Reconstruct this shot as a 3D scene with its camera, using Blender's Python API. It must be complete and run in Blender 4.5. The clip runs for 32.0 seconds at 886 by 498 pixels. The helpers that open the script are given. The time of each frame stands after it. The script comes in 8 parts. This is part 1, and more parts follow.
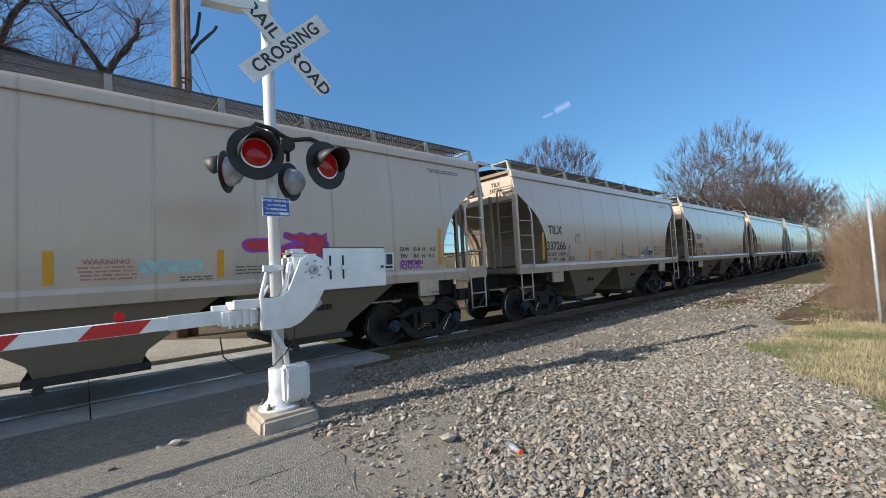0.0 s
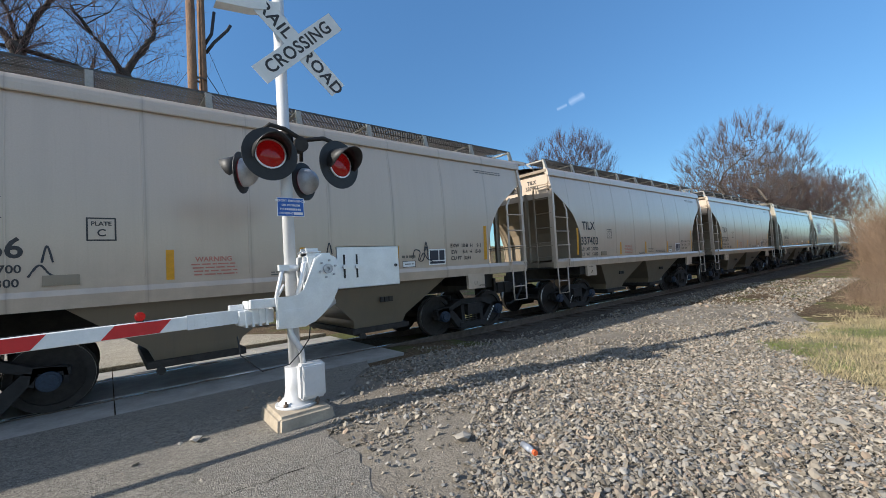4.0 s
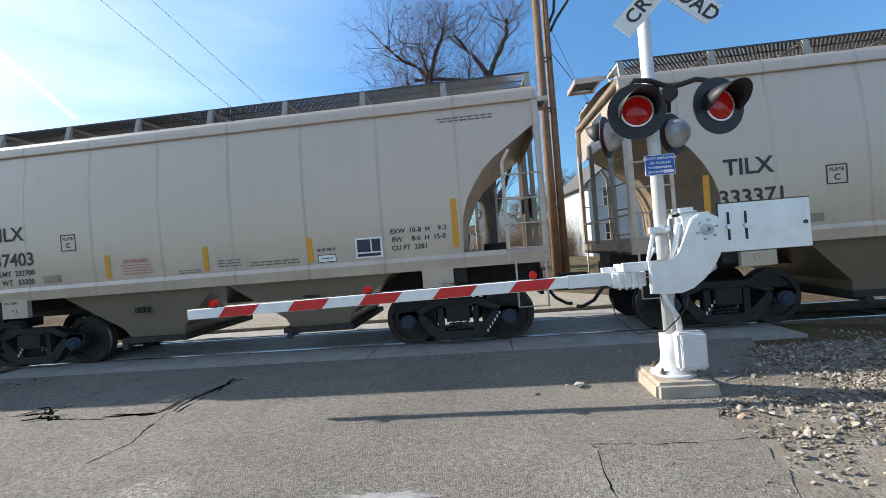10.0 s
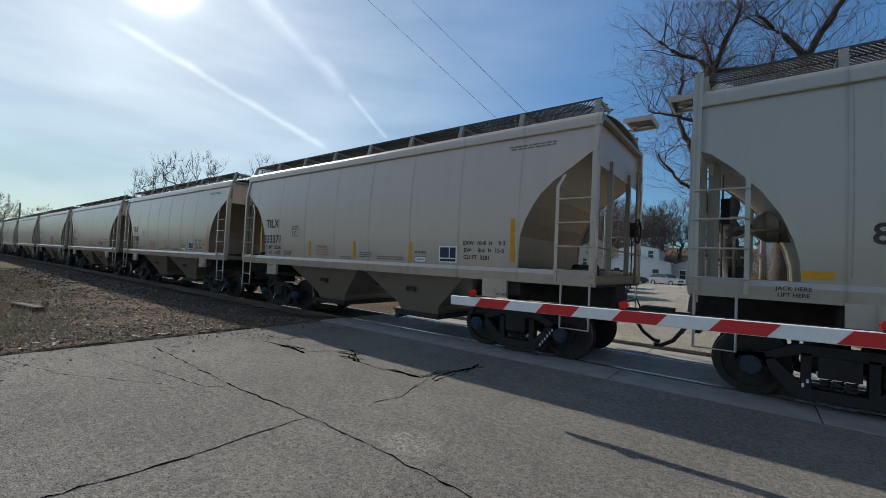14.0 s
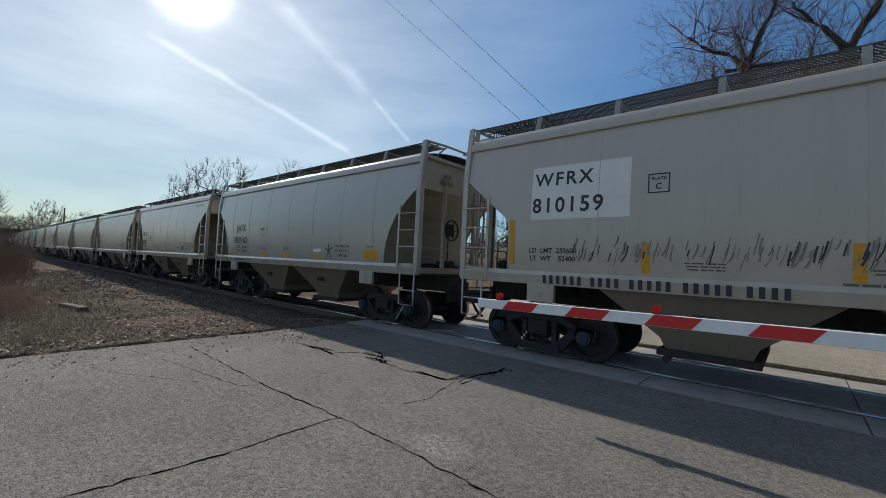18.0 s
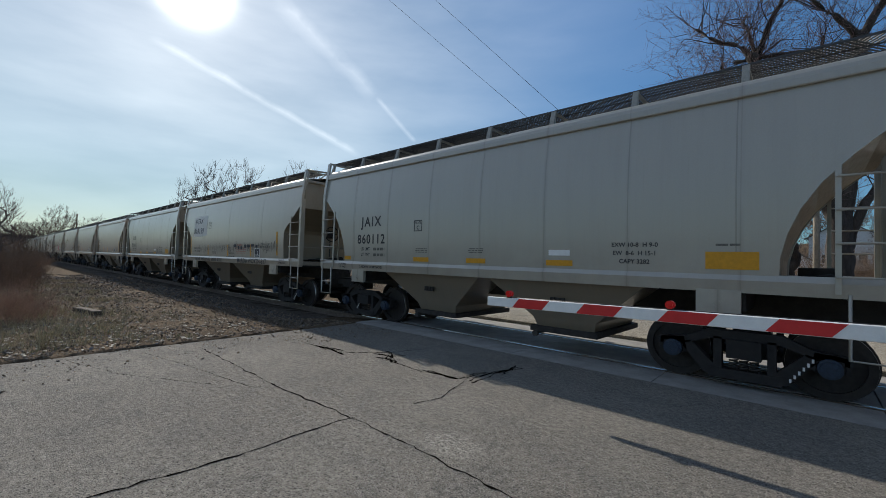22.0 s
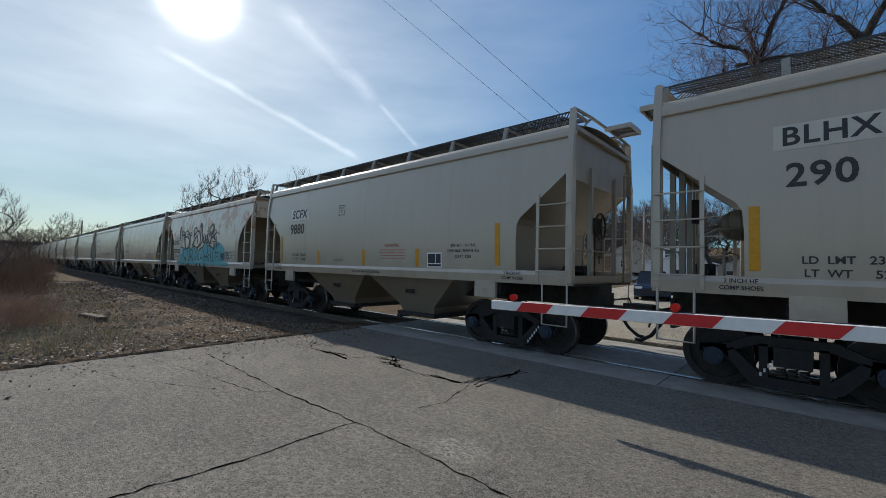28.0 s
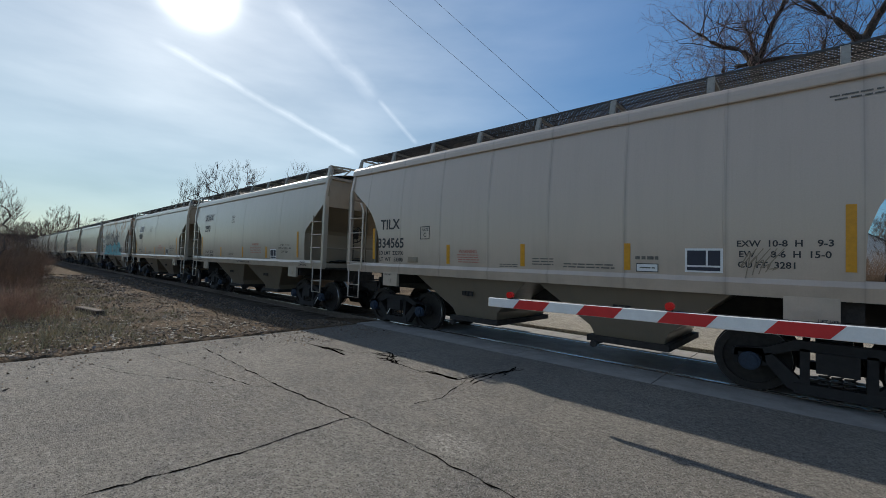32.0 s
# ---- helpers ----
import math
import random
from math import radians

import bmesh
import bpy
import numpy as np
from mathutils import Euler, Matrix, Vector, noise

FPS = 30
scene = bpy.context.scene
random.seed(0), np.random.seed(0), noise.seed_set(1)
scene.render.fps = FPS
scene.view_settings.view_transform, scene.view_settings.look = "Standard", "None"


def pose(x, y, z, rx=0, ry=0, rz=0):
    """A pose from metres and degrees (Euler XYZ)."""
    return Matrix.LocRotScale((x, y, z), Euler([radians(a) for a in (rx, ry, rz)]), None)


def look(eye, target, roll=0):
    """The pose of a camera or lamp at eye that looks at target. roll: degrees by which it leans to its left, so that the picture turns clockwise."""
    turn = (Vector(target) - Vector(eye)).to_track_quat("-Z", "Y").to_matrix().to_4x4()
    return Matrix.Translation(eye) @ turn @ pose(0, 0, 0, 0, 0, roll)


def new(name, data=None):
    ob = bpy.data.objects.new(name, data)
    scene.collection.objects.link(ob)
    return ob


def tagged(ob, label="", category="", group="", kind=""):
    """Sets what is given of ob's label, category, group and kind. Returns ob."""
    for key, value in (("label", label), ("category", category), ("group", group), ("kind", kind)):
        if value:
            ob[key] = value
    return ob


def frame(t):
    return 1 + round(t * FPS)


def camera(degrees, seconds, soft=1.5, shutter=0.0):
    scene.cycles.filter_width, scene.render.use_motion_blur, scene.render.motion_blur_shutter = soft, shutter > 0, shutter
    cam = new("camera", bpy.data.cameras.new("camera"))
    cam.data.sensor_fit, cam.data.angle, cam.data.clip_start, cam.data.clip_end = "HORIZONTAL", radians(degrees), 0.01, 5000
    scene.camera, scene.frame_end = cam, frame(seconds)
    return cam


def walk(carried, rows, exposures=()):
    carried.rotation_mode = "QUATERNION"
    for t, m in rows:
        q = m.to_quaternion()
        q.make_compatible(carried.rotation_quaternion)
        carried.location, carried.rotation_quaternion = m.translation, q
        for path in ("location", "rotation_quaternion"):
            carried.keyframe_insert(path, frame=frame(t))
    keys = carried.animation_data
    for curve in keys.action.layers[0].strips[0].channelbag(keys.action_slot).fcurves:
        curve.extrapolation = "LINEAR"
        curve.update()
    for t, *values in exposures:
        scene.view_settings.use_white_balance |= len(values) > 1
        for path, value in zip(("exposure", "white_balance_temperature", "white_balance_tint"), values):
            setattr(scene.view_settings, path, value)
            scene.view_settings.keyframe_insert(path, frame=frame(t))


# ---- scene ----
cam = camera(94.7, 32.0, 0.8)

PATH = [
    (0, (0.31, -8.426, 1.587), (1.635, -6.932, 1.691), -3.1),
    (0.5, (0.318, -8.435, 1.61), (1.633, -6.93, 1.704), -3.2),
    (1, (0.321, -8.433, 1.616), (1.632, -6.925, 1.709), -3.2),
    (1.5, (0.314, -8.431, 1.626), (1.621, -6.92, 1.716), -3.3),
    (2, (0.323, -8.433, 1.629), (1.625, -6.917, 1.717), -3.3),
    (2.5, (0.323, -8.429, 1.627), (1.622, -6.911, 1.716), -3.3),
    (4.5, (0.315, -8.417, 1.638), (1.58, -6.871, 1.717), -3.3),
    (5, (0.301, -8.411, 1.633), (1.556, -6.855, 1.713), -3.2),
    (5.5, (0.294, -8.402, 1.633), (1.526, -6.828, 1.711), -3.2),
    (6, (0.29, -8.402, 1.633), (1.478, -6.795, 1.708), -3.4),
    (6.5, (0.299, -8.386, 1.624), (1.448, -6.751, 1.702), -3.6),
    (7, (0.301, -8.384, 1.635), (1.429, -6.734, 1.706), -3.6),
    (7.5, (0.298, -8.382, 1.635), (1.412, -6.722, 1.699), -3.6),
    (8, (0.278, -8.368, 1.635), (1.333, -6.67, 1.7), -3.6),
    (8.5, (0.21, -8.332, 1.648), (1.041, -6.514, 1.72), -3.6),
    (9, (0.129, -8.308, 1.653), (0.586, -6.362, 1.699), -4.0),
    (9.4, (0.044, -8.29, 1.634), (0.227, -6.299, 1.666), -4.2),
    (9.5, (0.059, -8.305, 1.665), (0.161, -6.308, 1.682), -4.5),
    (10, (0.012, -8.299, 1.681), (-0.178, -6.308, 1.688), -4.6),
    (10.5, (-0.024, -8.282, 1.685), (-0.468, -6.333, 1.719), -2.6),
    (11, (-0.008, -8.249, 1.684), (-0.676, -6.364, 1.734), -0.1),
    (11.5, (0.005, -8.231, 1.688), (-0.867, -6.432, 1.746), 1.0),
    (12, (-0.065, -8.248, 1.671), (-1.061, -6.514, 1.732), 1.7),
    (12.5, (-0.148, -8.255, 1.654), (-1.284, -6.61, 1.715), 2.2),
    (13, (-0.181, -8.243, 1.658), (-1.37, -6.635, 1.722), 2.4),
    (13.5, (-0.208, -8.235, 1.651), (-1.415, -6.641, 1.717), 2.6),
    (15.5, (-0.248, -8.265, 1.661), (-1.538, -6.738, 1.732), 2.4),
    (16, (-0.25, -8.26, 1.657), (-1.55, -6.742, 1.731), 2.3),
    (16.5, (-0.25, -8.27, 1.662), (-1.557, -6.758, 1.739), 2.4),
    (17, (-0.248, -8.282, 1.659), (-1.558, -6.773, 1.74), 2.5),
    (17.5, (-0.263, -8.279, 1.658), (-1.573, -6.769, 1.74), 2.6),
    (18, (-0.264, -8.288, 1.654), (-1.576, -6.781, 1.728), 2.7),
    (18.5, (-0.26, -8.287, 1.648), (-1.577, -6.783, 1.714), 2.6),
    (19, (-0.269, -8.282, 1.648), (-1.593, -6.784, 1.7), 2.6),
    (19.5, (-0.282, -8.282, 1.646), (-1.608, -6.785, 1.692), 2.5),
    (20, (-0.288, -8.266, 1.643), (-1.619, -6.774, 1.687), 2.4),
    (20.5, (-0.285, -8.253, 1.65), (-1.618, -6.762, 1.696), 2.2),
    (21, (-0.28, -8.272, 1.654), (-1.613, -6.783, 1.708), 2.1),
    (21.5, (-0.294, -8.278, 1.648), (-1.628, -6.79, 1.711), 1.9),
    (22, (-0.299, -8.282, 1.65), (-1.637, -6.798, 1.717), 1.8),
    (22.5, (-0.308, -8.28, 1.647), (-1.65, -6.798, 1.718), 1.7),
    (23, (-0.306, -8.285, 1.644), (-1.655, -6.81, 1.715), 1.6),
    (23.5, (-0.314, -8.288, 1.65), (-1.672, -6.821, 1.723), 1.5),
    (24, (-0.297, -8.289, 1.652), (-1.663, -6.83, 1.73), 1.5),
    (24.5, (-0.304, -8.297, 1.649), (-1.673, -6.841, 1.732), 1.5),
    (25, (-0.304, -8.281, 1.651), (-1.674, -6.826, 1.737), 1.5),
    (25.5, (-0.294, -8.293, 1.65), (-1.663, -6.838, 1.74), 1.5),
    (27.5, (-0.3, -8.297, 1.654), (-1.648, -6.823, 1.746), 1.5),
    (28, (-0.302, -8.294, 1.641), (-1.651, -6.819, 1.73), 1.5),
    (28.5, (-0.292, -8.298, 1.644), (-1.643, -6.826, 1.728), 1.5),
    (29, (-0.291, -8.307, 1.638), (-1.645, -6.837, 1.716), 1.5),
    (29.5, (-0.29, -8.3, 1.635), (-1.642, -6.828, 1.708), 1.7),
    (30, (-0.284, -8.297, 1.63), (-1.634, -6.822, 1.697), 1.8),
    (30.5, (-0.29, -8.299, 1.627), (-1.637, -6.823, 1.689), 1.9),
    (31, (-0.279, -8.299, 1.631), (-1.628, -6.824, 1.696), 1.9),
    (31.5, (-0.286, -8.3, 1.636), (-1.633, -6.823, 1.705), 2.0),
    (32, (-0.279, -8.311, 1.635), (-1.621, -6.83, 1.712), 2.1),
]
walk(cam, [(t, look(eye, aim, roll)) for t, eye, aim, roll in PATH],
     exposures=[(0, 0.82), (7.5, 0.87), (8.5, 1.08), (10.0, 1.12), (10.6, 0.65), (11, 0.53), (12, 0.28), (13.5, 0.16), (16, 0.11), (32, 0.10)])

# ---- light ----
SUN_AZ = Vector((-1.96, 0.53, 0)).normalized()
SUN_EL = radians(29.5)
SUN_DIR = (SUN_AZ * math.cos(SUN_EL) + Vector((0, 0, math.sin(SUN_EL)))).normalized()

sun_data = bpy.data.lights.new("sun", "SUN")
sun_data.energy, sun_data.angle, sun_data.color = 4.0, radians(0.55), (1.0, 0.94, 0.85)
sun = new("sun", sun_data)
sun.matrix_world = look(SUN_DIR * 60, (0, 0, 0))


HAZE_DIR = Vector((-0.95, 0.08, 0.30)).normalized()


def sky_world():
    w = bpy.data.worlds.new("sky")
    scene.world = w
    w.use_nodes = True
    nt = w.node_tree
    n, l = nt.nodes, nt.links
    n.clear()
    out = n.new("ShaderNodeOutputWorld")
    bg = n.new("ShaderNodeBackground")
    sky = n.new("ShaderNodeTexSky")
    sky.sky_type, sky.sun_disc = "NISHITA", False
    sky.sun_elevation = SUN_EL
    sky.sun_rotation = math.atan2(SUN_DIR.x, SUN_DIR.y)
    sky.air_density, sky.dust_density, sky.ozone_density = 1.0, 0.06, 2.4
    bg.inputs["Strength"].default_value = 0.125
    geo = n.new("ShaderNodeTexCoord")

    def math_node(op, a, b=None, clamp=False):
        m = n.new("ShaderNodeMath")
        m.operation, m.use_clamp = op, clamp
        for i, v in enumerate((a, b)):
            if v is None:
                continue
            if isinstance(v, (int, float)):
                m.inputs[i].default_value = v
            else:
                l.new(v, m.inputs[i])
        return m.outputs[0]

    def dot(vec):
        d = n.new("ShaderNodeVectorMath")
        d.operation = "DOT_PRODUCT"
        l.new(geo.outputs["Generated"], d.inputs[0])
        d.inputs[1].default_value = vec
        return d.outputs["Value"]

    # bright aureole and thin high haze towards the sun
    near_sun = math_node("MAXIMUM", dot(SUN_DIR), 0.0)
    glow = math_node("ADD", math_node("MULTIPLY", math_node("POWER", near_sun, 8.0), 0.12),
                     math_node("MULTIPLY", math_node("POWER", near_sun, 90.0), 0.8))
    disc = math_node("MULTIPLY", math_node("POWER", near_sun, 1300.0), 60.0)
    glow = math_node("ADD", glow, disc)
    veil_map = n.new("ShaderNodeMapping")
    veil_map.inputs["Scale"].default_value = (1.2, 1.2, 5.0)
    l.new(geo.outputs["Generated"], veil_map.inputs["Vector"])
    veil = n.new("ShaderNodeTexNoise")
    veil.inputs["Scale"].default_value, veil.inputs["Detail"].default_value = 2.6, 6.0
    l.new(veil_map.outputs[0], veil.inputs["Vector"])
    veil_amount = math_node("MULTIPLY", math_node("SUBTRACT", veil.outputs["Fac"], 0.10, True), math_node("POWER", near_sun, 4.0))
    glow = math_node("ADD", glow, math_node("MULTIPLY", veil_amount, 3.8))
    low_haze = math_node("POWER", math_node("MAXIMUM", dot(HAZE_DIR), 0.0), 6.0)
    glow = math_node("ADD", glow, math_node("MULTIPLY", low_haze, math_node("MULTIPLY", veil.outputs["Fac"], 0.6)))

    # pale fill glow added over the sky's unseen other half, behind the road
    fill_side = n.new("ShaderNodeMapRange")
    fill_side.interpolation_type = "SMOOTHSTEP"
    for i, v in enumerate((-0.03, 0.34, 0.0, 1.0)):
        fill_side.inputs[1 + i].default_value = v
    l.new(dot(Vector((-0.02, -0.99, 0.12)).normalized()), fill_side.inputs[0])
    glow = math_node("ADD", glow, math_node("MULTIPLY", fill_side.outputs[0], math_node("ADD", math_node("MULTIPLY", veil.outputs["Fac"], 0.8), 0.6)))

    # contrails: thin arcs of great circles between two directions
    def trail(a, b, width, strength):
        a, b = Vector(a).normalized(), Vector(b).normalized()
        normal = a.cross(b).normalized()
        mid = (a + b).normalized()
        half = a.dot(mid)
        wob = math_node("MULTIPLY", math_node("SUBTRACT", veil2.outputs["Fac"], 0.5), width * 1.1)
        off = math_node("ABSOLUTE", math_node("ADD", dot(normal), wob))
        line = math_node("SUBTRACT", 1.0, math_node("DIVIDE", off, width), True)
        inside = math_node("MULTIPLY", math_node("SUBTRACT", dot(mid), half), 3.0 / (1.0 - half), True)
        return math_node("MULTIPLY", math_node("MULTIPLY", line, inside), math_node("MULTIPLY", veil2.outputs["Fac"], strength))

    veil2 = n.new("ShaderNodeTexNoise")
    veil2.inputs["Scale"].default_value, veil2.inputs["Detail"].default_value = 22.0, 5.0
    l.new(geo.outputs["Generated"], veil2.inputs["Vector"])
    for a, b, width, strength in TRAILS:
        glow = math_node("ADD", glow, trail(a, b, width, strength))
    tint = n.new("ShaderNodeMixRGB")
    tint.blend_type = "ADD"
    tint.inputs[0].default_value = 1.0
    white = n.new("ShaderNodeCombineColor")
    for i, k in enumerate((1.0, 0.955, 0.87)):
        l.new(math_node("MULTIPLY", glow, k), white.inputs[i])
    blue = n.new("ShaderNodeMixRGB")
    blue.blend_type = "MULTIPLY"
    blue.inputs[0].default_value = 1.0
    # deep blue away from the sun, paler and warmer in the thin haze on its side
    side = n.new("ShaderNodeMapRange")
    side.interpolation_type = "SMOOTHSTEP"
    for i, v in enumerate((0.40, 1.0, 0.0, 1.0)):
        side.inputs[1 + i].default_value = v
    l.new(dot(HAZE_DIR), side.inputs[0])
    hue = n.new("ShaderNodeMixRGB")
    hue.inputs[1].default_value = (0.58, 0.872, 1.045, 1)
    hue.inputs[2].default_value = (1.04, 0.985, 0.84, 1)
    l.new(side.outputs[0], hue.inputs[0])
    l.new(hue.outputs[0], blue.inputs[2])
    # the sky is less pale towards the horizon than clean air would make it
    up = n.new("ShaderNodeMapRange")
    up.interpolation_type = "SMOOTHSTEP"
    for i, v in enumerate((-0.05, 0.8, 0.53, 0.95)):
        up.inputs[1 + i].default_value = v
    l.new(dot((0, 0, 1)), up.inputs[0])
    low = n.new("ShaderNodeMixRGB")
    low.blend_type = "MULTIPLY"
    low.inputs[0].default_value = 1.0
    l.new(sky.outputs[0], low.inputs[1])
    l.new(up.outputs[0], low.inputs[2])
    l.new(low.outputs[0], blue.inputs[1])
    l.new(blue.outputs[0], tint.inputs[1])
    l.new(white.outputs[0], tint.inputs[2])
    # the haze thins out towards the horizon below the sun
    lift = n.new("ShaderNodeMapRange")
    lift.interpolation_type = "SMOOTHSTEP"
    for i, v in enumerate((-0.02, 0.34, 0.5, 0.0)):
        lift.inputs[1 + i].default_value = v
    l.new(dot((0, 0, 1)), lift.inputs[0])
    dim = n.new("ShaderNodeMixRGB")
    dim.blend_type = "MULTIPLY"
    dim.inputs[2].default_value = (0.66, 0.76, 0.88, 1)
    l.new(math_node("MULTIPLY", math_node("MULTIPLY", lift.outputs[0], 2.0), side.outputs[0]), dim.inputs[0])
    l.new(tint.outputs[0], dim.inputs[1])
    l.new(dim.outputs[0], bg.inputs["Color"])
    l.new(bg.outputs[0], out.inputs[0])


TRAILS = [
    ((-0.900, 0.176, 0.398), (-0.783, 0.573, 0.243), 0.0095, 2.9),
    ((-0.784, 0.351, 0.512), (-0.733, 0.570, 0.371), 0.022, 2.1),
    ((-0.733, 0.570, 0.371), (-0.695, 0.662, 0.282), 0.007, 2.2),
    ((0.786, 0.521, 0.333), (0.796, 0.499, 0.340), 0.0045, 1.6),
    ((0.797, 0.497, 0.341), (0.812, 0.464, 0.354), 0.010, 1.7),
]
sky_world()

# ---- materials ----


class Nodes:
    """A small builder of node materials."""

    def __init__(self, name, rough=0.6, metal=0.0):
        self.mat = bpy.data.materials.new(name)
        self.mat.use_nodes = True
        self.nt = self.mat.node_tree
        self.b = self.nt.nodes["Principled BSDF"]
        self.b.inputs["Roughness"].default_value = rough
        self.b.inputs["Metallic"].default_value = metal
        self.tc = self.nt.nodes.new("ShaderNodeTexCoord")

    def put(self, v, sock):
        if hasattr(v, "links"):
            self.nt.links.new(v, sock)
        elif isinstance(v, tuple) and len(v) == 3 and sock.type == "RGBA":
            sock.default_value = (*v, 1)
        else:
            sock.default_value = v

    def noise(self, scale, detail=4.0, rough=0.55, stretch=(1, 1, 1), shift=(0, 0, 0), coord="Object"):
        mp = self.nt.nodes.new("ShaderNodeMapping")
        mp.inputs["Scale"].default_value = stretch
        mp.inputs["Location"].default_value = shift
        self.nt.links.new(self.tc.outputs[coord], mp.inputs["Vector"])
        t = self.nt.nodes.new("ShaderNodeTexNoise")
        t.inputs["Scale"].default_value, t.inputs["Detail"].default_value, t.inputs["Roughness"].default_value = scale, detail, rough
        self.nt.links.new(mp.outputs[0], t.inputs["Vector"])
        return t.outputs["Fac"]

    def voronoi(self, scale, feature="F1", out="Distance", stretch=(1, 1, 1), coord="Object"):
        mp = self.nt.nodes.new("ShaderNodeMapping")
        mp.inputs["Scale"].default_value = stretch
        self.nt.links.new(self.tc.outputs[coord], mp.inputs["Vector"])
        t = self.nt.nodes.new("ShaderNodeTexVoronoi")
        t.feature = feature
        t.inputs["Scale"].default_value = scale
        self.nt.links.new(mp.outputs[0], t.inputs["Vector"])
        return t.outputs[out]

    def ramp(self, v, lo, hi, a=0.0, b=1.0):
        m = self.nt.nodes.new("ShaderNodeMapRange")
        self.put(v, m.inputs[0])
        for i, k in enumerate((lo, hi, a, b)):
            m.inputs[1 + i].default_value = k
        return m.outputs[0]

    def op(self, kind, a, b=0.0):
        m = self.nt.nodes.new("ShaderNodeMath")
        m.operation = kind
        self.put(a, m.inputs[0])
        self.put(b, m.inputs[1])
        return m.outputs[0]

    def mix(self, f, a, b, kind="MIX"):
        m = self.nt.nodes.new("ShaderNodeMixRGB")
        m.blend_type = kind
        self.put(f, m.inputs[0])
        self.put(a, m.inputs[1])
        self.put(b, m.inputs[2])
        return m.outputs[0]

    def xyz(self, axis, coord="Object"):
        s = self.nt.nodes.new("ShaderNodeSeparateXYZ")
        self.nt.links.new(self.tc.outputs[coord], s.inputs[0])
        return s.outputs[axis]

    def rnd(self):
        o = self.nt.nodes.new("ShaderNodeObjectInfo")
        return o.outputs["Random"]

    def island(self):
        o = self.nt.nodes.new("ShaderNodeNewGeometry")
        return o.outputs["Random Per Island"]

    def bump(self, v, strength=0.3, dist=0.01):
        m = self.nt.nodes.new("ShaderNodeBump")
        m.inputs["Strength"].default_value, m.inputs["Distance"].default_value = strength, dist
        self.nt.links.new(v, m.inputs["Height"])
        self.nt.links.new(m.outputs[0], self.b.inputs["Normal"])

    def done(self, color=None, rough=None):
        if color is not None:
            self.put(color, self.b.inputs["Base Color"])
        if rough is not None:
            self.put(rough, self.b.inputs["Roughness"])
        return self.mat


def simple(name, color, rough=0.6, metal=0.0, var=0.15, scale=12.0, bump=0.0):
    m = Nodes(name, rough, metal)
    k = m.ramp(m.noise(scale, 5), 0.3, 0.7, 1 - var, 1 + var)
    fine = m.ramp(m.noise(scale * 9, 3), 0.3, 0.7, 1 - var * 0.4, 1 + var * 0.4)
    c = m.mix(1.0, m.mix(1.0, color, k, "MULTIPLY"), fine, "MULTIPLY")
    if bump:
        m.bump(m.noise(scale * 6, 4), bump, 0.004)
    return m.done(c)


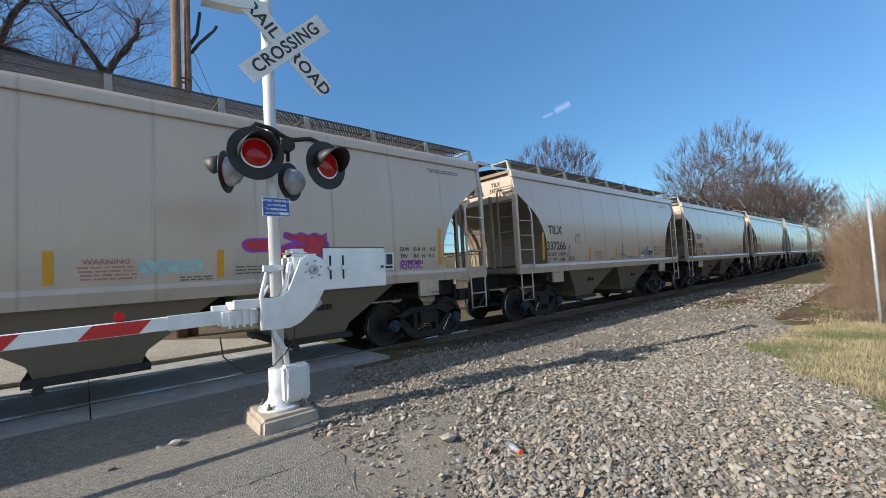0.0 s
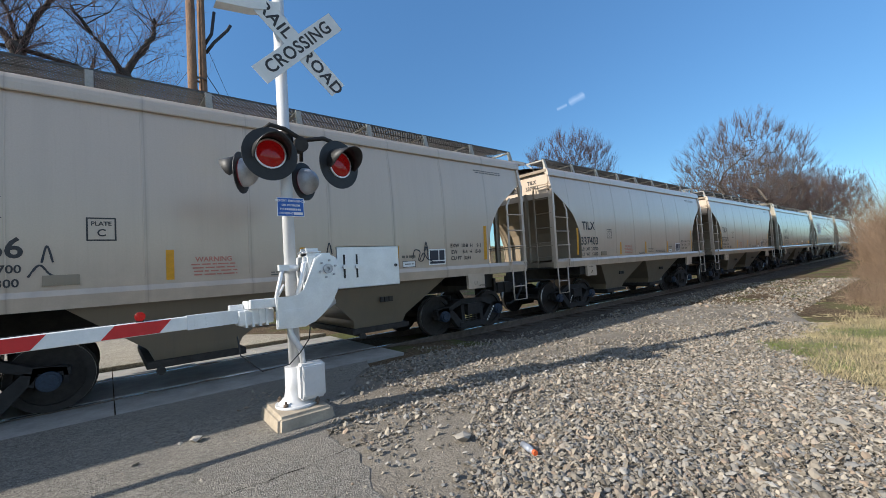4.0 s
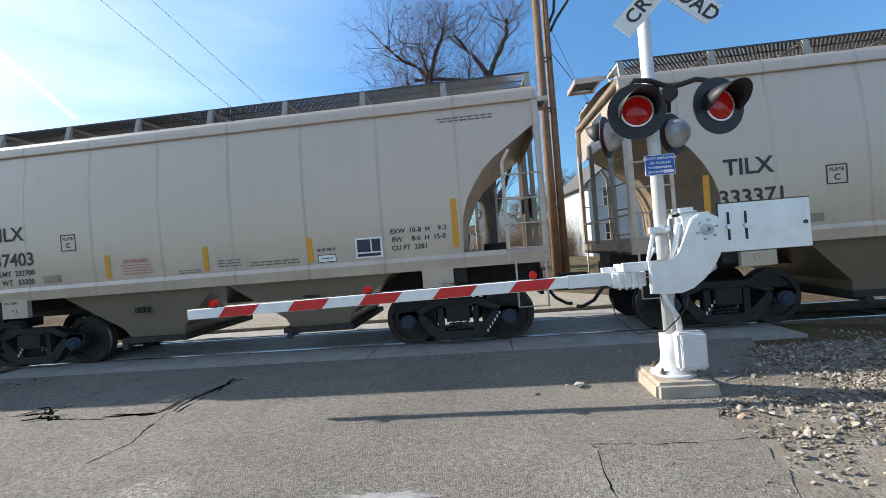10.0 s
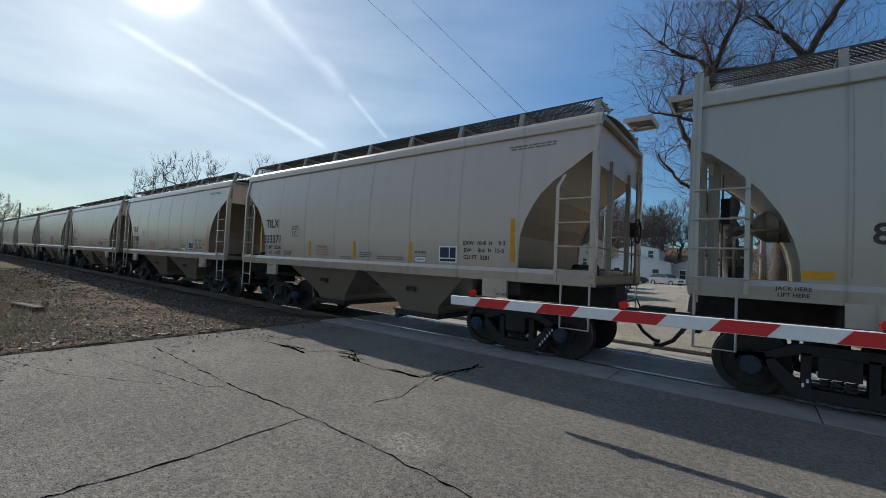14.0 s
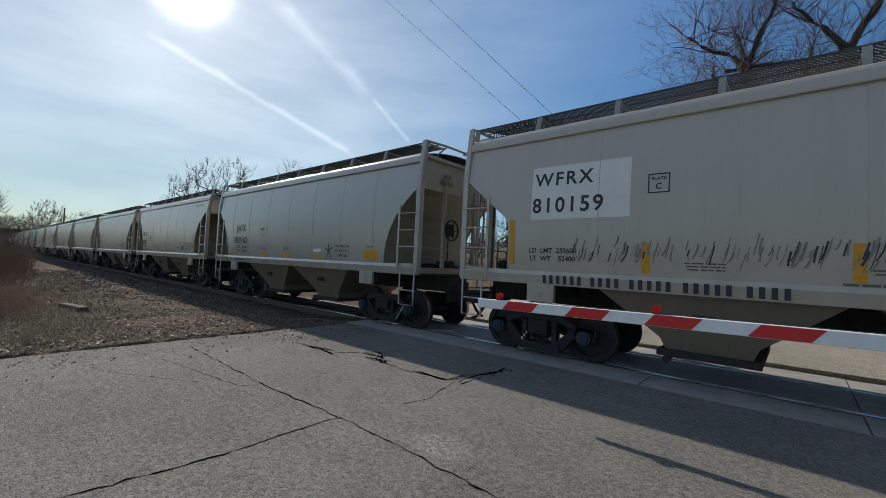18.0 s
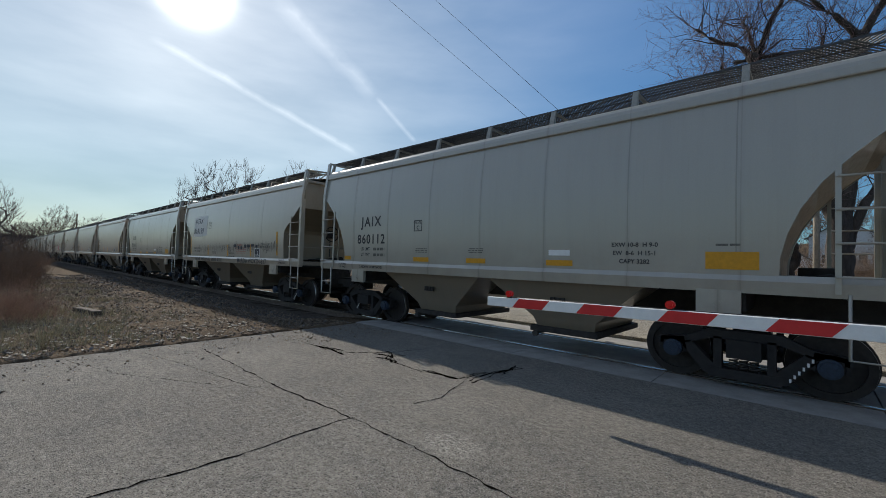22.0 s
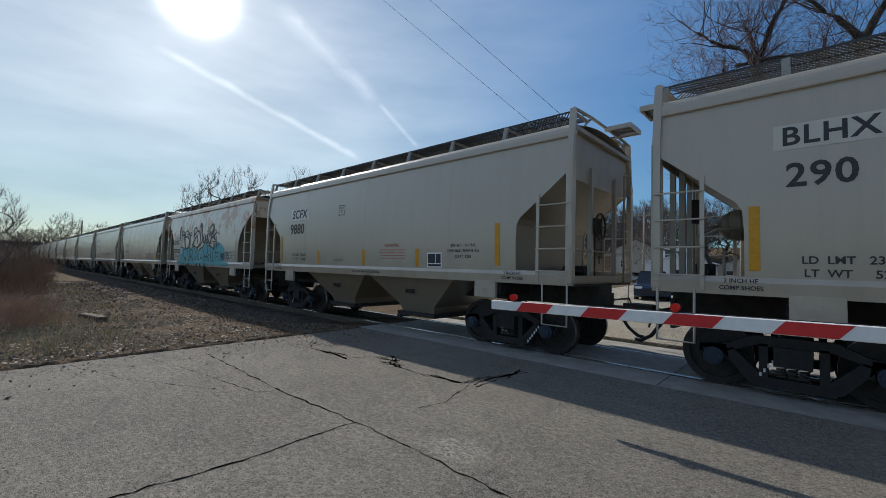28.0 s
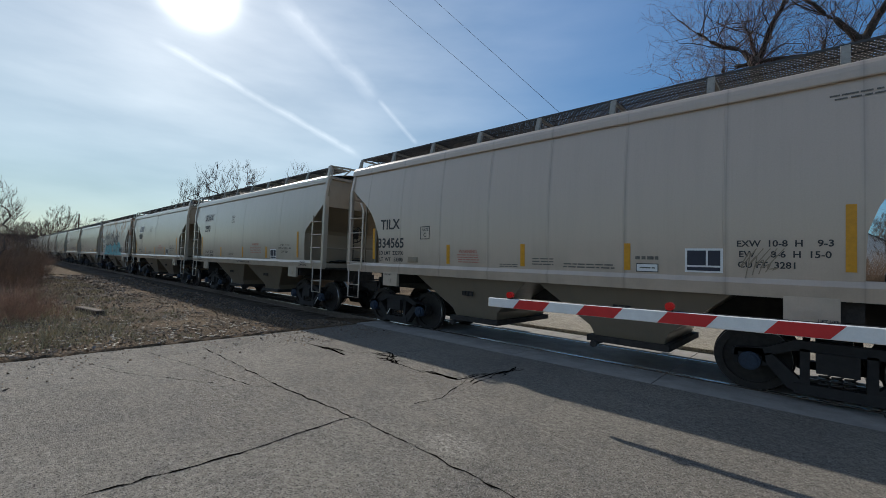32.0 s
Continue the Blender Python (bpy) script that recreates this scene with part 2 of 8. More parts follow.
def car_paint(name, base, dirt=(0.19, 0.16, 0.12), streak=0.5, rust=0.0, seam_at=0.0, seam_step=0.0, coat=0.8):
    """Painted steel of a hopper car: vertical run-off streaks, dust towards the sill, chalky patches."""
    m = Nodes(name, 0.4)
    m.b.inputs["Specular IOR Level"].default_value = 0.6
    m.b.inputs["Coat Weight"].default_value, m.b.inputs["Coat Roughness"].default_value = coat, 0.22
    m.b.inputs["Coat IOR"].default_value = 1.6
    run = m.noise(2.2, 6, 0.6, (1.6, 0.3, 0.10))
    fine = m.noise(9.0, 5, 0.6, (3.0, 0.5, 0.12))
    patch = m.noise(0.8, 5)
    grain = m.noise(60, 3)
    c = m.mix(m.ramp(patch, 0.3, 0.75, 0.0, 0.22), base, tuple(v * 0.82 for v in base))
    c = m.mix(m.ramp(run, 0.5, 0.78, 0.0, streak), c, dirt)
    c = m.mix(m.ramp(fine, 0.56, 0.8, 0.0, streak * 0.55), c, tuple(v * 0.8 for v in dirt))
    c = m.mix(m.ramp(grain, 0.3, 0.7, 0.0, 0.08), c, dirt)
    low = m.op("MULTIPLY", m.ramp(m.xyz(2), 1.3, 2.2, 1.0, 0.0), m.ramp(m.noise(3, 5), 0.35, 0.7))
    c = m.mix(m.op("MULTIPLY", low, 0.35), c, dirt)
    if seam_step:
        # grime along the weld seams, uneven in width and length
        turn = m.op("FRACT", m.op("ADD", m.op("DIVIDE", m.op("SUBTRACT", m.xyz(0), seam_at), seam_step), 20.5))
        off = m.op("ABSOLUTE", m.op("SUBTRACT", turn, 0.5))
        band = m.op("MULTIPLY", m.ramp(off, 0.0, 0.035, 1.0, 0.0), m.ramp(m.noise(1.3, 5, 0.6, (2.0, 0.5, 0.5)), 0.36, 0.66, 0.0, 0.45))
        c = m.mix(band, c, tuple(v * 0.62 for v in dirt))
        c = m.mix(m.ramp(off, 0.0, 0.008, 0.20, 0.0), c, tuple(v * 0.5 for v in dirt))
    if rust:
        r = m.op("MULTIPLY", m.ramp(m.noise(1.25, 7, 0.68, (1, 1, 0.9), (3.1, 0, 0.4)), 0.492, 0.57),
                 m.ramp(m.xyz(2), 2.7, 3.05))
        rc = m.mix(m.noise(9, 6, 0.7), (0.23, 0.075, 0.012), (0.43, 0.17, 0.03))
        c = m.mix(m.op("MULTIPLY", r, rust), c, rc)
        top = m.ramp(m.op("ADD", m.xyz(2), m.op("MULTIPLY", m.noise(4, 5), 0.3)), 4.22, 4.3)
        c = m.mix(m.op("MULTIPLY", top, 0.6), c, (0.40, 0.19, 0.07))
    m.bump(m.noise(1.6, 3), 0.06, 0.02)
    return m.done(c, m.ramp(fine, 0.3, 0.8, 0.28, 0.46))


WORN = (-2.74, -5.38, 0.42, 0.30)


def ground_mat(name, kind, pale=1.0):
    m = Nodes(name, 0.95)
    m.b.inputs["Specular IOR Level"].default_value = 0.2
    if kind == "asphalt":
        big = m.noise(0.35, 6)
        mid = m.noise(2.5, 6)
        fine = m.noise(75, 4)
        speck = m.voronoi(110)
        c = m.mix(m.ramp(big, 0.35, 0.65), (0.198, 0.180, 0.152), (0.285, 0.260, 0.218))
        c = m.mix(m.ramp(mid, 0.45, 0.75, 0, 0.5), c, (0.105, 0.102, 0.10))
        c = m.mix(m.ramp(fine, 0.5, 0.60, 0, 0.9), c, (0.345, 0.32, 0.28))
        c = m.mix(m.ramp(m.noise(55, 3), 0.54, 0.64, 0, 0.85), c, (0.05, 0.048, 0.046))
        c = m.mix(m.ramp(speck, 0.14, 0.22, 0.7, 0), c, (0.40, 0.38, 0.35))
        c = m.mix(1.0, c, m.ramp(m.noise(17, 6, 0.8), 0.38, 0.62, 0.68, 1.32), "MULTIPLY")
        chip = m.voronoi(34)
        c = m.mix(m.ramp(chip, 0.10, 0.2, 0.85, 0), c, m.mix(m.noise(9, 2), (0.16, 0.15, 0.14), (0.55, 0.52, 0.48)))
        dust = m.op("MULTIPLY", m.ramp(m.xyz(0), -1.0, 3.5), m.ramp(m.noise(1.2, 6), 0.36, 0.62))
        c = m.mix(m.op("MULTIPLY", dust, 0.7), c, (0.27, 0.24, 0.205))
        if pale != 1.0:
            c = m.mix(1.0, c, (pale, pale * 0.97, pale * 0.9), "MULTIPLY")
        # pale broken surface beside the long crack
        gap = m.op("ADD", m.op("POWER", m.op("DIVIDE", m.op("SUBTRACT", m.xyz(0), WORN[0]), WORN[2]), 2.0),
                   m.op("POWER", m.op("DIVIDE", m.op("SUBTRACT", m.xyz(1), WORN[1]), WORN[3]), 2.0))
        worn = m.op("MULTIPLY", m.ramp(gap, 0.1, 1.0, 1.0, 0.0), m.ramp(m.noise(28, 5, 0.75), 0.5, 0.58, 0, 0.85))
        c = m.mix(worn, c, (0.52, 0.48, 0.42))
        m.bump(m.op("ADD", fine, m.op("ADD", m.noise(45, 3), m.op("MULTIPLY", speck, 0.7))), 1.0, 0.016)
        m.b.inputs["Roughness"].default_value = 0.92
        m.b.inputs["Specular IOR Level"].default_value = 0.12
    elif kind == "gravel":
        big = m.noise(0.5, 6)
        st = m.noise(55, 4)
        c = m.mix(m.ramp(big, 0.35, 0.65), (0.15, 0.128, 0.102), (0.235, 0.205, 0.165))
        c = m.mix(m.ramp(m.noise(90, 4, 0.7), 0.55, 0.64, 0, 0.8), c, (0.40, 0.36, 0.30))
        c = m.mix(m.ramp(m.noise(65, 4, 0.7), 0.55, 0.64, 0, 0.7), c, (0.06, 0.052, 0.043))
        c = m.mix(0.35, c, st, "SOFT_LIGHT")
        c = m.mix(m.ramp(m.noise(6, 5), 0.4, 0.7, 0, 0.5), c, (0.11, 0.095, 0.075))
        m.bump(m.noise(38, 4), 0.8, 0.02)
    elif kind == "ballast":
        c = m.mix(m.ramp(m.noise(0.6, 6), 0.35, 0.65), (0.055, 0.043, 0.034), (0.095, 0.077, 0.06))
        c = m.mix(m.ramp(m.noise(26, 5, 0.7), 0.54, 0.64, 0, 0.8), c, (0.22, 0.185, 0.15))
        c = m.mix(m.ramp(m.noise(19, 5, 0.7), 0.54, 0.64, 0, 0.8), c, (0.02, 0.017, 0.014))
        m.bump(m.noise(24, 4), 1.0, 0.05)
    elif kind == "soil":
        m.b.inputs["Specular IOR Level"].default_value = 0.03
        big = m.noise(0.5, 6)
        c = m.mix(m.ramp(big, 0.35, 0.62), (0.075, 0.050, 0.032), (0.15, 0.105, 0.066))
        c = m.mix(m.ramp(m.noise(9, 6), 0.45, 0.7, 0, 0.7), c, (0.10, 0.08, 0.055))
        c = m.mix(m.ramp(m.noise(22, 6, 0.75), 0.55, 0.64, 0, 0.8), c, (0.30, 0.25, 0.17))
        c = m.mix(m.ramp(m.noise(15, 6, 0.75), 0.52, 0.62, 0, 0.85), c, (0.026, 0.02, 0.015))
        green = m.op("MULTIPLY", m.ramp(m.noise(0.7, 4, 0.5, (1, 1, 1), (5, 2, 0)), 0.5, 0.62), m.ramp(m.xyz(0), 2.0, 5.0))
        c = m.mix(m.op("MULTIPLY", green, 0.6), c, (0.09, 0.12, 0.035))
        m.bump(m.noise(30, 5), 0.8, 0.03)
    return m.done(c)


M = {}
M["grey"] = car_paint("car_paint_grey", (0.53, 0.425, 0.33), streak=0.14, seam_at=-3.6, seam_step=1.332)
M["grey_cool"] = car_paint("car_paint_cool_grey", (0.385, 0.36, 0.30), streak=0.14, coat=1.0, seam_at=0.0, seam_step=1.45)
M["tan"] = car_paint("car_paint_tan", (0.475, 0.41, 0.32), streak=0.14)
M["rusty"] = car_paint("car_paint_rusty", (0.58, 0.535, 0.455), streak=0.2, rust=0.95, coat=0.5)
M["bracket"] = simple("bracket_steel", (0.33, 0.315, 0.28), 0.7, 0, 0.25, 6)
# grime, and the shade of bays and car ends, put into these colours
M["hop"] = car_paint("shaded_hopper_paint", (0.25, 0.195, 0.135), streak=0.55, coat=0.15)
M["end"] = car_paint("grimy_shaded_end_paint", (0.27, 0.23, 0.165), streak=0.6, coat=0.1)
M["end_post"] = car_paint("grimy_shaded_post_paint", (0.33, 0.285, 0.215), streak=0.5, coat=0.2)
M["truck"] = simple("truck_steel", (0.018, 0.016, 0.015), 0.75, 0.0, 0.4, 9, 0.4)
M["wheel"] = simple("wheel_steel", (0.032, 0.026, 0.022), 0.7, 0.2, 0.35, 14, 0.2)
M["tread"] = simple("wheel_tread_steel", (0.38, 0.36, 0.34), 0.35, 0.9, 0.1, 14)
M["cap"] = simple("bearing_cap_blue", (0.018, 0.033, 0.058), 0.55, 0.0, 0.3, 30)
M["grate"] = simple("running_board_steel", (0.07, 0.07, 0.072), 0.6, 0.3, 0.2, 14)
M["black"] = simple("black_paint", (0.016, 0.016, 0.017), 0.55, 0.0, 0.2, 20)
M["under"] = simple("underframe_steel", (0.034, 0.029, 0.025), 0.85, 0.0, 0.35, 7, 0.3)
M["yellow"] = simple("reflector_yellow", (0.62, 0.29, 0.01), 0.4, 0.0, 0.1, 20)
M["white"] = simple("white_paint", (0.76, 0.76, 0.74), 0.5, 0.0, 0.06, 9)
M["silver"] = simple("aluminium_paint", (0.72, 0.73, 0.74), 0.38, 0.35, 0.08, 5)
M["pole"] = simple("pole_paint_silver", (0.58, 0.58, 0.58), 0.45, 0.1, 0.06, 4)
M["sign"] = simple("sign_sheeting_white", (0.72, 0.72, 0.70), 0.45, 0.0, 0.04, 6)
M["ink"] = simple("stencil_ink", (0.035, 0.034, 0.036), 0.6, 0.0, 0.25, 25)
M["faint_ink"] = simple("faded_stencil_ink", (0.13, 0.118, 0.10), 0.6, 0.0, 0.3, 25)
M["redink"] = simple("stencil_red", (0.44, 0.16, 0.12), 0.6, 0.0, 0.2, 25)
M["blue"] = simple("sign_blue", (0.012, 0.10, 0.42), 0.4, 0.0, 0.04, 9)
M["red"] = simple("reflective_red", (0.56, 0.02, 0.022), 0.35, 0.0, 0.08, 9)
M["navy"] = simple("label_navy", (0.022, 0.026, 0.045), 0.45, 0.0, 0.1, 20)
M["concrete"] = simple("concrete", (0.34, 0.285, 0.215), 0.9, 0.0, 0.22, 5, 0.5)
M["panel"] = simple("crossing_panel_concrete", (0.30, 0.285, 0.26), 0.9, 0.0, 0.2, 3, 0.4)
M["rail"] = simple("rail_steel", (0.14, 0.105, 0.08), 0.7, 0.3, 0.3, 9)
M["railtop"] = simple("rail_head_polished", (0.55, 0.54, 0.53), 0.25, 0.95, 0.08, 9)
M["tie"] = simple("tie_wood", (0.075, 0.055, 0.04), 0.95, 0.0, 0.4, 5, 0.5)
M["white_worn"] = simple("worn_road_paint", (0.27, 0.265, 0.25), 0.9, 0.0, 0.3, 20)
M["asphalt"] = ground_mat("asphalt", "asphalt")
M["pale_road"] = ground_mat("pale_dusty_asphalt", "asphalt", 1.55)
M["gravel"] = ground_mat("gravel_bed", "gravel")
M["soil"] = ground_mat("soil", "soil")
M["ballast"] = ground_mat("ballast_bed", "ballast")

# ---- building tools ----


def bx(bm, x0, x1, y0, y1, z0, z1, m=None):
    """A box between two corners."""
    vs = [bm.verts.new((x, y, z)) for x in (x0, x1) for y in (y0, y1) for z in (z0, z1)]
    if m is not None:
        for v in vs:
            v.co = m @ v.co
    for q in ((0, 1, 3, 2), (4, 6, 7, 5), (0, 4, 5, 1), (2, 3, 7, 6), (0, 2, 6, 4), (1, 5, 7, 3)):
        bm.faces.new([vs[i] for i in q])
    return vs


def rod(bm, a, b, r, n=8, r2=None, caps=True):
    """A round bar from a to b."""
    a, b = Vector(a), Vector(b)
    d = (b - a).normalized()
    s = d.orthogonal().normalized()
    t = d.cross(s)
    r2 = r if r2 is None else r2
    ring = []
    for p, k in ((a, r), (b, r2)):
        ring.append([bm.verts.new(p + (s * math.cos(6.28318 * i / n) + t * math.sin(6.28318 * i / n)) * k) for i in range(n)])
    for i in range(n):
        j = (i + 1) % n
        f = bm.faces.new((ring[0][i], ring[0][j], ring[1][j], ring[1][i]))
        f.smooth = n > 6
    if caps:
        bm.faces.new(ring[0][::-1])
        bm.faces.new(ring[1])


def pipe(bm, pts, r, n=8):
    """A round bar along a line of points."""
    pts = [Vector(p) for p in pts]
    rings = []
    ref = Vector((0, 0, 1)) if abs((pts[1] - pts[0]).normalized().z) < 0.9 else Vector((0, 1, 0))
    for i, p in enumerate(pts):
        d = (pts[min(i + 1, len(pts) - 1)] - pts[max(i - 1, 0)]).normalized()
        s = d.cross(ref)
        s = s.normalized() if s.length > 1e-4 else d.orthogonal().normalized()
        t = d.cross(s)
        rings.append([bm.verts.new(p + (s * math.cos(6.28318 * k / n) + t * math.sin(6.28318 * k / n)) * r) for k in range(n)])
    for u, v in zip(rings, rings[1:]):
        for i in range(n):
            j = (i + 1) % n
            f = bm.faces.new((u[i], u[j], v[j], v[i]))
            f.smooth = True
    bm.faces.new(rings[0][::-1])
    bm.faces.new(rings[-1])


def slab(bm, poly, axis, lo, hi):
    """A flat shape given by (a, b) points, extruded along an axis (0 x, 1 y, 2 z)."""
    def place(a, b, c):
        return {0: (c, a, b), 1: (a, c, b), 2: (a, b, c)}[axis]
    u = [bm.verts.new(place(a, b, lo)) for a, b in poly]
    v = [bm.verts.new(place(a, b, hi)) for a, b in poly]
    bm.faces.new(u[::-1])
    bm.faces.new(v)
    for i in range(len(poly)):
        j = (i + 1) % len(poly)
        bm.faces.new((u[i], u[j], v[j], v[i]))


def disc(bm, c, axis, r0, r1, lo, hi, n=28):
    """A ring or, with r0 = 0, a round plate, with thickness along an axis."""
    def at(r, k, h):
        p = [0, 0, 0]
        i, j = [q for q in range(3) if q != axis]
        p[axis] = c[axis] + h
        p[i] = c[i] + r * math.cos(6.28318 * k / n)
        p[j] = c[j] + r * math.sin(6.28318 * k / n)
        return bm.verts.new(p)
    o0 = [at(r1, k, lo) for k in range(n)]
    o1 = [at(r1, k, hi) for k in range(n)]
    if r0 > 0:
        i0 = [at(r0, k, lo) for k in range(n)]
        i1 = [at(r0, k, hi) for k in range(n)]
    for k in range(n):
        j = (k + 1) % n
        f = bm.faces.new((o0[k], o0[j], o1[j], o1[k]))
        f.smooth = True
        if r0 > 0:
            bm.faces.new((i0[k], i1[k], i1[j], i0[j]))
            bm.faces.new((o0[k], i0[k], i0[j], o0[j]))
            bm.faces.new((o1[k], o1[j], i1[j], i1[k]))
    if r0 <= 0:
        bm.faces.new(o0[::-1])
        bm.faces.new(o1)


def mesh_of(name, bm, mat):
    bmesh.ops.recalc_face_normals(bm, faces=bm.faces)
    me = bpy.data.meshes.new(name)
    bm.to_mesh(me)
    bm.free()
    me.materials.append(mat)
    return me


def part(name, bm, mat, parent, label="", m=None):
    me = bm if isinstance(bm, bpy.types.Mesh) else mesh_of(name, bm, mat)
    ob = new(name, me)
    ob.parent = parent
    if m is not None:
        ob.matrix_basis = m
    if label:
        tagged(ob, label)
    return ob


def thing(name, label, category, group="", kind="", m=None, mesh=None):
    ob = new(name, mesh)
    if mesh is None:
        ob.empty_display_size = 0.2
    if m is not None:
        ob.matrix_basis = m
    return tagged(ob, label, category, group, kind)


def bevelled(bm, width, segments=2):
    bmesh.ops.bevel(bm, geom=[e for e in bm.edges if e.calc_length() > width * 2.2], offset=width, segments=segments,
                    affect="EDGES", clamp_overlap=True)


TEXTS = {}


def text_mesh(body, size, mat, spacing=1.0):
    """Flat lettering in the x-z plane, its middle at the origin, facing -y."""
    key = (body, size, mat.name, spacing)
    if key not in TEXTS:
        cu = bpy.data.curves.new("lettering", "FONT")
        cu.body, cu.size, cu.align_x, cu.align_y, cu.space_character = body, size, "CENTER", "CENTER", spacing
        cu.resolution_u = 3
        cu.offset = size * 0.02
        ob = bpy.data.objects.new("lettering", cu)
        scene.collection.objects.link(ob)
        dg = bpy.context.evaluated_depsgraph_get()
        me = bpy.data.meshes.new_from_object(ob.evaluated_get(dg))
        bpy.data.objects.remove(ob)
        me.transform(Matrix.Rotation(radians(90), 4, "X"))
        me.materials.clear()
        me.materials.append(mat)
        me.name = "lettering"
        TEXTS[key] = me
    return TEXTS[key]

# ---- the train ----
# car space: x along the track from the car's middle, y across (towards the road's near side is negative), z above the rail head


def half_width(z):
    if z > 2.7:
        return 1.585 - 0.150 * ((z - 2.7) / 1.5) ** 2
    return 1.585 - 0.035 * ((2.7 - z) / 1.1) ** 2


EAVE, SILL = 4.19, 1.60
END = {
    # edge of the side sheet at the car's end: distance from the end, height
    "arc": [(0.0, 3.62), (0.13, 3.60), (0.78, 3.14), (0.98, 2.95), (1.14, 2.72), (1.27, 2.48), (1.36, 2.2), (1.375, 1.95), (1.38, 1.74), (1.385, 1.6)],
    "bow": [(0.0, 3.40), (0.12, 3.39), (0.24, 3.33), (0.5, 3.10), (0.8, 2.77), (1.0, 2.45), (1.12, 2.15), (1.19, 1.85), (1.2, 1.6)],
    "slant": [(0.0, 3.40), (0.12, 3.38), (1.05, 2.62), (1.12, 2.5), (1.14, 2.2), (1.14, 1.9), (1.14, 1.6)],
}


def side_sheet(L, end):
    """One side, at -y, with its rounded ends cut out; thickness inwards."""
    edge = END[end]
    half = L / 2
    cols = []
    for d, z in edge:
        cols.append((-half + d, z))
    last = edge[-1][0]
    n = 24
    for i in range(1, n):
        cols.append((-half + last + (L - 2 * last) * i / n, SILL))
    for d, z in reversed(edge):
        cols.append((half - d, z))
    rows = 22
    grid = []
    for u, z0 in cols:
        grid.append([Vector((u, -half_width(z0 + (EAVE - z0) * j / rows), z0 + (EAVE - z0) * j / rows)) for j in range(rows + 1)])
    return shell(grid, Vector((0, 0.02, 0)))


def shell(grid, inward):
    """A closed plate of even thickness from a grid of points."""
    bm = bmesh.new()
    a = [[bm.verts.new(p) for p in col] for col in grid]
    b = [[bm.verts.new(p + inward) for p in col] for col in grid]
    n, m = len(grid), len(grid[0])
    for i in range(n - 1):
        for j in range(m - 1):
            bm.faces.new((a[i][j], a[i + 1][j], a[i + 1][j + 1], a[i][j + 1]))
            bm.faces.new((b[i][j + 1], b[i + 1][j + 1], b[i + 1][j], b[i][j]))
    for i in range(n - 1):
        bm.faces.new((a[i + 1][0], a[i][0], b[i][0], b[i + 1][0]))
        bm.faces.new((a[i][-1], a[i + 1][-1], b[i + 1][-1], b[i][-1]))
    for j in range(m - 1):
        bm.faces.new((a[0][j], a[0][j + 1], b[0][j + 1], b[0][j]))
        bm.faces.new((a[-1][j + 1], a[-1][j], b[-1][j], b[-1][j + 1]))
    return bm


def seam(z0=1.70, z1=4.14):
    bm = bmesh.new()
    n = 10
    a = []
    for j in range(n + 1):
        z = z0 + (z1 - z0) * j / n
        y = -half_width(z)
        a.append([bm.verts.new((dx, y - dy, z)) for dx, dy in ((-0.011, -0.004), (-0.006, 0.005), (0.006, 0.005), (0.011, -0.004))])
    for p, q in zip(a, a[1:]):
        for k in range(3):
            bm.faces.new((p[k], p[k + 1], q[k + 1], q[k]))
    return bm


def grating(L, w):
    """Open running board, seen from below: bearing bars and close cross bars."""
    bm = bmesh.new()
    n = int(L / 0.062)
    h, e = 0.009, 0.014
    for i in range(n + 1):
        x = -L / 2 + L * i / n
        for s in (-1, 1):
            a, b = x - s * 0.22, x + s * 0.22
            if max(abs(a), abs(b)) > L / 2 - e:
                continue
            z = 0.004 if s > 0 else 0.011
            q = [bm.verts.new(p) for p in ((a - e, 0, z), (a + e, 0, z), (b + e, w, z), (b - e, w, z), (a - e, 0, z + h), (a + e, 0, z + h), (b + e, w, z + h), (b - e, w, z + h))]
            for f in ((0, 1, 2, 3), (7, 6, 5, 4), (0, 3, 7, 4), (1, 5, 6, 2)):
                bm.faces.new([q[k] for k in f])
    for y in (0.0, w * 0.5, w):
        bx(bm, -L / 2, L / 2, y - 0.008, y + 0.008, 0, 0.03 if y != w * 0.5 else 0.018)
    return bm


def platform_grate():
    """Open grating that juts from the middle of the car's end at roof height."""
    bm = bmesh.new()
    n = 12
    for i in range(n + 1):
        y = -0.62 + 0.56 * i / n
        for k in (-1, 1):
            p, q = max(-0.62, min(-0.06, y - k * 0.16)), max(-0.62, min(-0.06, y + k * 0.16))
            rod(bm, (-0.43, p, 0.015 + 0.004 * k), (0.04, q, 0.015 + 0.004 * k), 0.009, 4)
    return bm


def platform_frame():
    bm = bmesh.new()
    for y in (-0.64, -0.04):
        bx(bm, -0.46, 0.06, y - 0.02, y + 0.02, -0.045, 0.045)
    bx(bm, -0.46, -0.43, -0.62, -0.06, -0.045, 0.045)
    bx(bm, 0.0, 0.03, -0.62, -0.06, -0.03, 0.0)
    return bm


def bracket():
    bm = bmesh.new()
    slab(bm, [(-1.43, 4.17), (-1.34, 4.17), (-1.28, 4.55), (-1.32, 4.55)], 0, -0.045, 0.045)
    bx(bm, -0.03, 0.03, -1.30, -0.66, 4.515, 4.55)
    rod(bm, (0, -0.68, 4.53), (0, -0.95, 4.30), 0.02, 6)
    return bm


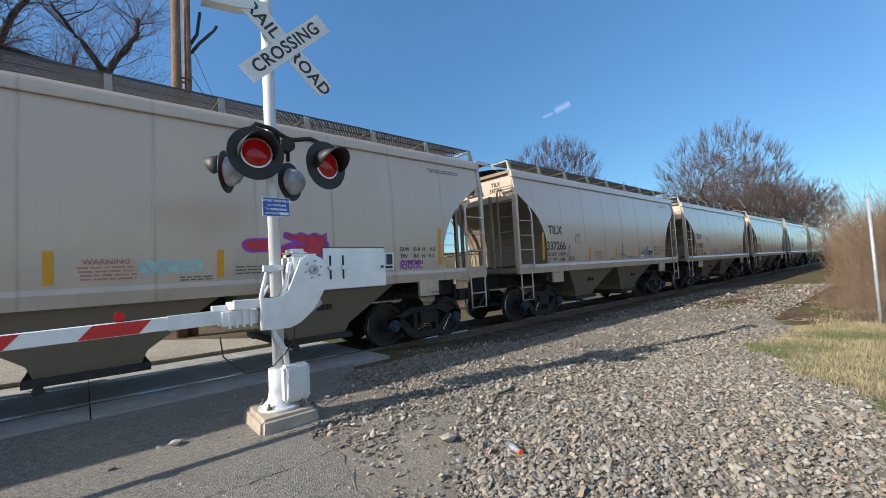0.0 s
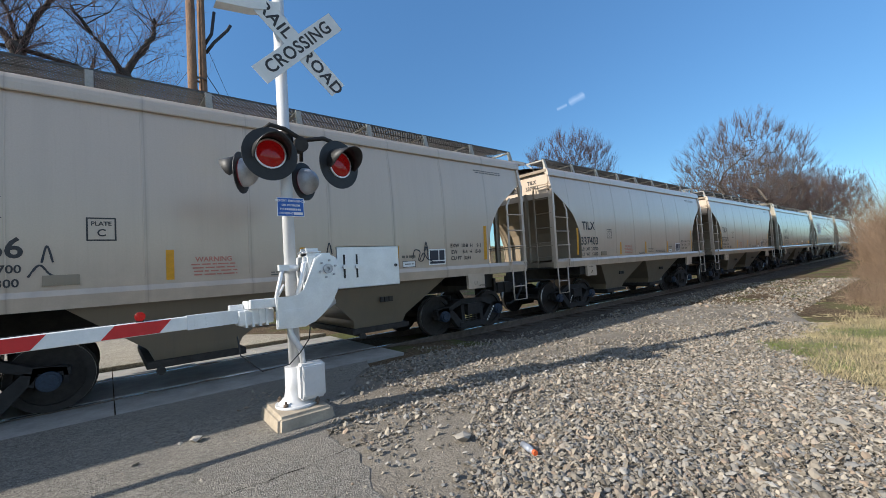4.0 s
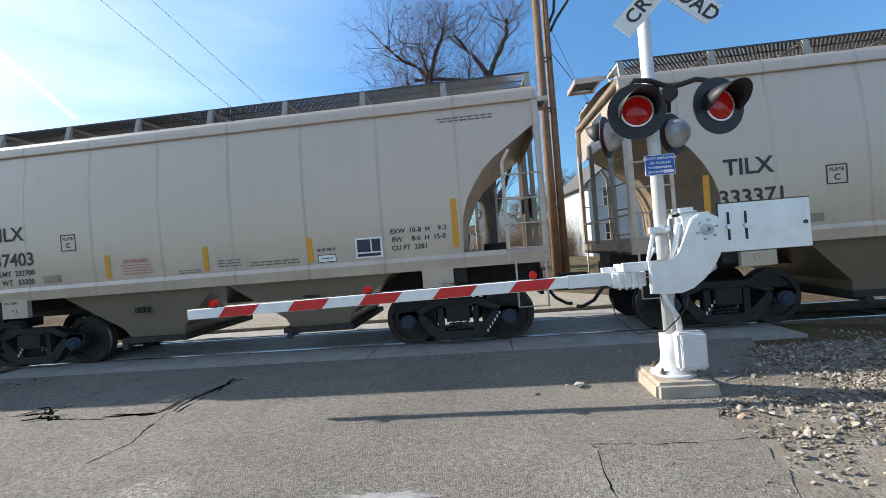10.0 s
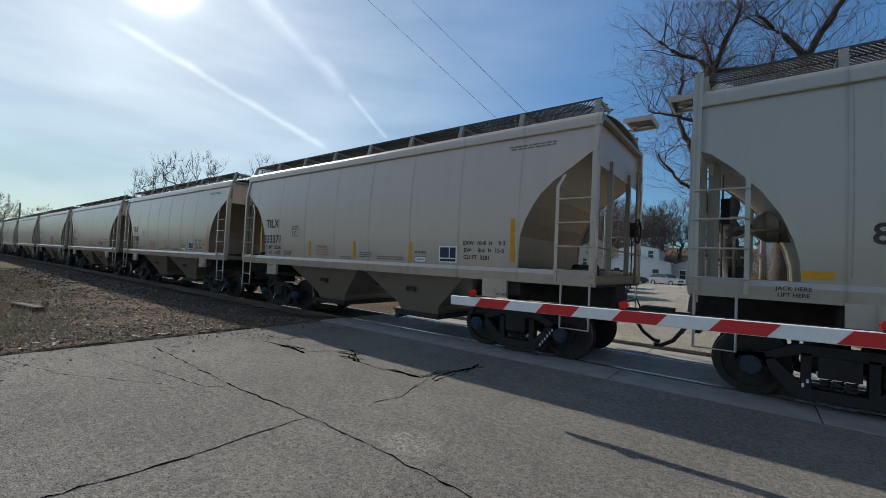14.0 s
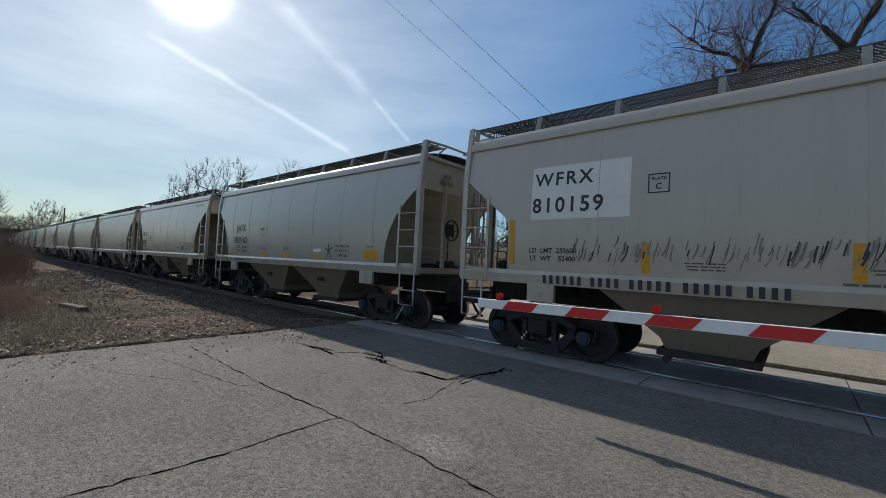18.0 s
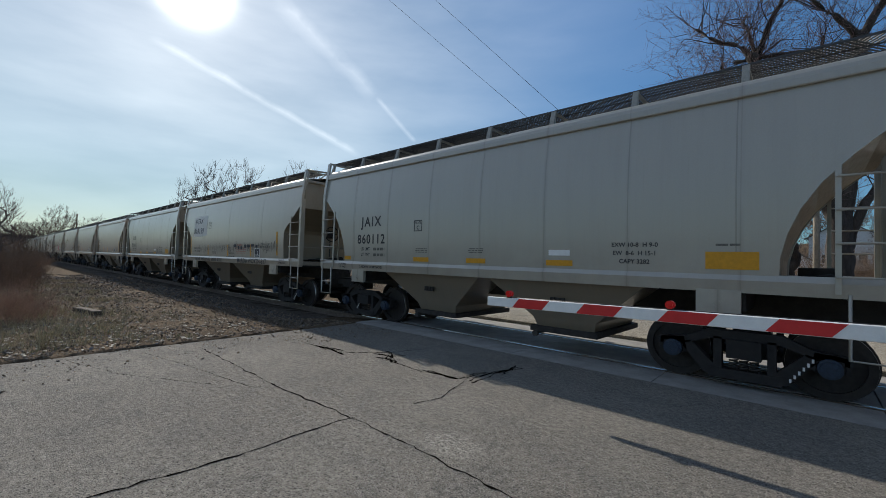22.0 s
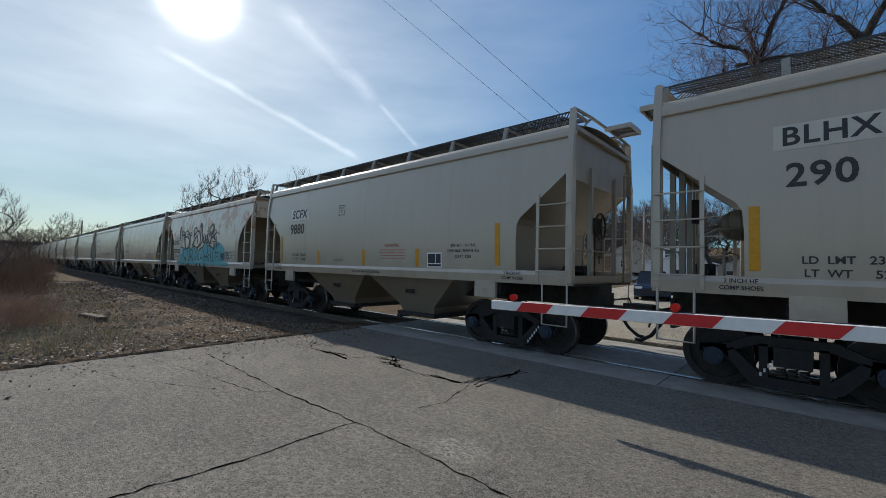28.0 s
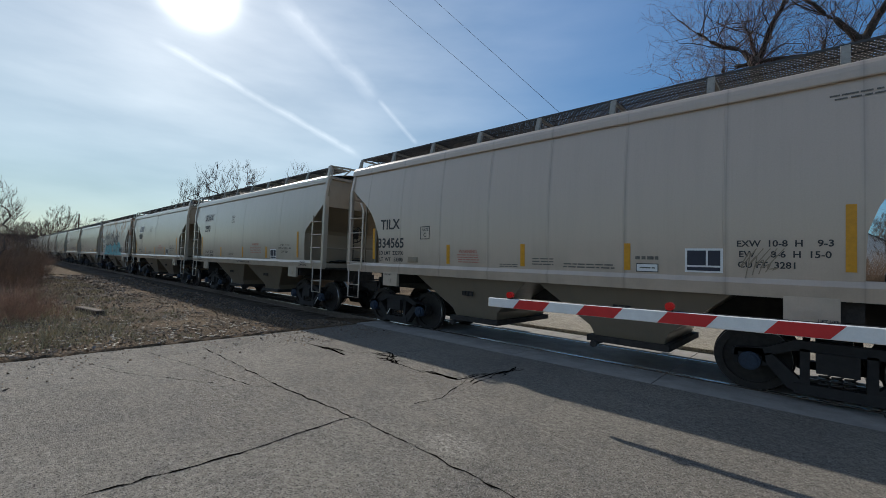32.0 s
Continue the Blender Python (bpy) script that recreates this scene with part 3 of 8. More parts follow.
def ladder(x0, x1, z0, z1, step, y=-1.6):
    bm = bmesh.new()
    for x in (x0, x1):
        bx(bm, x - 0.03, x + 0.03, y - 0.012, y + 0.03, z0, z1)
    z = z0 + 0.1
    while z < z1:
        rod(bm, (x0, y - 0.03, z), (x1, y - 0.03, z), 0.014, 6)
        z += step
    return bm


def hopper_bay(x0, x1, low=0.46):
    """A sloped discharge bay that narrows to its outlet."""
    bm = bmesh.new()
    c = (x0 + x1) / 2
    top = [(x0, -1.46, 1.45), (x1, -1.46, 1.45), (x1, 1.46, 1.45), (x0, 1.46, 1.45)]
    mid = [(c - 0.62, -1.08, low + 0.2), (c + 0.62, -1.08, low + 0.2), (c + 0.62, 1.08, low + 0.2), (c - 0.62, 1.08, low + 0.2)]
    bot = [(c - 0.55, -1.0, low), (c + 0.55, -1.0, low), (c + 0.55, 1.0, low), (c - 0.55, 1.0, low)]
    rings = [[bm.verts.new(p) for p in r] for r in (top, mid, bot)]
    for a, b in zip(rings, rings[1:]):
        for i in range(4):
            j = (i + 1) % 4
            bm.faces.new((a[i], a[j], b[j], b[i]))
    bm.faces.new(rings[2])
    bm.faces.new(rings[0][::-1])
    return bm


def outlet_gate(c, low=0.46):
    bm = bmesh.new()
    bx(bm, c - 0.66, c + 0.66, -1.12, -1.0, low - 0.07, low + 0.03)
    bx(bm, c - 0.66, c + 0.66, 1.0, 1.12, low - 0.07, low + 0.03)
    bx(bm, c - 0.66, c - 0.56, -1.0, 1.0, low - 0.07, low + 0.03)
    bx(bm, c + 0.56, c + 0.66, -1.0, 1.0, low - 0.07, low + 0.03)
    rod(bm, (c - 0.5, -1.2, low - 0.1), (c - 0.5, 1.2, low - 0.1), 0.03, 8)
    disc(bm, (c - 0.5, -1.2, low - 0.1), 1, 0, 0.06, -0.03, 0.03, 10)
    disc(bm, (c - 0.5, 1.2, low - 0.1), 1, 0, 0.06, -0.03, 0.03, 10)
    return bm


def wheelset():
    """Two wheels and their axle with bearings, turning about y."""
    bm = bmesh.new()
    for s in (-1, 1):
        y = 0.755 * s
        disc(bm, (0, y, 0), 1, 0.36, 0.455, -0.07, 0.07, 36)
        disc(bm, (0, y - 0.075 * s, 0), 1, 0.40, 0.485, -0.016, 0.016, 36)
        disc(bm, (0, y, 0), 1, 0.10, 0.37, -0.022, 0.022, 30)
        disc(bm, (0, y, 0), 1, 0, 0.14, -0.10, 0.10, 16)
    rod(bm, (0, -1.0, 0), (0, 1.0, 0), 0.085, 12)
    return bm


def bearing():
    bm = bmesh.new()
    disc(bm, (0, -1.06, 0), 1, 0, 0.125, -0.10, 0.10, 20)
    disc(bm, (0, -1.17, 0), 1, 0, 0.095, -0.02, 0.02, 20)
    for k in range(3):
        a = 2.0944 * k
        disc(bm, (0.055 * math.cos(a), -1.195, 0.055 * math.sin(a)), 1, 0, 0.018, -0.012, 0.012, 6)
    return bm


def side_frame():
    """Cast truck side frame at -y with its two window openings."""
    bm = bmesh.new()
    y0, y1 = -1.10, -0.94
    slab(bm, [(-1.10, 0.60), (-0.72, 0.66), (-0.42, 0.80), (0.42, 0.80), (0.72, 0.66), (1.10, 0.60), (1.10, 0.50), (0.78, 0.53), (0.40, 0.67), (-0.40, 0.67), (-0.78, 0.53), (-1.10, 0.50)], 1, y0, y1)
    slab(bm, [(-0.80, 0.55), (-0.66, 0.60), (-0.36, 0.30), (-0.36, 0.13), (-0.48, 0.16)], 1, y0, y1)
    slab(bm, [(0.80, 0.55), (0.66, 0.60), (0.36, 0.30), (0.36, 0.13), (0.48, 0.16)], 1, y0, y1)
    slab(bm, [(-0.42, 0.25), (0.42, 0.25), (0.42, 0.12), (-0.42, 0.12)], 1, y0 - 0.02, y1 + 0.04)
    slab(bm, [(-0.36, 0.70), (-0.26, 0.70), (-0.26, 0.22), (-0.36, 0.22)], 1, y0, y1)
    slab(bm, [(0.36, 0.70), (0.26, 0.70), (0.26, 0.22), (0.36, 0.22)], 1, y0, y1)
    for s in (-1, 1):
        slab(bm, [(s * 0.74, 0.64), (s * 1.06, 0.62), (s * 1.08, 0.40), (s * 1.03, 0.40), (s * 1.02, 0.56), (s * 0.76, 0.56), (s * 0.75, 0.40), (s * 0.70, 0.42)], 1, y0, y1)
    return bm


def coil(x, y, z0, z1, r=0.05):
    bm = bmesh.new()
    turns, n = 4, 9
    pts = [(x + r * math.cos(6.28318 * k / n), y + r * math.sin(6.28318 * k / n), z0 + (z1 - z0) * k / (turns * n)) for k in range(turns * n + 1)]
    pipe(bm, pts, 0.014, 5)
    return bm


SHARED = {}


def shared(name, mat, fn):
    key = (name, mat.name)
    if key not in SHARED:
        SHARED[key] = mesh_of(name.split("/")[0], fn(), mat)
    return SHARED[key]


def joined(*fns):
    bm = bmesh.new()
    for f in fns:
        f(bm)
    return bm


FLIP = Matrix.Rotation(math.pi, 4, "Z")


def truck(car, x, turn):
    """One four-wheel truck under the car's body bolster."""
    base = Matrix.Translation((x, 0, 0))
    t = part("truck_bolster", shared("truck_bolster", M["truck"], lambda: joined(
        lambda b: bx(b, -0.2, 0.2, -1.16, 1.16, 0.42, 0.68), lambda b: disc(b, (0, 0, 0.68), 2, 0, 0.2, 0, 0.16, 18))), None, car, "cast steel truck bolster", base)
    for s, rot in ((-1, Matrix.Identity(4)), (1, FLIP)):
        part("side_frame", shared("side_frame", M["truck"], side_frame), None, t, "dark cast steel side frame", rot)
        for k in range(3):
            part("spring", shared("spring%d" % k, M["under"], lambda k=k: coil(-0.12 + 0.12 * k, -1.05, 0.25, 0.45)), None, t, "", rot)
        part("brake_beam", shared("brake_beam", M["truck"], lambda: joined(lambda b: rod(b, (0.36, -0.7, 0.42), (0.36, 0.7, 0.42), 0.05, 8))), None, t, "", rot)
    part("truck_number_plate", shared("truck_number_plate", M["white"], lambda: joined(*[
        (lambda b, k=k: bx(b, -0.40 + k * 0.045, -0.375 + k * 0.045, -1.112, -1.106, 0.20 + k * 0.06, 0.25 + k * 0.06)) for k in range(6)])), None, t, "row of white stencilled bars", Matrix.Translation((0.99 * turn - 0.1, 0, 0.0)) if turn > 0 else None)
    out = []
    for dx in (-0.889, 0.889):
        w = part("wheelset", shared("wheelset", M["wheel"], wheelset), None, car, "pair of steel wheels on an axle", Matrix.Translation((x + dx, 0, 0.457)))
        for rot in (Matrix.Identity(4), FLIP):
            part("bearing_cap", shared("bearing_cap", M["cap"], bearing), None, w, "round blue bearing end cap", rot)
            part("wheel_tread", shared("wheel_tread", M["tread"], lambda: joined(lambda b: disc(b, (0, -0.755, 0), 1, 0.452, 0.4585, -0.05, 0.05, 36))), None, w, "bright worn tread", rot)
        out.append((w, x + dx))
    return out


def on_side(ob_mesh, x, z, lift=0.004):
    """A copy of flat lettering laid on the curved side at -y."""
    me = ob_mesh.copy()
    for v in me.vertices:
        zz = v.co.z + z
        v.co = (v.co.x + x, -half_width(zz) - lift, zz)
    return me


def patch(x0, x1, z0, z1, mat, lift=0.005, n=6, name="marking"):
    """A painted or stuck-on rectangle that follows the side."""
    bm = bmesh.new()
    a = []
    for j in range(n + 1):
        z = z0 + (z1 - z0) * j / n
        a.append((bm.verts.new((x0, -half_width(z) - lift, z)), bm.verts.new((x1, -half_width(z) - lift, z))))
    for p, q in zip(a, a[1:]):
        bm.faces.new((p[0], p[1], q[1], q[0]))
    return mesh_of(name, bm, mat)


def lettered(car, body, size, x, z, mat=None, label="", spacing=1.0, lift=0.006):
    mat = mat or M["ink"]
    return part("lettering", on_side(text_mesh(body, size, mat, spacing), x, z, lift), mat, car, label or "black stencilled lettering")


def small_print(car, x, z, w, rows, mat=None, h=0.022, gap=0.045, seed=1):
    """Print too small to read: rows of short bars."""
    mat = mat or M["faint_ink"]
    rng = random.Random(seed)
    bm = bmesh.new()
    for r in range(rows):
        u = x - w / 2 + rng.uniform(0, w * 0.1)
        zz = z - r * gap
        while u < x + w / 2:
            k = rng.uniform(0.05, 0.16)
            e = min(u + k, x + w / 2)
            vs = [bm.verts.new((a, -half_width(b) - 0.006, b)) for a, b in ((u, zz), (e, zz), (e, zz + h), (u, zz + h))]
            bm.faces.new(vs)
            u = e + rng.uniform(0.015, 0.03)
    part("small_print", bm, mat, car, "rows of small stencilled print")


def outline(car, x0, x1, z0, z1, w=0.018, mat=None):
    mat = mat or M["ink"]
    bm = bmesh.new()
    for a, b, c, d in ((x0, x1, z0, z0 + w), (x0, x1, z1 - w, z1), (x0, x0 + w, z0, z1), (x1 - w, x1, z0, z1)):
        vs = [bm.verts.new((p, -half_width(q) - 0.006, q)) for p, q in ((a, c), (b, c), (b, d), (a, d))]
        bm.faces.new(vs)
    part("stencil_frame", bm, mat, car, "small black square outline")


def acf_label(car, x, z, w=0.46, h=0.34):
    part("label_backing", patch(x - w / 2, x + w / 2, z - h / 2, z + h / 2, M["white"], 0.005), None, car, "white-edged information label")
    part("label_panel", patch(x - w / 2 + 0.03, x + 0.03, z - h / 2 + 0.1, z + h / 2 - 0.03, M["navy"], 0.008), None, car, "dark blue label panel")
    part("label_panel", patch(x + 0.055, x + w / 2 - 0.03, z - h / 2 + 0.1, z + h / 2 - 0.03, M["navy"], 0.008), None, car, "dark blue label panel")
    part("label_panel", patch(x - w / 2 + 0.03, x + w / 2 - 0.03, z - h / 2 + 0.025, z - h / 2 + 0.075, M["navy"], 0.008), None, car, "dark blue label panel")


def hopper_car(kind, paint, L, pitch, label, seams):
    """A two-bay covered hopper car with its trucks; returns the car and its wheelsets."""
    car = thing("hopper_car", label, "freight car", "cars of the freight train")
    half, p = L / 2, M[paint]
    key = "%s/%s%.2f" % ("%s", kind, L)
    for s, rot in ((-1, Matrix.Identity(4)), (1, FLIP)):
        near = s < 0
        part("side_sheet", shared(key % "side_sheet", p, lambda: side_sheet(L, kind)), None, car, "", rot)
        part("eave_rail", shared(key % "eave_rail", p, lambda: joined(
            lambda b: slab(b, [(-1.43, EAVE - 0.15), (-1.505, EAVE - 0.15), (-1.512, EAVE - 0.135), (-1.507, EAVE - 0.05), (-1.49, EAVE + 0.01), (-1.463, EAVE + 0.055), (-1.425, EAVE + 0.085), (-1.36, EAVE + 0.10), (-1.36, EAVE)], 0, -half, half))), None, car, "rounded eave rail", rot)
        part("side_sill", shared(key % "side_sill", p, lambda: joined(
            lambda b: slab(b, [(-1.56, 1.37), (-1.48, 1.37), (-1.48, 1.62), (-1.545, 1.62), (-1.59, 1.54)], 0, -half, half))), None, car, "", rot)
        part("running_board", shared(key % "running_board", M["grate"], lambda: grating(L - 0.12, 0.62)), None, car, "open steel grating walkway on the roof edge", rot @ Matrix.Translation((0, -1.28, 4.55)))
        n = 9
        for i in range(n):
            u = -half + 0.12 + (L - 0.24) * i / (n - 1)
            part("bracket", shared("bracket", M["bracket"], bracket), None, car, "", rot @ Matrix.Translation((u, 0, 0)))
        if near:
            for u in seams:
                part("weld_seam", shared("weld_seam", p, seam), None, car, "", Matrix.Translation((u, 0, 0)))
        for e in (-1, 1):
            x = e * half
            pw, ptop = (0.04, 4.25) if kind == "arc" else (0.055, 4.56)
            post = shared("corner_post%d%s" % (e, kind), p, lambda e=e: joined(
                lambda b: bx(b, -pw, pw, -1.585, -1.53, 1.42, 3.6), lambda b: slab(b, [(-1.585, 3.6), (-1.53, 3.6), (-1.40, ptop), (-1.455, ptop)], 0, -pw, pw),
                lambda b: bx(b, e * pw - 0.012, e * pw + 0.012, -1.585, -1.45, 1.42, 3.6)))
            part("corner_post", post, None, car, "", rot @ Matrix.Translation((x - e * 0.06, 0, 0)))
            part("side_ladder", shared("side_ladder%d%s" % (e, kind), p, lambda e=e: joined(
                lambda b: bx(b, -e * 0.66 - 0.028, -e * 0.66 + 0.028, -1.60, -1.575, 1.42, 3.04),
                lambda b: slab(b, [(-e * 0.66 - 0.028, 3.04), (-e * 0.66 + 0.028, 3.04), (-e * 0.54 + 0.028, 3.24), (-e * 0.54 - 0.028, 3.24)], 1, -1.60, -1.575) if kind == "arc" else bx(b, -e * 0.66 - 0.028, -e * 0.66 + 0.028, -1.575, -1.50, 2.99, 3.03),
                *[(lambda b, k=k: rod(b, (-e * 0.05, -1.625, 1.62 + 0.40 * k), (-e * 0.68, -1.625, 1.62 + 0.40 * k), 0.014, 6)) for k in range(4)])), None, car, "steel side ladder with round rungs", rot @ Matrix.Translation((x, 0, 0)))
            part("sill_step", shared("sill_step%d" % e, p, lambda e=e: joined(
                lambda b: pipe(b, [(-e * 0.08, -1.57, 1.42), (-e * 0.08, -1.57, 0.66), (-e * 0.56, -1.57, 0.66), (-e * 0.56, -1.57, 1.42)], 0.02, 6),
                lambda b: rod(b, (-e * 0.08, -1.57, 1.0), (-e * 0.56, -1.57, 1.0), 0.016, 6))), None, car, "bent bar step", rot @ Matrix.Translation((x, 0, 0)))
            part("end_sill", shared("end_sill%d" % e, p, lambda e=e: joined(
                lambda b: bx(b, -0.66 if e > 0 else 0.02, -0.02 if e > 0 else 0.66, -1.56, -1.40, 1.40, 1.56))), None, car, "", rot @ Matrix.Translation((x, 0, 0)))
            part("jacking_plate", shared("jacking_plate", p, lambda: joined(
                lambda b: bx(b, -0.26, 0.26, -1.575, -1.50, 1.06, 1.40), lambda b: disc(b, (-0.02, -1.58, 1.2), 1, 0.03, 0.06, -0.008, 0.008, 14))), None, car, "", rot @ Matrix.Translation((e * (half - 1.85), 0, 0)))
    part("roof", shared(key % "roof", p, lambda: roof_sheet(L)), None, car)
    for e, rot in ((-1, Matrix.Identity(4)), (1, FLIP)):
        # slope sheet and end parts take paint darkened for the end's shade
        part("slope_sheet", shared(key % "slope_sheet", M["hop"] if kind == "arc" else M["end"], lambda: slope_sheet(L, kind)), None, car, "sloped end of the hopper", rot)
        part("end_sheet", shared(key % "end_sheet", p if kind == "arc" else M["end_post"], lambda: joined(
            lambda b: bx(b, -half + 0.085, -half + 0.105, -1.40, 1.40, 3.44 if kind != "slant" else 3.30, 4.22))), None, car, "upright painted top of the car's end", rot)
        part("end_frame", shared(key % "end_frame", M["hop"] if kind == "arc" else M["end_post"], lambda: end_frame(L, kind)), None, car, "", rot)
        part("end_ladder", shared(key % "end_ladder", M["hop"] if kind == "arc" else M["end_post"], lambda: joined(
            lambda b: bx(b, -half - 0.04, -half, -0.98, -0.945, 1.4, 3.75),
            *[(lambda b, k=k: rod(b, (-half + 0.02, -1.53, 1.7 + 0.42 * k), (-half - 0.03, -0.95, 1.7 + 0.42 * k), 0.013, 6)) for k in range(6)])), None, car, "steel end ladder", rot)
        cp = part("crossover_platform", shared("crossover_platform", p, platform_frame), None, car, "channel-framed step between the cars", rot @ Matrix.Translation((-half, 0, 4.56)))
        part("grating", shared("platform_grating", M["grate"], platform_grate), None, cp, "dark open grating")
        part("coupler", shared("coupler%.2f%.2f" % (L, pitch), M["under"], lambda: coupler(half, pitch)), None, car, "", rot)
        part("air_hose", shared("air_hose%.2f" % pitch, M["black"], lambda: joined(lambda b: pipe(b, [(-pitch / 2 + 0.58, -0.32, 0.95), (-pitch / 2 + 0.50, -0.36, 0.80), (-pitch / 2 + 0.30, -0.34, 0.52), (-pitch / 2 + 0.10, -0.26, 0.40), (-pitch / 2, -0.2, 0.40)], 0.034, 8))), None, car, "black rubber brake hose", rot)
    gear_y = 0.95 if kind == "arc" else -0.45
    part("brake_wheel", shared("brake_wheel%.2f%s" % (L, kind), M["under"], lambda: joined(
        lambda b: disc(b, (half + 0.06, gear_y, 2.5), 0, 0.235, 0.265, -0.015, 0.015, 24),
        *[(lambda b, k=k: rod(b, (half + 0.06, gear_y, 2.5), (half + 0.06, gear_y + 0.25 * math.cos(1.2566 * k), 2.5 + 0.25 * math.sin(1.2566 * k)), 0.012, 6)) for k in range(5)])), None, car, "hand brake wheel")
    part("brake_housing", shared("brake_housing%.2f%s" % (L, kind), M["under"], lambda: joined(
        lambda b: bx(b, half - 0.12, half + 0.03, gear_y - 0.13, gear_y + 0.13, 2.36, 2.66),
        lambda b: rod(b, (half - 0.05, gear_y, 1.45), (half - 0.05, gear_y, 2.4), 0.014, 6))), None, car, "hand brake gear box with its chain")
    part("brake_cylinder", shared("brake_cylinder%.2f" % L, M["under"], lambda: joined(
        lambda b: rod(b, (half - 1.05, 0.35, 1.62), (half - 0.55, 0.35, 1.62), 0.13, 14),
        lambda b: pipe(b, [(half - 0.9, -0.75, 1.44), (half - 0.9, -0.75, 1.6), (half - 0.7, -0.5, 1.64), (half - 0.6, 0.3, 1.62)], 0.022, 6))), None, car, "air brake cylinder on the end platform")
    if kind != "arc":
        part("air_reservoir", shared("air_reservoir%.2f" % L, M["end"], lambda: joined(
            lambda b: rod(b, (-half + 0.86, -0.45, 2.42), (-half + 1.25, -0.45, 2.42), 0.24, 18),
            lambda b: rod(b, (-half + 0.70, -0.45, 2.42), (-half + 0.86, -0.45, 2.42), 0.13, 18, 0.24),
            lambda b: disc(b, (-half + 1.0, -0.45, 2.42), 0, 0.235, 0.25, -0.02, 0.02, 18),
            lambda b: pipe(b, [(-half + 0.72, -0.45, 2.42), (-half + 0.5, -0.5, 2.40), (-half + 0.42, -0.5, 2.25), (-half + 0.6, -0.5, 1.75)], 0.03, 8))), None, car, "grey air reservoir tank on the end platform")
        part("control_valve", shared("control_valve%.2f" % L, M["under"], lambda: joined(
            lambda b: bx(b, -half + 0.42, -half + 0.66, -0.75, -0.52, 1.44, 1.80),
            lambda b: disc(b, (-half + 0.54, -0.76, 1.70), 1, 0, 0.09, -0.10, 0.0, 14),
            lambda b: disc(b, (-half + 0.54, -0.76, 1.53), 1, 0, 0.07, -0.08, 0.0, 14),
            lambda b: bx(b, -half + 0.28, -half + 0.40, -0.30, -0.16, 2.5, 2.9))), None, car, "dark brake control valve")
        part("brake_pipe", shared("brake_pipe%.2f" % L, M["end"], lambda: joined(
            lambda b: pipe(b, [(-half + 0.5, -0.95, 1.46), (-half + 0.5, -0.95, 2.2), (-half + 0.75, -0.95, 2.32), (-half + 1.1, -0.95, 2.32)], 0.022, 6),
            lambda b: pipe(b, [(-half + 0.85, -1.1, 1.46), (-half + 0.85, -1.1, 1.95), (-half + 0.8, -0.3, 2.0), (-half + 0.8, 0.8, 2.0)], 0.018, 6),
            lambda b: rod(b, (-half + 0.30, -0.23, 1.45), (-half + 0.30, -0.23, 3.4), 0.016, 6),
            lambda b: bx(b, -half + 0.22, -half + 0.30, -0.9, -0.8, 1.45, 3.4))), None, car, "thin brake pipes and standards")
    part("center_sill", shared(key % "center_sill", M["under"], lambda: joined(
        lambda b: bx(b, -half, half, -0.33, 0.33, 0.95, 1.4), lambda b: bx(b, -half, -half + 2.2, -1.45, 1.45, 1.36, 1.42), lambda b: bx(b, half - 2.2, half, -1.45, 1.45, 1.36, 1.42),
        lambda b: bx(b, -4.4, -3.9, -1.45, 1.45, 1.12, 1.38), lambda b: bx(b, 3.9, 4.4, -1.45, 1.45, 1.12, 1.38))), None, car)
    for c in (-1.62, 1.62):
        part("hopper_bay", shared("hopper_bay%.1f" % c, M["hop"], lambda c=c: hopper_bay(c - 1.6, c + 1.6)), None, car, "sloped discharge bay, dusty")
        part("outlet_gate", shared("outlet_gate%.1f" % c, M["under"], lambda c=c: outlet_gate(c)), None, car, "dark sliding outlet gate")
        part("vent_plate", shared("vent_plate%.1f" % c, M["under"], lambda c=c: joined(
            *[(lambda b, k=k: bx(b, c - 0.14 + k * 0.1, c - 0.06 + k * 0.1, -1.345, -1.31, 0.98, 1.08)) for k in range(3)])), None, car)
    wheels = truck(car, -(pitch / 2 - 2.245), -1) + truck(car, pitch / 2 - 2.245, 1)
    return car, wheels


def roof_sheet(L):
    bm = bmesh.new()
    n = 12
    a = [[bm.verts.new((x, -1.42 + 2.84 * k / n, EAVE + 0.05 + 0.20 * (1 - ((k - n / 2) / (n / 2)) ** 2))) for k in range(n + 1)] for x in (-L / 2 + 0.02, L / 2 - 0.02)]
    for k in range(n):
        bm.faces.new((a[0][k], a[0][k + 1], a[1][k + 1], a[1][k])).smooth = True
    for u in [-L / 2 + 1.0 + i * (L - 2) / 11 for i in range(12)]:
        bx(bm, u - 0.4, u + 0.4, -0.36, 0.36, EAVE + 0.22, EAVE + 0.33)
    return bm


def slope_sheet(L, kind):
    """The hopper's end: upright at the top, then curved down and inwards along the cut edge of the sides."""
    half = L / 2
    first = END[kind][1]
    prof = [(0.095, 4.22), (0.10, first[1] + 0.04)] + [(d + 0.03, z) for d, z in END[kind][2:]]
    grid = []
    for d, z in prof:
        hw = half_width(z) - 0.012
        grid.append([Vector((-half + d, -hw + 2 * hw * k / 6, z)) for k in range(7)])
    return shell(grid, Vector((0.02, 0, 0.006)))


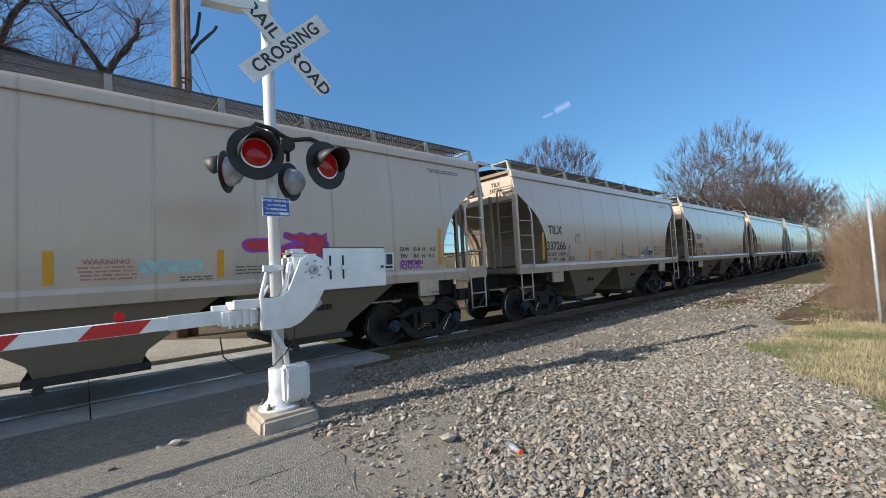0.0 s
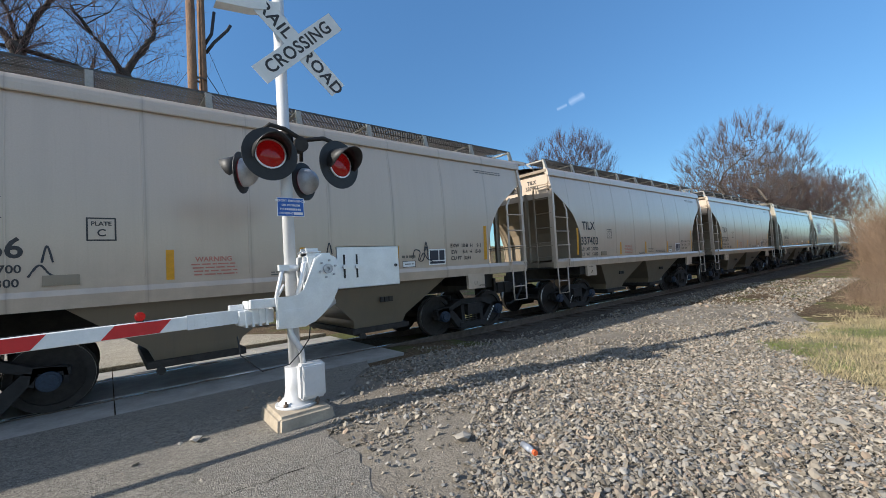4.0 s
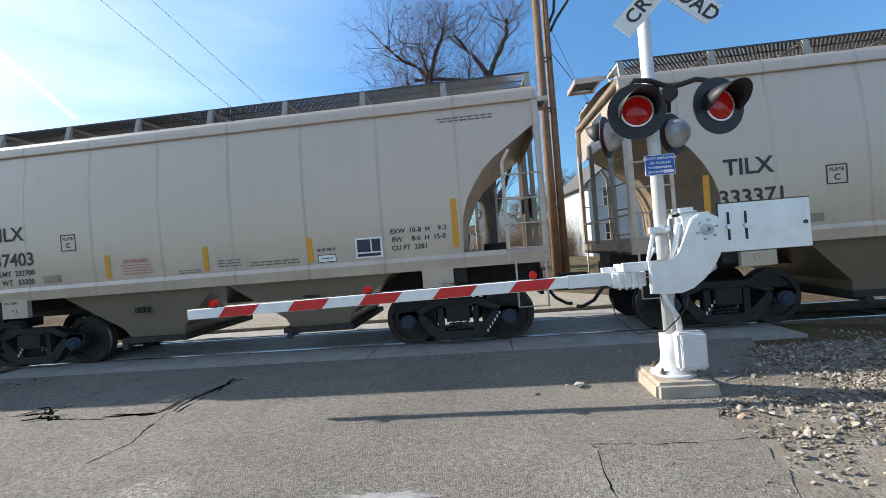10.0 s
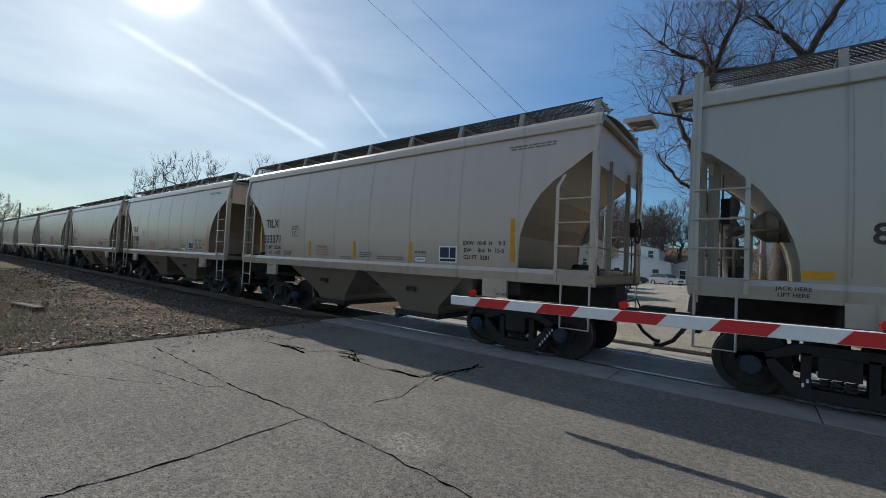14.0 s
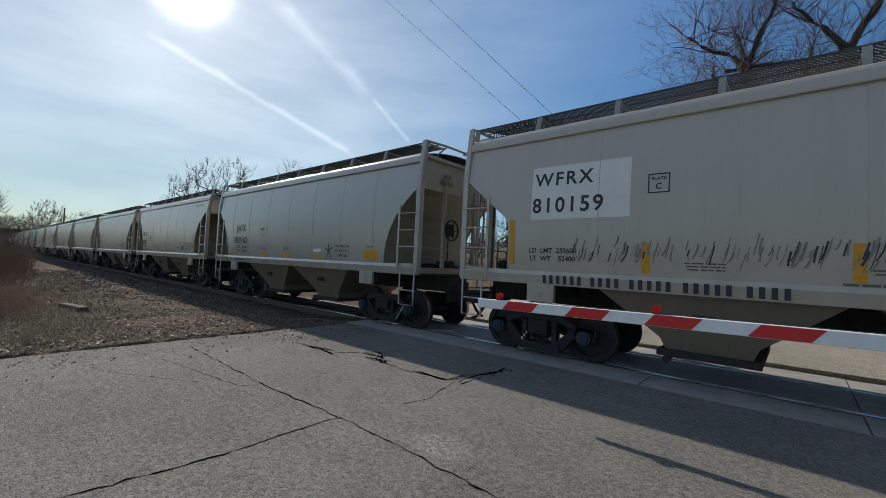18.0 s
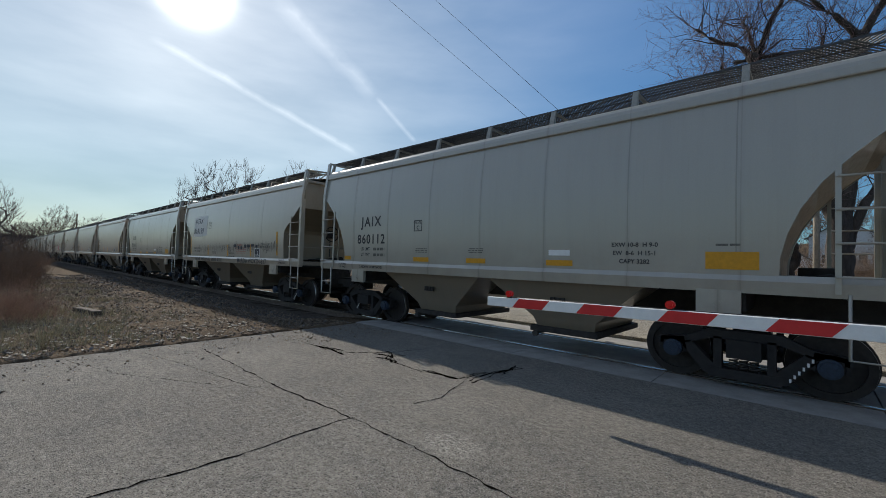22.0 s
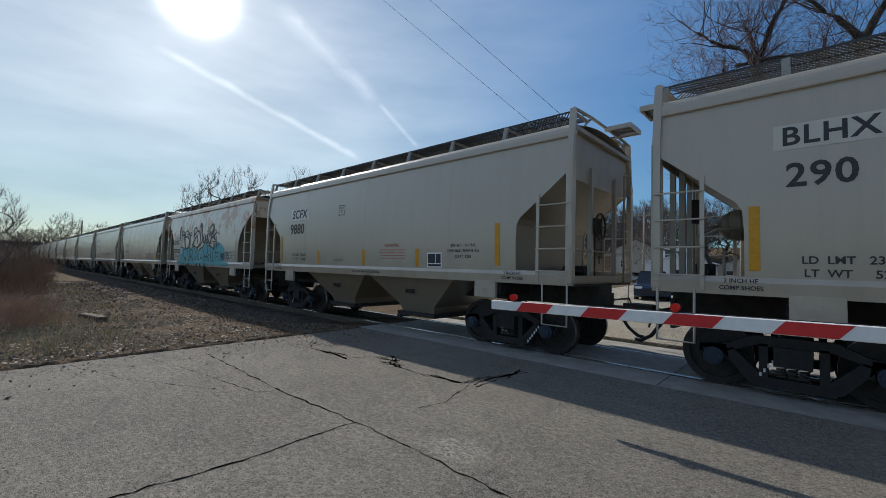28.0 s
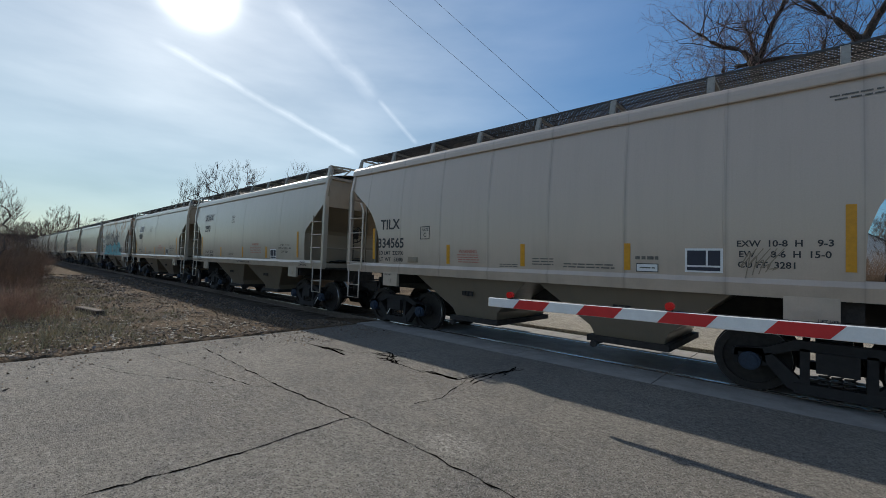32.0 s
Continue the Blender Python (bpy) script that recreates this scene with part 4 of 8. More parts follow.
def end_frame(L, kind):
    """Posts and cross bars of the open car end."""
    bm = bmesh.new()
    half = L / 2
    bx(bm, -half - 0.01, -half + 0.07, -1.44, 1.44, 4.16, 4.24)
    if kind != "arc":
        pipe(bm, [(-half + 0.05, -1.42, 4.56), (-half + 0.05, -0.7, 4.60), (-half + 0.05, 0.7, 4.60), (-half + 0.05, 1.42, 4.56)], 0.03, 8)
    for y in (-0.62, 0.62):
        bx(bm, -half + 0.03, -half + 0.11, y - 0.04, y + 0.04, 1.42, 3.62)
    bx(bm, -half, -half + 0.12, -1.5, 1.5, 1.40, 1.55)
    rod(bm, (-half + 0.02, -1.5, 2.02), (-half + 0.02, 1.5, 2.02), 0.016, 6)
    return bm


def coupler(half, pitch):
    bm = bmesh.new()
    e = -pitch / 2
    bx(bm, -half - 0.02, -half + 0.05, -0.4, 0.4, 0.7, 1.2)
    bx(bm, e + 0.22, -half + 0.2, -0.09, 0.09, 0.8, 0.98)
    bx(bm, e + 0.0, e + 0.26, -0.17, 0.13, 0.74, 1.04)
    rod(bm, (-half + 0.02, -0.3, 1.05), (-half + 0.02, -1.45, 1.05), 0.018, 6)
    rod(bm, (-half + 0.02, -1.45, 1.05), (-half - 0.06, -1.5, 0.8), 0.018, 6)
    return bm

# ---- ground, road and track ----


def ground_height(x, y):
    """Height of the bare ground: level at the crossing, a shallow ditch side and a rise away from the track."""
    h = -0.06
    off = max(0.0, min(1.0, (abs(x + 2.5) - 7.6) / 3.0))
    near = max(0.0, min(1.0, (3.6 - abs(y)) / 1.6))
    h -= 0.22 * off * near
    away = max(0.0, -y - 9.5)
    side = max(0.0, min(1.0, (x - 9.0) / 10.0)) + max(0.0, min(1.0, (-x - 13.0) / 8.0))
    h += min(1.1, 0.16 * away) * min(1.0, side)
    h += 0.5 * max(0.0, min(1.0, (y - 8.0) / 4.0)) * max(0.0, min(1.0, (x + 2.2) / 1.6))
    h += 7.0 * max(0.0, min(1.0, (y - 70.0) / 40.0)) + 5.0 * max(0.0, min(1.0, (y - 110.0) / 70.0))
    h += 0.03 * noise.noise((x * 0.5, y * 0.5, 0)) * (1 if abs(x + 3.5) > 6.8 else 0.25)
    return h


def ground_sheet():
    xs = sorted({round(v, 2) for v in [-900, -500, -300, -200, -150, -110, -85, -65, -52, -42, -35] + [-30 + 0.75 * i for i in range(87)] + [38, 44, 52, 62, 75, 90, 115, 150, 200, 300, 500, 900]})
    ys = sorted({round(v, 2) for v in [-900, -400, -200, -100, -60, -40, -28] + [-20 + 0.6 * i for i in range(44)] + [8, 11, 15, 20, 30, 45, 70, 110, 180, 300, 500, 900]})
    vs = [(x, y, ground_height(x, y)) for y in ys for x in xs]
    w = len(xs)
    fs = [(j * w + i, j * w + i + 1, (j + 1) * w + i + 1, (j + 1) * w + i) for j in range(len(ys) - 1) for i in range(w - 1)]
    me = bpy.data.meshes.new("ground")
    me.from_pydata(vs, [], fs)
    me.materials.append(M["soil"])
    for p in me.polygons:
        p.use_smooth = True
    return me


thing("ground", "bare brown soil with dry grass beside the track", "ground", kind="structure", mesh=ground_sheet())


def sheet(name, poly_rows, mat, label, category, z):
    """A level strip given by rows of (y, x0, x1)."""
    vs, fs = [], []
    n = 26
    for y, a, b in poly_rows:
        for i in range(n + 1):
            vs.append((a + (b - a) * i / n, y, z))
    for j in range(len(poly_rows) - 1):
        for i in range(n):
            k = j * (n + 1) + i
            fs.append((k, k + 1, k + n + 2, k + n + 1))
    me = bpy.data.meshes.new(name)
    me.from_pydata(vs, [], fs)
    me.materials.append(mat)
    bm = bmesh.new()
    bm.from_mesh(me)
    bmesh.ops.solidify(bm, geom=bm.faces[:], thickness=-0.08)
    bmesh.ops.recalc_face_normals(bm, faces=bm.faces)
    bm.to_mesh(me)
    bm.free()
    return thing(name, label, category, kind="structure", mesh=me)


rr = random.Random(4)
near_rows = [(-1.72 - 0.15 * i, -9.15 + 0.0067 * i + rr.uniform(-0.03, 0.03), 4.0 - 0.113 * min(i, 18) + 0.25 * noise.noise((i * 0.21, 3, 0)) + rr.uniform(-0.07, 0.07)) for i in range(180)]
sheet("road", near_rows, M["asphalt"], "worn grey asphalt road, cracked, leading to the crossing", "road", 0.0)
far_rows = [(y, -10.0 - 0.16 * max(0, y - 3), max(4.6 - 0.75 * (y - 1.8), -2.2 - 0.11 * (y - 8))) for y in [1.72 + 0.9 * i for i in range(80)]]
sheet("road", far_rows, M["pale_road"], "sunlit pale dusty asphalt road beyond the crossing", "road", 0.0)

# rails and concrete crossing panels
track = thing("railway_track", "single railway track of steel rails on ties and ballast", "track", kind="structure")
for s in (-1, 1):
    for a, b in ((-420.0, -9.3), (-9.3, 4.75), (4.75, 420.0)):
        bm = bmesh.new()
        bx(bm, a, b, s * 0.7525 - 0.036, s * 0.7525 + 0.036, -0.045, -0.004)
        bx(bm, a, b, s * 0.7525 - 0.01, s * 0.7525 + 0.01, -0.15, -0.045)
        bx(bm, a, b, s * 0.7525 - 0.075, s * 0.7525 + 0.075, -0.17, -0.15)
        part("rail", bm, M["rail"], track, "rusty steel rail")
        bm = bmesh.new()
        bx(bm, a, b, s * 0.7525 - 0.03, s * 0.7525 + 0.03, -0.004, 0.0)
        part("rail_head", bm, M["railtop"], track, "polished rail head")
tie_mesh = mesh_of("tie", joined(lambda b: bx(b, -0.11, 0.11, -1.3, 1.3, -0.34, -0.165)), M["tie"])
for i in range(60):
    part("tie", tie_mesh, None, track, "", pose(5.3 + 0.53 * i, 0.02 * (i % 3), 0, 0, 0, (i % 5 - 2) * 0.4))
    part("tie", tie_mesh, None, track, "", pose(-9.65 - 0.53 * i, 0.02 * (i % 3), 0, 0, 0, (i % 4 - 1.5) * 0.4))


def ballast():
    vs, fs = [], []
    prof = [(-3.4, -0.30), (-2.6, -0.24), (-1.75, -0.20), (-1.35, -0.17), (-0.9, -0.19), (0, -0.20), (0.9, -0.19), (1.35, -0.17), (1.75, -0.20), (2.6, -0.26), (3.6, -0.34)]
    for x0, x1, step in ((-420.0, -60.0, 20.0), (-60.0, -9.4, 0.5), (4.8, 60.0, 0.5), (60.0, 420.0, 20.0)):
        n = int((x1 - x0) / step)
        base = len(vs)
        for i in range(n + 1):
            x = x0 + (x1 - x0) * i / n
            for y, z in prof:
                vs.append((x, y + rr.uniform(-0.05, 0.05), z + rr.uniform(-0.02, 0.02)))
        w = len(prof)
        fs += [(base + i * w + j, base + (i + 1) * w + j, base + (i + 1) * w + j + 1, base + i * w + j + 1) for i in range(n) for j in range(w - 1)]
    me = bpy.data.meshes.new("ballast")
    me.from_pydata(vs, [], fs)
    me.materials.append(M["ballast"])
    return me


thing("ballast", "dark stone ballast bed under the track", "ballast", kind="structure", mesh=ballast())

crossing = thing("crossing_surface", "pale concrete crossing panels beside and between the rails", "crossing", kind="structure")
for y0, y1 in ((-1.72, -0.86), (-0.66, 0.66), (0.86, 1.72)):
    x = -9.3
    k = 0
    while x < 4.7:
        e = min(x + 2.42, 4.75)
        bm = bmesh.new()
        bx(bm, x + 0.008, e - 0.008, y0 + 0.004, y1 - 0.004, -0.25, 0.0)
        ob = part("panel", bm, M["panel"], crossing)
        ob.location.z = rr.uniform(-0.006, 0.004)
        x = e
bm = bmesh.new()
bx(bm, -9.3, 4.75, -1.7, 1.7, -0.3, -0.06)
part("flangeway", bm, M["tie"], crossing, "dark rubber flangeway filler")

# ---- crossing signal with its gate ----
PX, PY = 1.99, -3.60


def lens_mat(name, strength):
    m = Nodes(name, 0.16)
    m.b.inputs["Specular IOR Level"].default_value = 0.5
    rings = m.ramp(m.voronoi(60), 0.0, 0.6, 0.55, 1.15)
    c = m.mix(1.0, (0.055, 0.002, 0.003), rings, "MULTIPLY")
    m.put((0.9, 0.02, 0.02, 1), m.b.inputs["Emission Color"])
    m.put(m.op("MULTIPLY", rings, strength), m.b.inputs["Emission Strength"])
    return m.done(c)


M["lamp_grey"] = simple("lamp_housing_grey", (0.40, 0.41, 0.43), 0.4, 0.3, 0.2, 9)
M["lens"] = lens_mat("red_lamp_lens", 0.05)
M["lens_small"] = lens_mat("gate_lamp_lens", 0.12)


def lamp_head(parent, x, z, turn, back=False):
    """A round flashing light: black backing disc, red lens, deep hood."""
    m = Matrix.Translation((x, 0.14 if back else -0.20, z)) @ Matrix.Rotation(radians(turn), 4, "Z")
    bm = bmesh.new()
    disc(bm, (0, 0, 0), 1, 0.155, 0.235 if back else 0.295, -0.006, 0.006, 40)
    head = part("lamp_backing", bm, M["black"], parent, "round black lamp background disc", m)
    bm = bmesh.new()
    n, rows = 32, 6
    prev = None
    for j in range(rows + 1):
        a = j / rows * math.pi / 2
        ring = [bm.verts.new((0.165 * math.cos(a) * math.cos(6.28318 * k / n) * (0.78 + 0.22 * math.cos(a)), 0.02 + 0.17 * math.sin(a), 0.165 * math.cos(a) * math.sin(6.28318 * k / n) * (0.78 + 0.22 * math.cos(a)))) for k in range(n)] if j < rows else [bm.verts.new((0, 0.19, 0))]
        if prev:
            for k in range(n):
                if len(ring) > 1:
                    bm.faces.new((prev[k], prev[(k + 1) % n], ring[(k + 1) % n], ring[k])).smooth = True
                else:
                    bm.faces.new((prev[k], prev[(k + 1) % n], ring[0])).smooth = True
        prev = ring
    part("lamp_housing", bm, M["lamp_grey"], head, "silver rounded lamp housing")
    bm = bmesh.new()
    rings = []
    for j in range(6):
        a = j / 5 * math.pi / 2
        rings.append([bm.verts.new((0.152 * math.cos(a) * math.cos(6.28318 * k / 28), -0.012 - 0.05 * math.sin(a), 0.152 * math.cos(a) * math.sin(6.28318 * k / 28))) for k in range(28)])
    for p, q in zip(rings[:-1], rings[1:]):
        for k in range(28):
            bm.faces.new((p[k], p[(k + 1) % 28], q[(k + 1) % 28], q[k])).smooth = True
    part("lens", bm, M["lens"], head, "red glass lens")
    bm = bmesh.new()
    disc(bm, (0, -0.012, 0), 1, 0.15, 0.166, -0.012, 0.008, 36)
    part("lens_rim", bm, M["silver"], head, "thin metal lens rim")
    bm = bmesh.new()
    a0, a1, n = radians(-12), radians(192), 26
    prev = None
    for k in range(n + 1):
        a = a0 + (a1 - a0) * k / n
        depth = 0.06 + (0.15 if back else 0.26) * max(0.0, math.sin((a - a0) / (a1 - a0) * math.pi)) ** 0.7
        c, s = math.cos(a), math.sin(a)
        col = [bm.verts.new((r * c, y, r * s - drop)) for r, y, drop in ((0.195, -0.004, 0), (0.19, -depth, 0.03), (0.182, -depth, 0.03), (0.187, -0.004, 0))]
        if prev:
            for i in range(4):
                bm.faces.new((prev[i], prev[(i + 1) % 4], col[(i + 1) % 4], col[i])).smooth = True
        prev = col
    part("hood", bm, M["black"], head, "black visor hood over the lens")
    return head


def signal():
    g = thing("crossing_signal", "silver crossing signal mast with crossbuck, red lamps and gate mechanism", "crossing signal", m=Matrix.Translation((PX, PY, -0.08)))
    bm = bmesh.new()
    rod(bm, (0.0, 0, 0.3), (-0.02, 0, 5.45), 0.066, 24)
    part("mast", bm, M["pole"], g, "silver-painted round steel mast")
    bm = bmesh.new()
    slab(bm, [(-0.36, -0.42), (0.34, -0.40), (0.36, 0.40), (-0.34, 0.42)], 2, -0.1, 0.22)
    for v in bm.verts:
        if v.co.z > 0.1:
            v.co.x *= 0.84
            v.co.y *= 0.84
    bmesh.ops.bevel(bm, geom=bm.edges[:], offset=0.035, segments=3, affect="EDGES")
    for v in bm.verts:
        v.co += Vector((noise.noise(v.co * 9), noise.noise(v.co * 9 + Vector((3, 1, 0))), noise.noise(v.co * 9 + Vector((0, 5, 2))))) * 0.015
    part("concrete_base", bm, M["concrete"], g, "chipped tan concrete footing")
    bm = bmesh.new()
    disc(bm, (0, 0, 0.23), 2, 0, 0.23, -0.02, 0.02, 24)
    prev = None
    for z, r in ((0.25, 0.20), (0.32, 0.13), (0.42, 0.115), (0.66, 0.115)):
        ring = [bm.verts.new((r * math.cos(6.28318 * k / 20), r * math.sin(6.28318 * k / 20), z)) for k in range(20)]
        if prev:
            for k in range(20):
                bm.faces.new((prev[k], prev[(k + 1) % 20], ring[(k + 1) % 20], ring[k])).smooth = True
        prev = ring
    bm.faces.new(prev)
    part("cast_base", bm, M["pole"], g, "white cast pedestal")
    bm = bmesh.new()
    bx(bm, -0.02, 0.27, -0.23, -0.07, 0.30, 0.70)
    bevelled(bm, 0.025, 3)
    jb = part("junction_box", bm, M["pole"], g, "white junction box with rounded cover")
    bm = bmesh.new()
    bx(bm, 0.01, 0.245, -0.24, -0.225, 0.34, 0.66)
    bevelled(bm, 0.006, 1)
    part("cover", bm, M["pole"], jb)
    for x, y in ((-0.16, -0.12), (0.16, 0.12), (-0.14, 0.15), (0.17, -0.2)):
        bm = bmesh.new()
        rod(bm, (x, y, 0.22), (x, y, 0.31), 0.014, 6)
        disc(bm, (x, y, 0.265), 2, 0, 0.028, -0.012, 0.012, 6)
        part("anchor_bolt", bm, M["rail"], g, "rusty anchor bolt")
    # crossbuck
    tilt = Matrix.Translation((0.18, -0.10, 4.44)) @ Matrix.Rotation(radians(-6), 4, "Z")
    for turn, words, y in ((44, (("CROSSING", 0.0),), -0.012), (-44, (("RAIL", -0.37), ("ROAD", 0.37)), 0.0)):
        bm = bmesh.new()
        bx(bm, -0.64, 0.64, -0.004, 0.004, -0.118, 0.118)
        board = part("crossbuck_board", bm, M["sign"], g, "white reflective board with black letters", tilt @ Matrix.Translation((0, y, 0)) @ Matrix.Rotation(radians(-turn), 4, "Y"))
        for body, x in words:
            part("lettering", text_mesh(body, 0.205, M["ink"], 1.08), None, board, "black letters", Matrix.Translation((x, -0.007, 0)))
    bm = bmesh.new()
    bx(bm, 0.03, 0.17, -0.09, 0.0, 4.30, 4.36)
    disc(bm, (0, 0, 4.36), 2, 0.066, 0.085, -0.04, 0.04, 20)
    part("sign_clamp", bm, M["silver"], g)
    bm = bmesh.new()
    disc(bm, (0, 0, 4.75), 2, 0.066, 0.085, -0.03, 0.03, 20)
    part("sign_clamp", bm, M["silver"], g)
    # lamp arm and four heads
    bm = bmesh.new()
    pipe(bm, [(-0.28, -0.14, 3.35), (-0.22, -0.15, 3.41), (-0.05, -0.14, 3.39), (0.12, -0.10, 3.33), (0.2, -0.10, 3.31), (0.42, -0.12, 3.36), (0.5, -0.14, 3.33), (0.56, -0.16, 3.28)], 0.026, 10)
    disc(bm, (0.14, -0.08, 3.24), 1, 0, 0.085, -0.06, 0.06, 16)
    pipe(bm, [(0.14, -0.02, 3.3), (0.2, 0.04, 3.25), (0.22, 0.1, 3.1)], 0.024, 8)
    disc(bm, (0, 0, 3.33), 2, 0.066, 0.09, -0.06, 0.06, 20)
    part("lamp_arm", bm, M["under"], g, "weathered pipe arm that carries the lamps")
    lamp_head(g, -0.24, 3.06, -4)
    lamp_head(g, 0.58, 3.03, 14)
    lamp_head(g, -0.46, 2.90, 236, True)
    lamp_head(g, 0.26, 2.86, 214, True)
    # blue emergency notice
    bm = bmesh.new()
    bx(bm, -0.155, 0.155, -0.088, -0.082, 2.385, 2.605)
    sg = part("notice_sign", bm, M["white"], g, "small blue notice with white lettering")
    bm = bmesh.new()
    bx(bm, -0.148, 0.148, -0.092, -0.088, 2.392, 2.598)
    part("notice_face", bm, M["blue"], sg)
    part("lettering", text_mesh("REPORT EMERGENCY", 0.036, M["white"]), None, sg, "white letters", Matrix.Translation((0, -0.0945, 2.565)))
    part("lettering", text_mesh("OR PROBLEM", 0.036, M["white"]), None, sg, "white letters", Matrix.Translation((0, -0.0945, 2.515)))
    part("lettering", text_mesh("TO", 0.034, M["white"]), None, sg, "white letters", Matrix.Translation((-0.105, -0.0945, 2.467)))
    part("lettering", text_mesh("CROSSING", 0.033, M["white"]), None, sg, "white letters", Matrix.Translation((-0.055, -0.0945, 2.42)))
    bm = bmesh.new()
    for k in range(9):
        bx(bm, -0.07 + k * 0.021, -0.056 + k * 0.021, -0.0945, -0.092, 2.456, 2.480)
    bx(bm, 0.03, 0.135, -0.0945, -0.092, 2.405, 2.437)
    part("print_bars", bm, M["white"], sg, "white bars of unreadable print")
    # gate mechanism: side plate, gear housing, counterweight plate
    bm = bmesh.new()
    arc = [(0.51, 1.70), (0.50, 1.60), (0.46, 1.48), (0.39, 1.36), (0.29, 1.25), (0.18, 1.165), (0.06, 1.12)]
    slab(bm, [(-0.25, 1.47), (-0.02, 1.47), (0.06, 1.53), (0.16, 1.78), (0.20, 1.88), (0.28, 1.93), (0.38, 1.93), (0.47, 1.88), (0.51, 1.79)] + arc + [(-0.1, 1.12), (-0.25, 1.13)], 1, -0.24, -0.19)
    bmesh.ops.bevel(bm, geom=[e for e in bm.edges if abs(e.verts[0].co.y - e.verts[1].co.y) < 0.001 and e.verts[0].co.y < -0.2], offset=0.012, segments=2, affect="EDGES")
    plate = part("mechanism_plate", bm, M["silver"], g, "silver cast side plate of the gate mechanism")
    for k in range(6):
        a = 1.0472 * k + 0.3
        bm = bmesh.new()
        disc(bm, (0.345 + 0.10 * math.cos(a), -0.25, 1.76 + 0.10 * math.sin(a)), 1, 0, 0.013, -0.010, 0.010, 6)
        part("bolt", bm, M["lamp_grey"], plate)
    bm = bmesh.new()
    disc(bm, (0.345, -0.25, 1.76), 1, 0.02, 0.055, -0.02, 0.02, 20)
    part("pivot_hub", bm, M["lamp_grey"], plate, "grey steel pivot hub")
    bm = bmesh.new()
    bx(bm, -0.19, 0.04, -0.248, -0.24, 1.20, 1.33)
    bx(bm, -0.17, 0.02, -0.254, -0.248, 1.22, 1.31)
    part("maker_plate", bm, M["silver"], plate)
    bm = bmesh.new()
    bx(bm, 0.10, 0.47, -0.18, 0.18, 1.40, 1.95)
    bx(bm, 0.10, 0.32, -0.17, 0.10, 1.92, 2.01)
    bmesh.ops.bevel(bm, geom=bm.edges[:], offset=0.04, segments=3, affect="EDGES")
    part("gear_housing", bm, M["silver"], g, "silver gear housing")
    bm = bmesh.new()
    rod(bm, (0.22, 0.1, 1.25), (0.5, 0.1, 1.42), 0.13, 18)
    part("motor_cover", bm, M["silver"], g)
    bm = bmesh.new()
    bx(bm, 0.48, 1.38, -0.20, -0.18, 1.50, 2.02)
    bevelled(bm, 0.012, 2)
    cw = part("counterweight_plate", bm, M["silver"], g, "flat silver counterweight plate with two slots")
    for x in (0.58, 0.75):
        bm = bmesh.new()
        bx(bm, x - 0.012, x + 0.012, -0.204, -0.199, 1.63, 1.92)
        part("slot", bm, M["black"], cw)
        bm = bmesh.new()
        bx(bm, x - 0.01, x + 0.08, -0.225, -0.2, 1.755, 1.785)
        disc(bm, (x, -0.215, 1.77), 1, 0, 0.03, -0.015, 0.015, 6)
        part("clamp_bolt", bm, M["silver"], cw)
    bm = bmesh.new()
    disc(bm, (1.32, -0.205, 1.76), 1, 0.008, 0.02, -0.006, 0.006, 12)
    part("hole_rim", bm, M["black"], cw)
    bm = bmesh.new()
    pipe(bm, [(0.05, -0.12, 0.7), (0.03, -0.14, 0.85), (-0.08, -0.14, 1.05), (-0.10, -0.13, 1.2)], 0.032, 10)
    pipe(bm, [(0.0, -0.13, 1.42), (0.06, -0.15, 1.62), (0.10, -0.14, 1.82), (0.17, -0.1, 1.88)], 0.03, 10)
    part("conduit", bm, M["silver"], g, "grey flexible conduit")
    bm = bmesh.new()
    pipe(bm, [(0.1, -0.26, 1.12), (0.08, -0.26, 0.98), (0.0, -0.2, 0.84), (-0.12, -0.17, 0.72), (-0.4, -0.15, 0.70), (-0.6, -0.12, 0.9), (-0.62, -0.1, 1.1)], 0.007, 6)
    part("cable", bm, M["black"], g, "thin black cable")
    bm = bmesh.new()
    disc(bm, (-0.01, 0, 1.79), 2, 0.066, 0.10, -0.035, 0.035, 20)
    bx(bm, -0.17, -0.06, -0.12, -0.06, 1.76, 1.83)
    part("mast_clamp", bm, M["silver"], g)
    bm = bmesh.new()
    rod(bm, (-0.13, -0.1, 1.78), (-0.24, -0.12, 1.38), 0.022, 8)
    rod(bm, (-0.07, 0.05, 1.6), (-0.2, 0.05, 1.38), 0.016, 8)
    part("brace", bm, M["silver"], g)
    bm = bmesh.new()
    bx(bm, -0.60, -0.24, -0.10, 0.06, 1.20, 1.36)
    bevelled(bm, 0.01, 1)
    ab = part("arm_bracket", bm, M["silver"], g, "silver gate arm adapter bracket")
    for name, box in (("bar", (-0.50, 0.0, -0.17, -0.11, 1.37, 1.47)), ("cross_bar", (-0.51, -0.45, -0.105, 0.12, 1.365, 1.45)), ("lug", (-0.66, -0.515, 0.04, 0.10, 1.36, 1.42))):
        bm = bmesh.new()
        bx(bm, *box)
        bevelled(bm, 0.008, 1)
        part(name, bm, M["silver"], ab)
    for k in range(4):
        bm = bmesh.new()
        bx(bm, -0.54 + 0.07 * k, -0.515 + 0.07 * k, -0.12, 0.08, 1.18, 1.362)
        part("fin", bm, M["silver"], ab)
    # short lamp bracket on top
    bm = bmesh.new()
    slab(bm, [(-0.02, 4.84), (-0.02, 4.94), (-0.36, 4.86), (-0.68, 4.76), (-0.70, 4.70), (-0.34, 4.75)], 1, -0.07, 0.07)
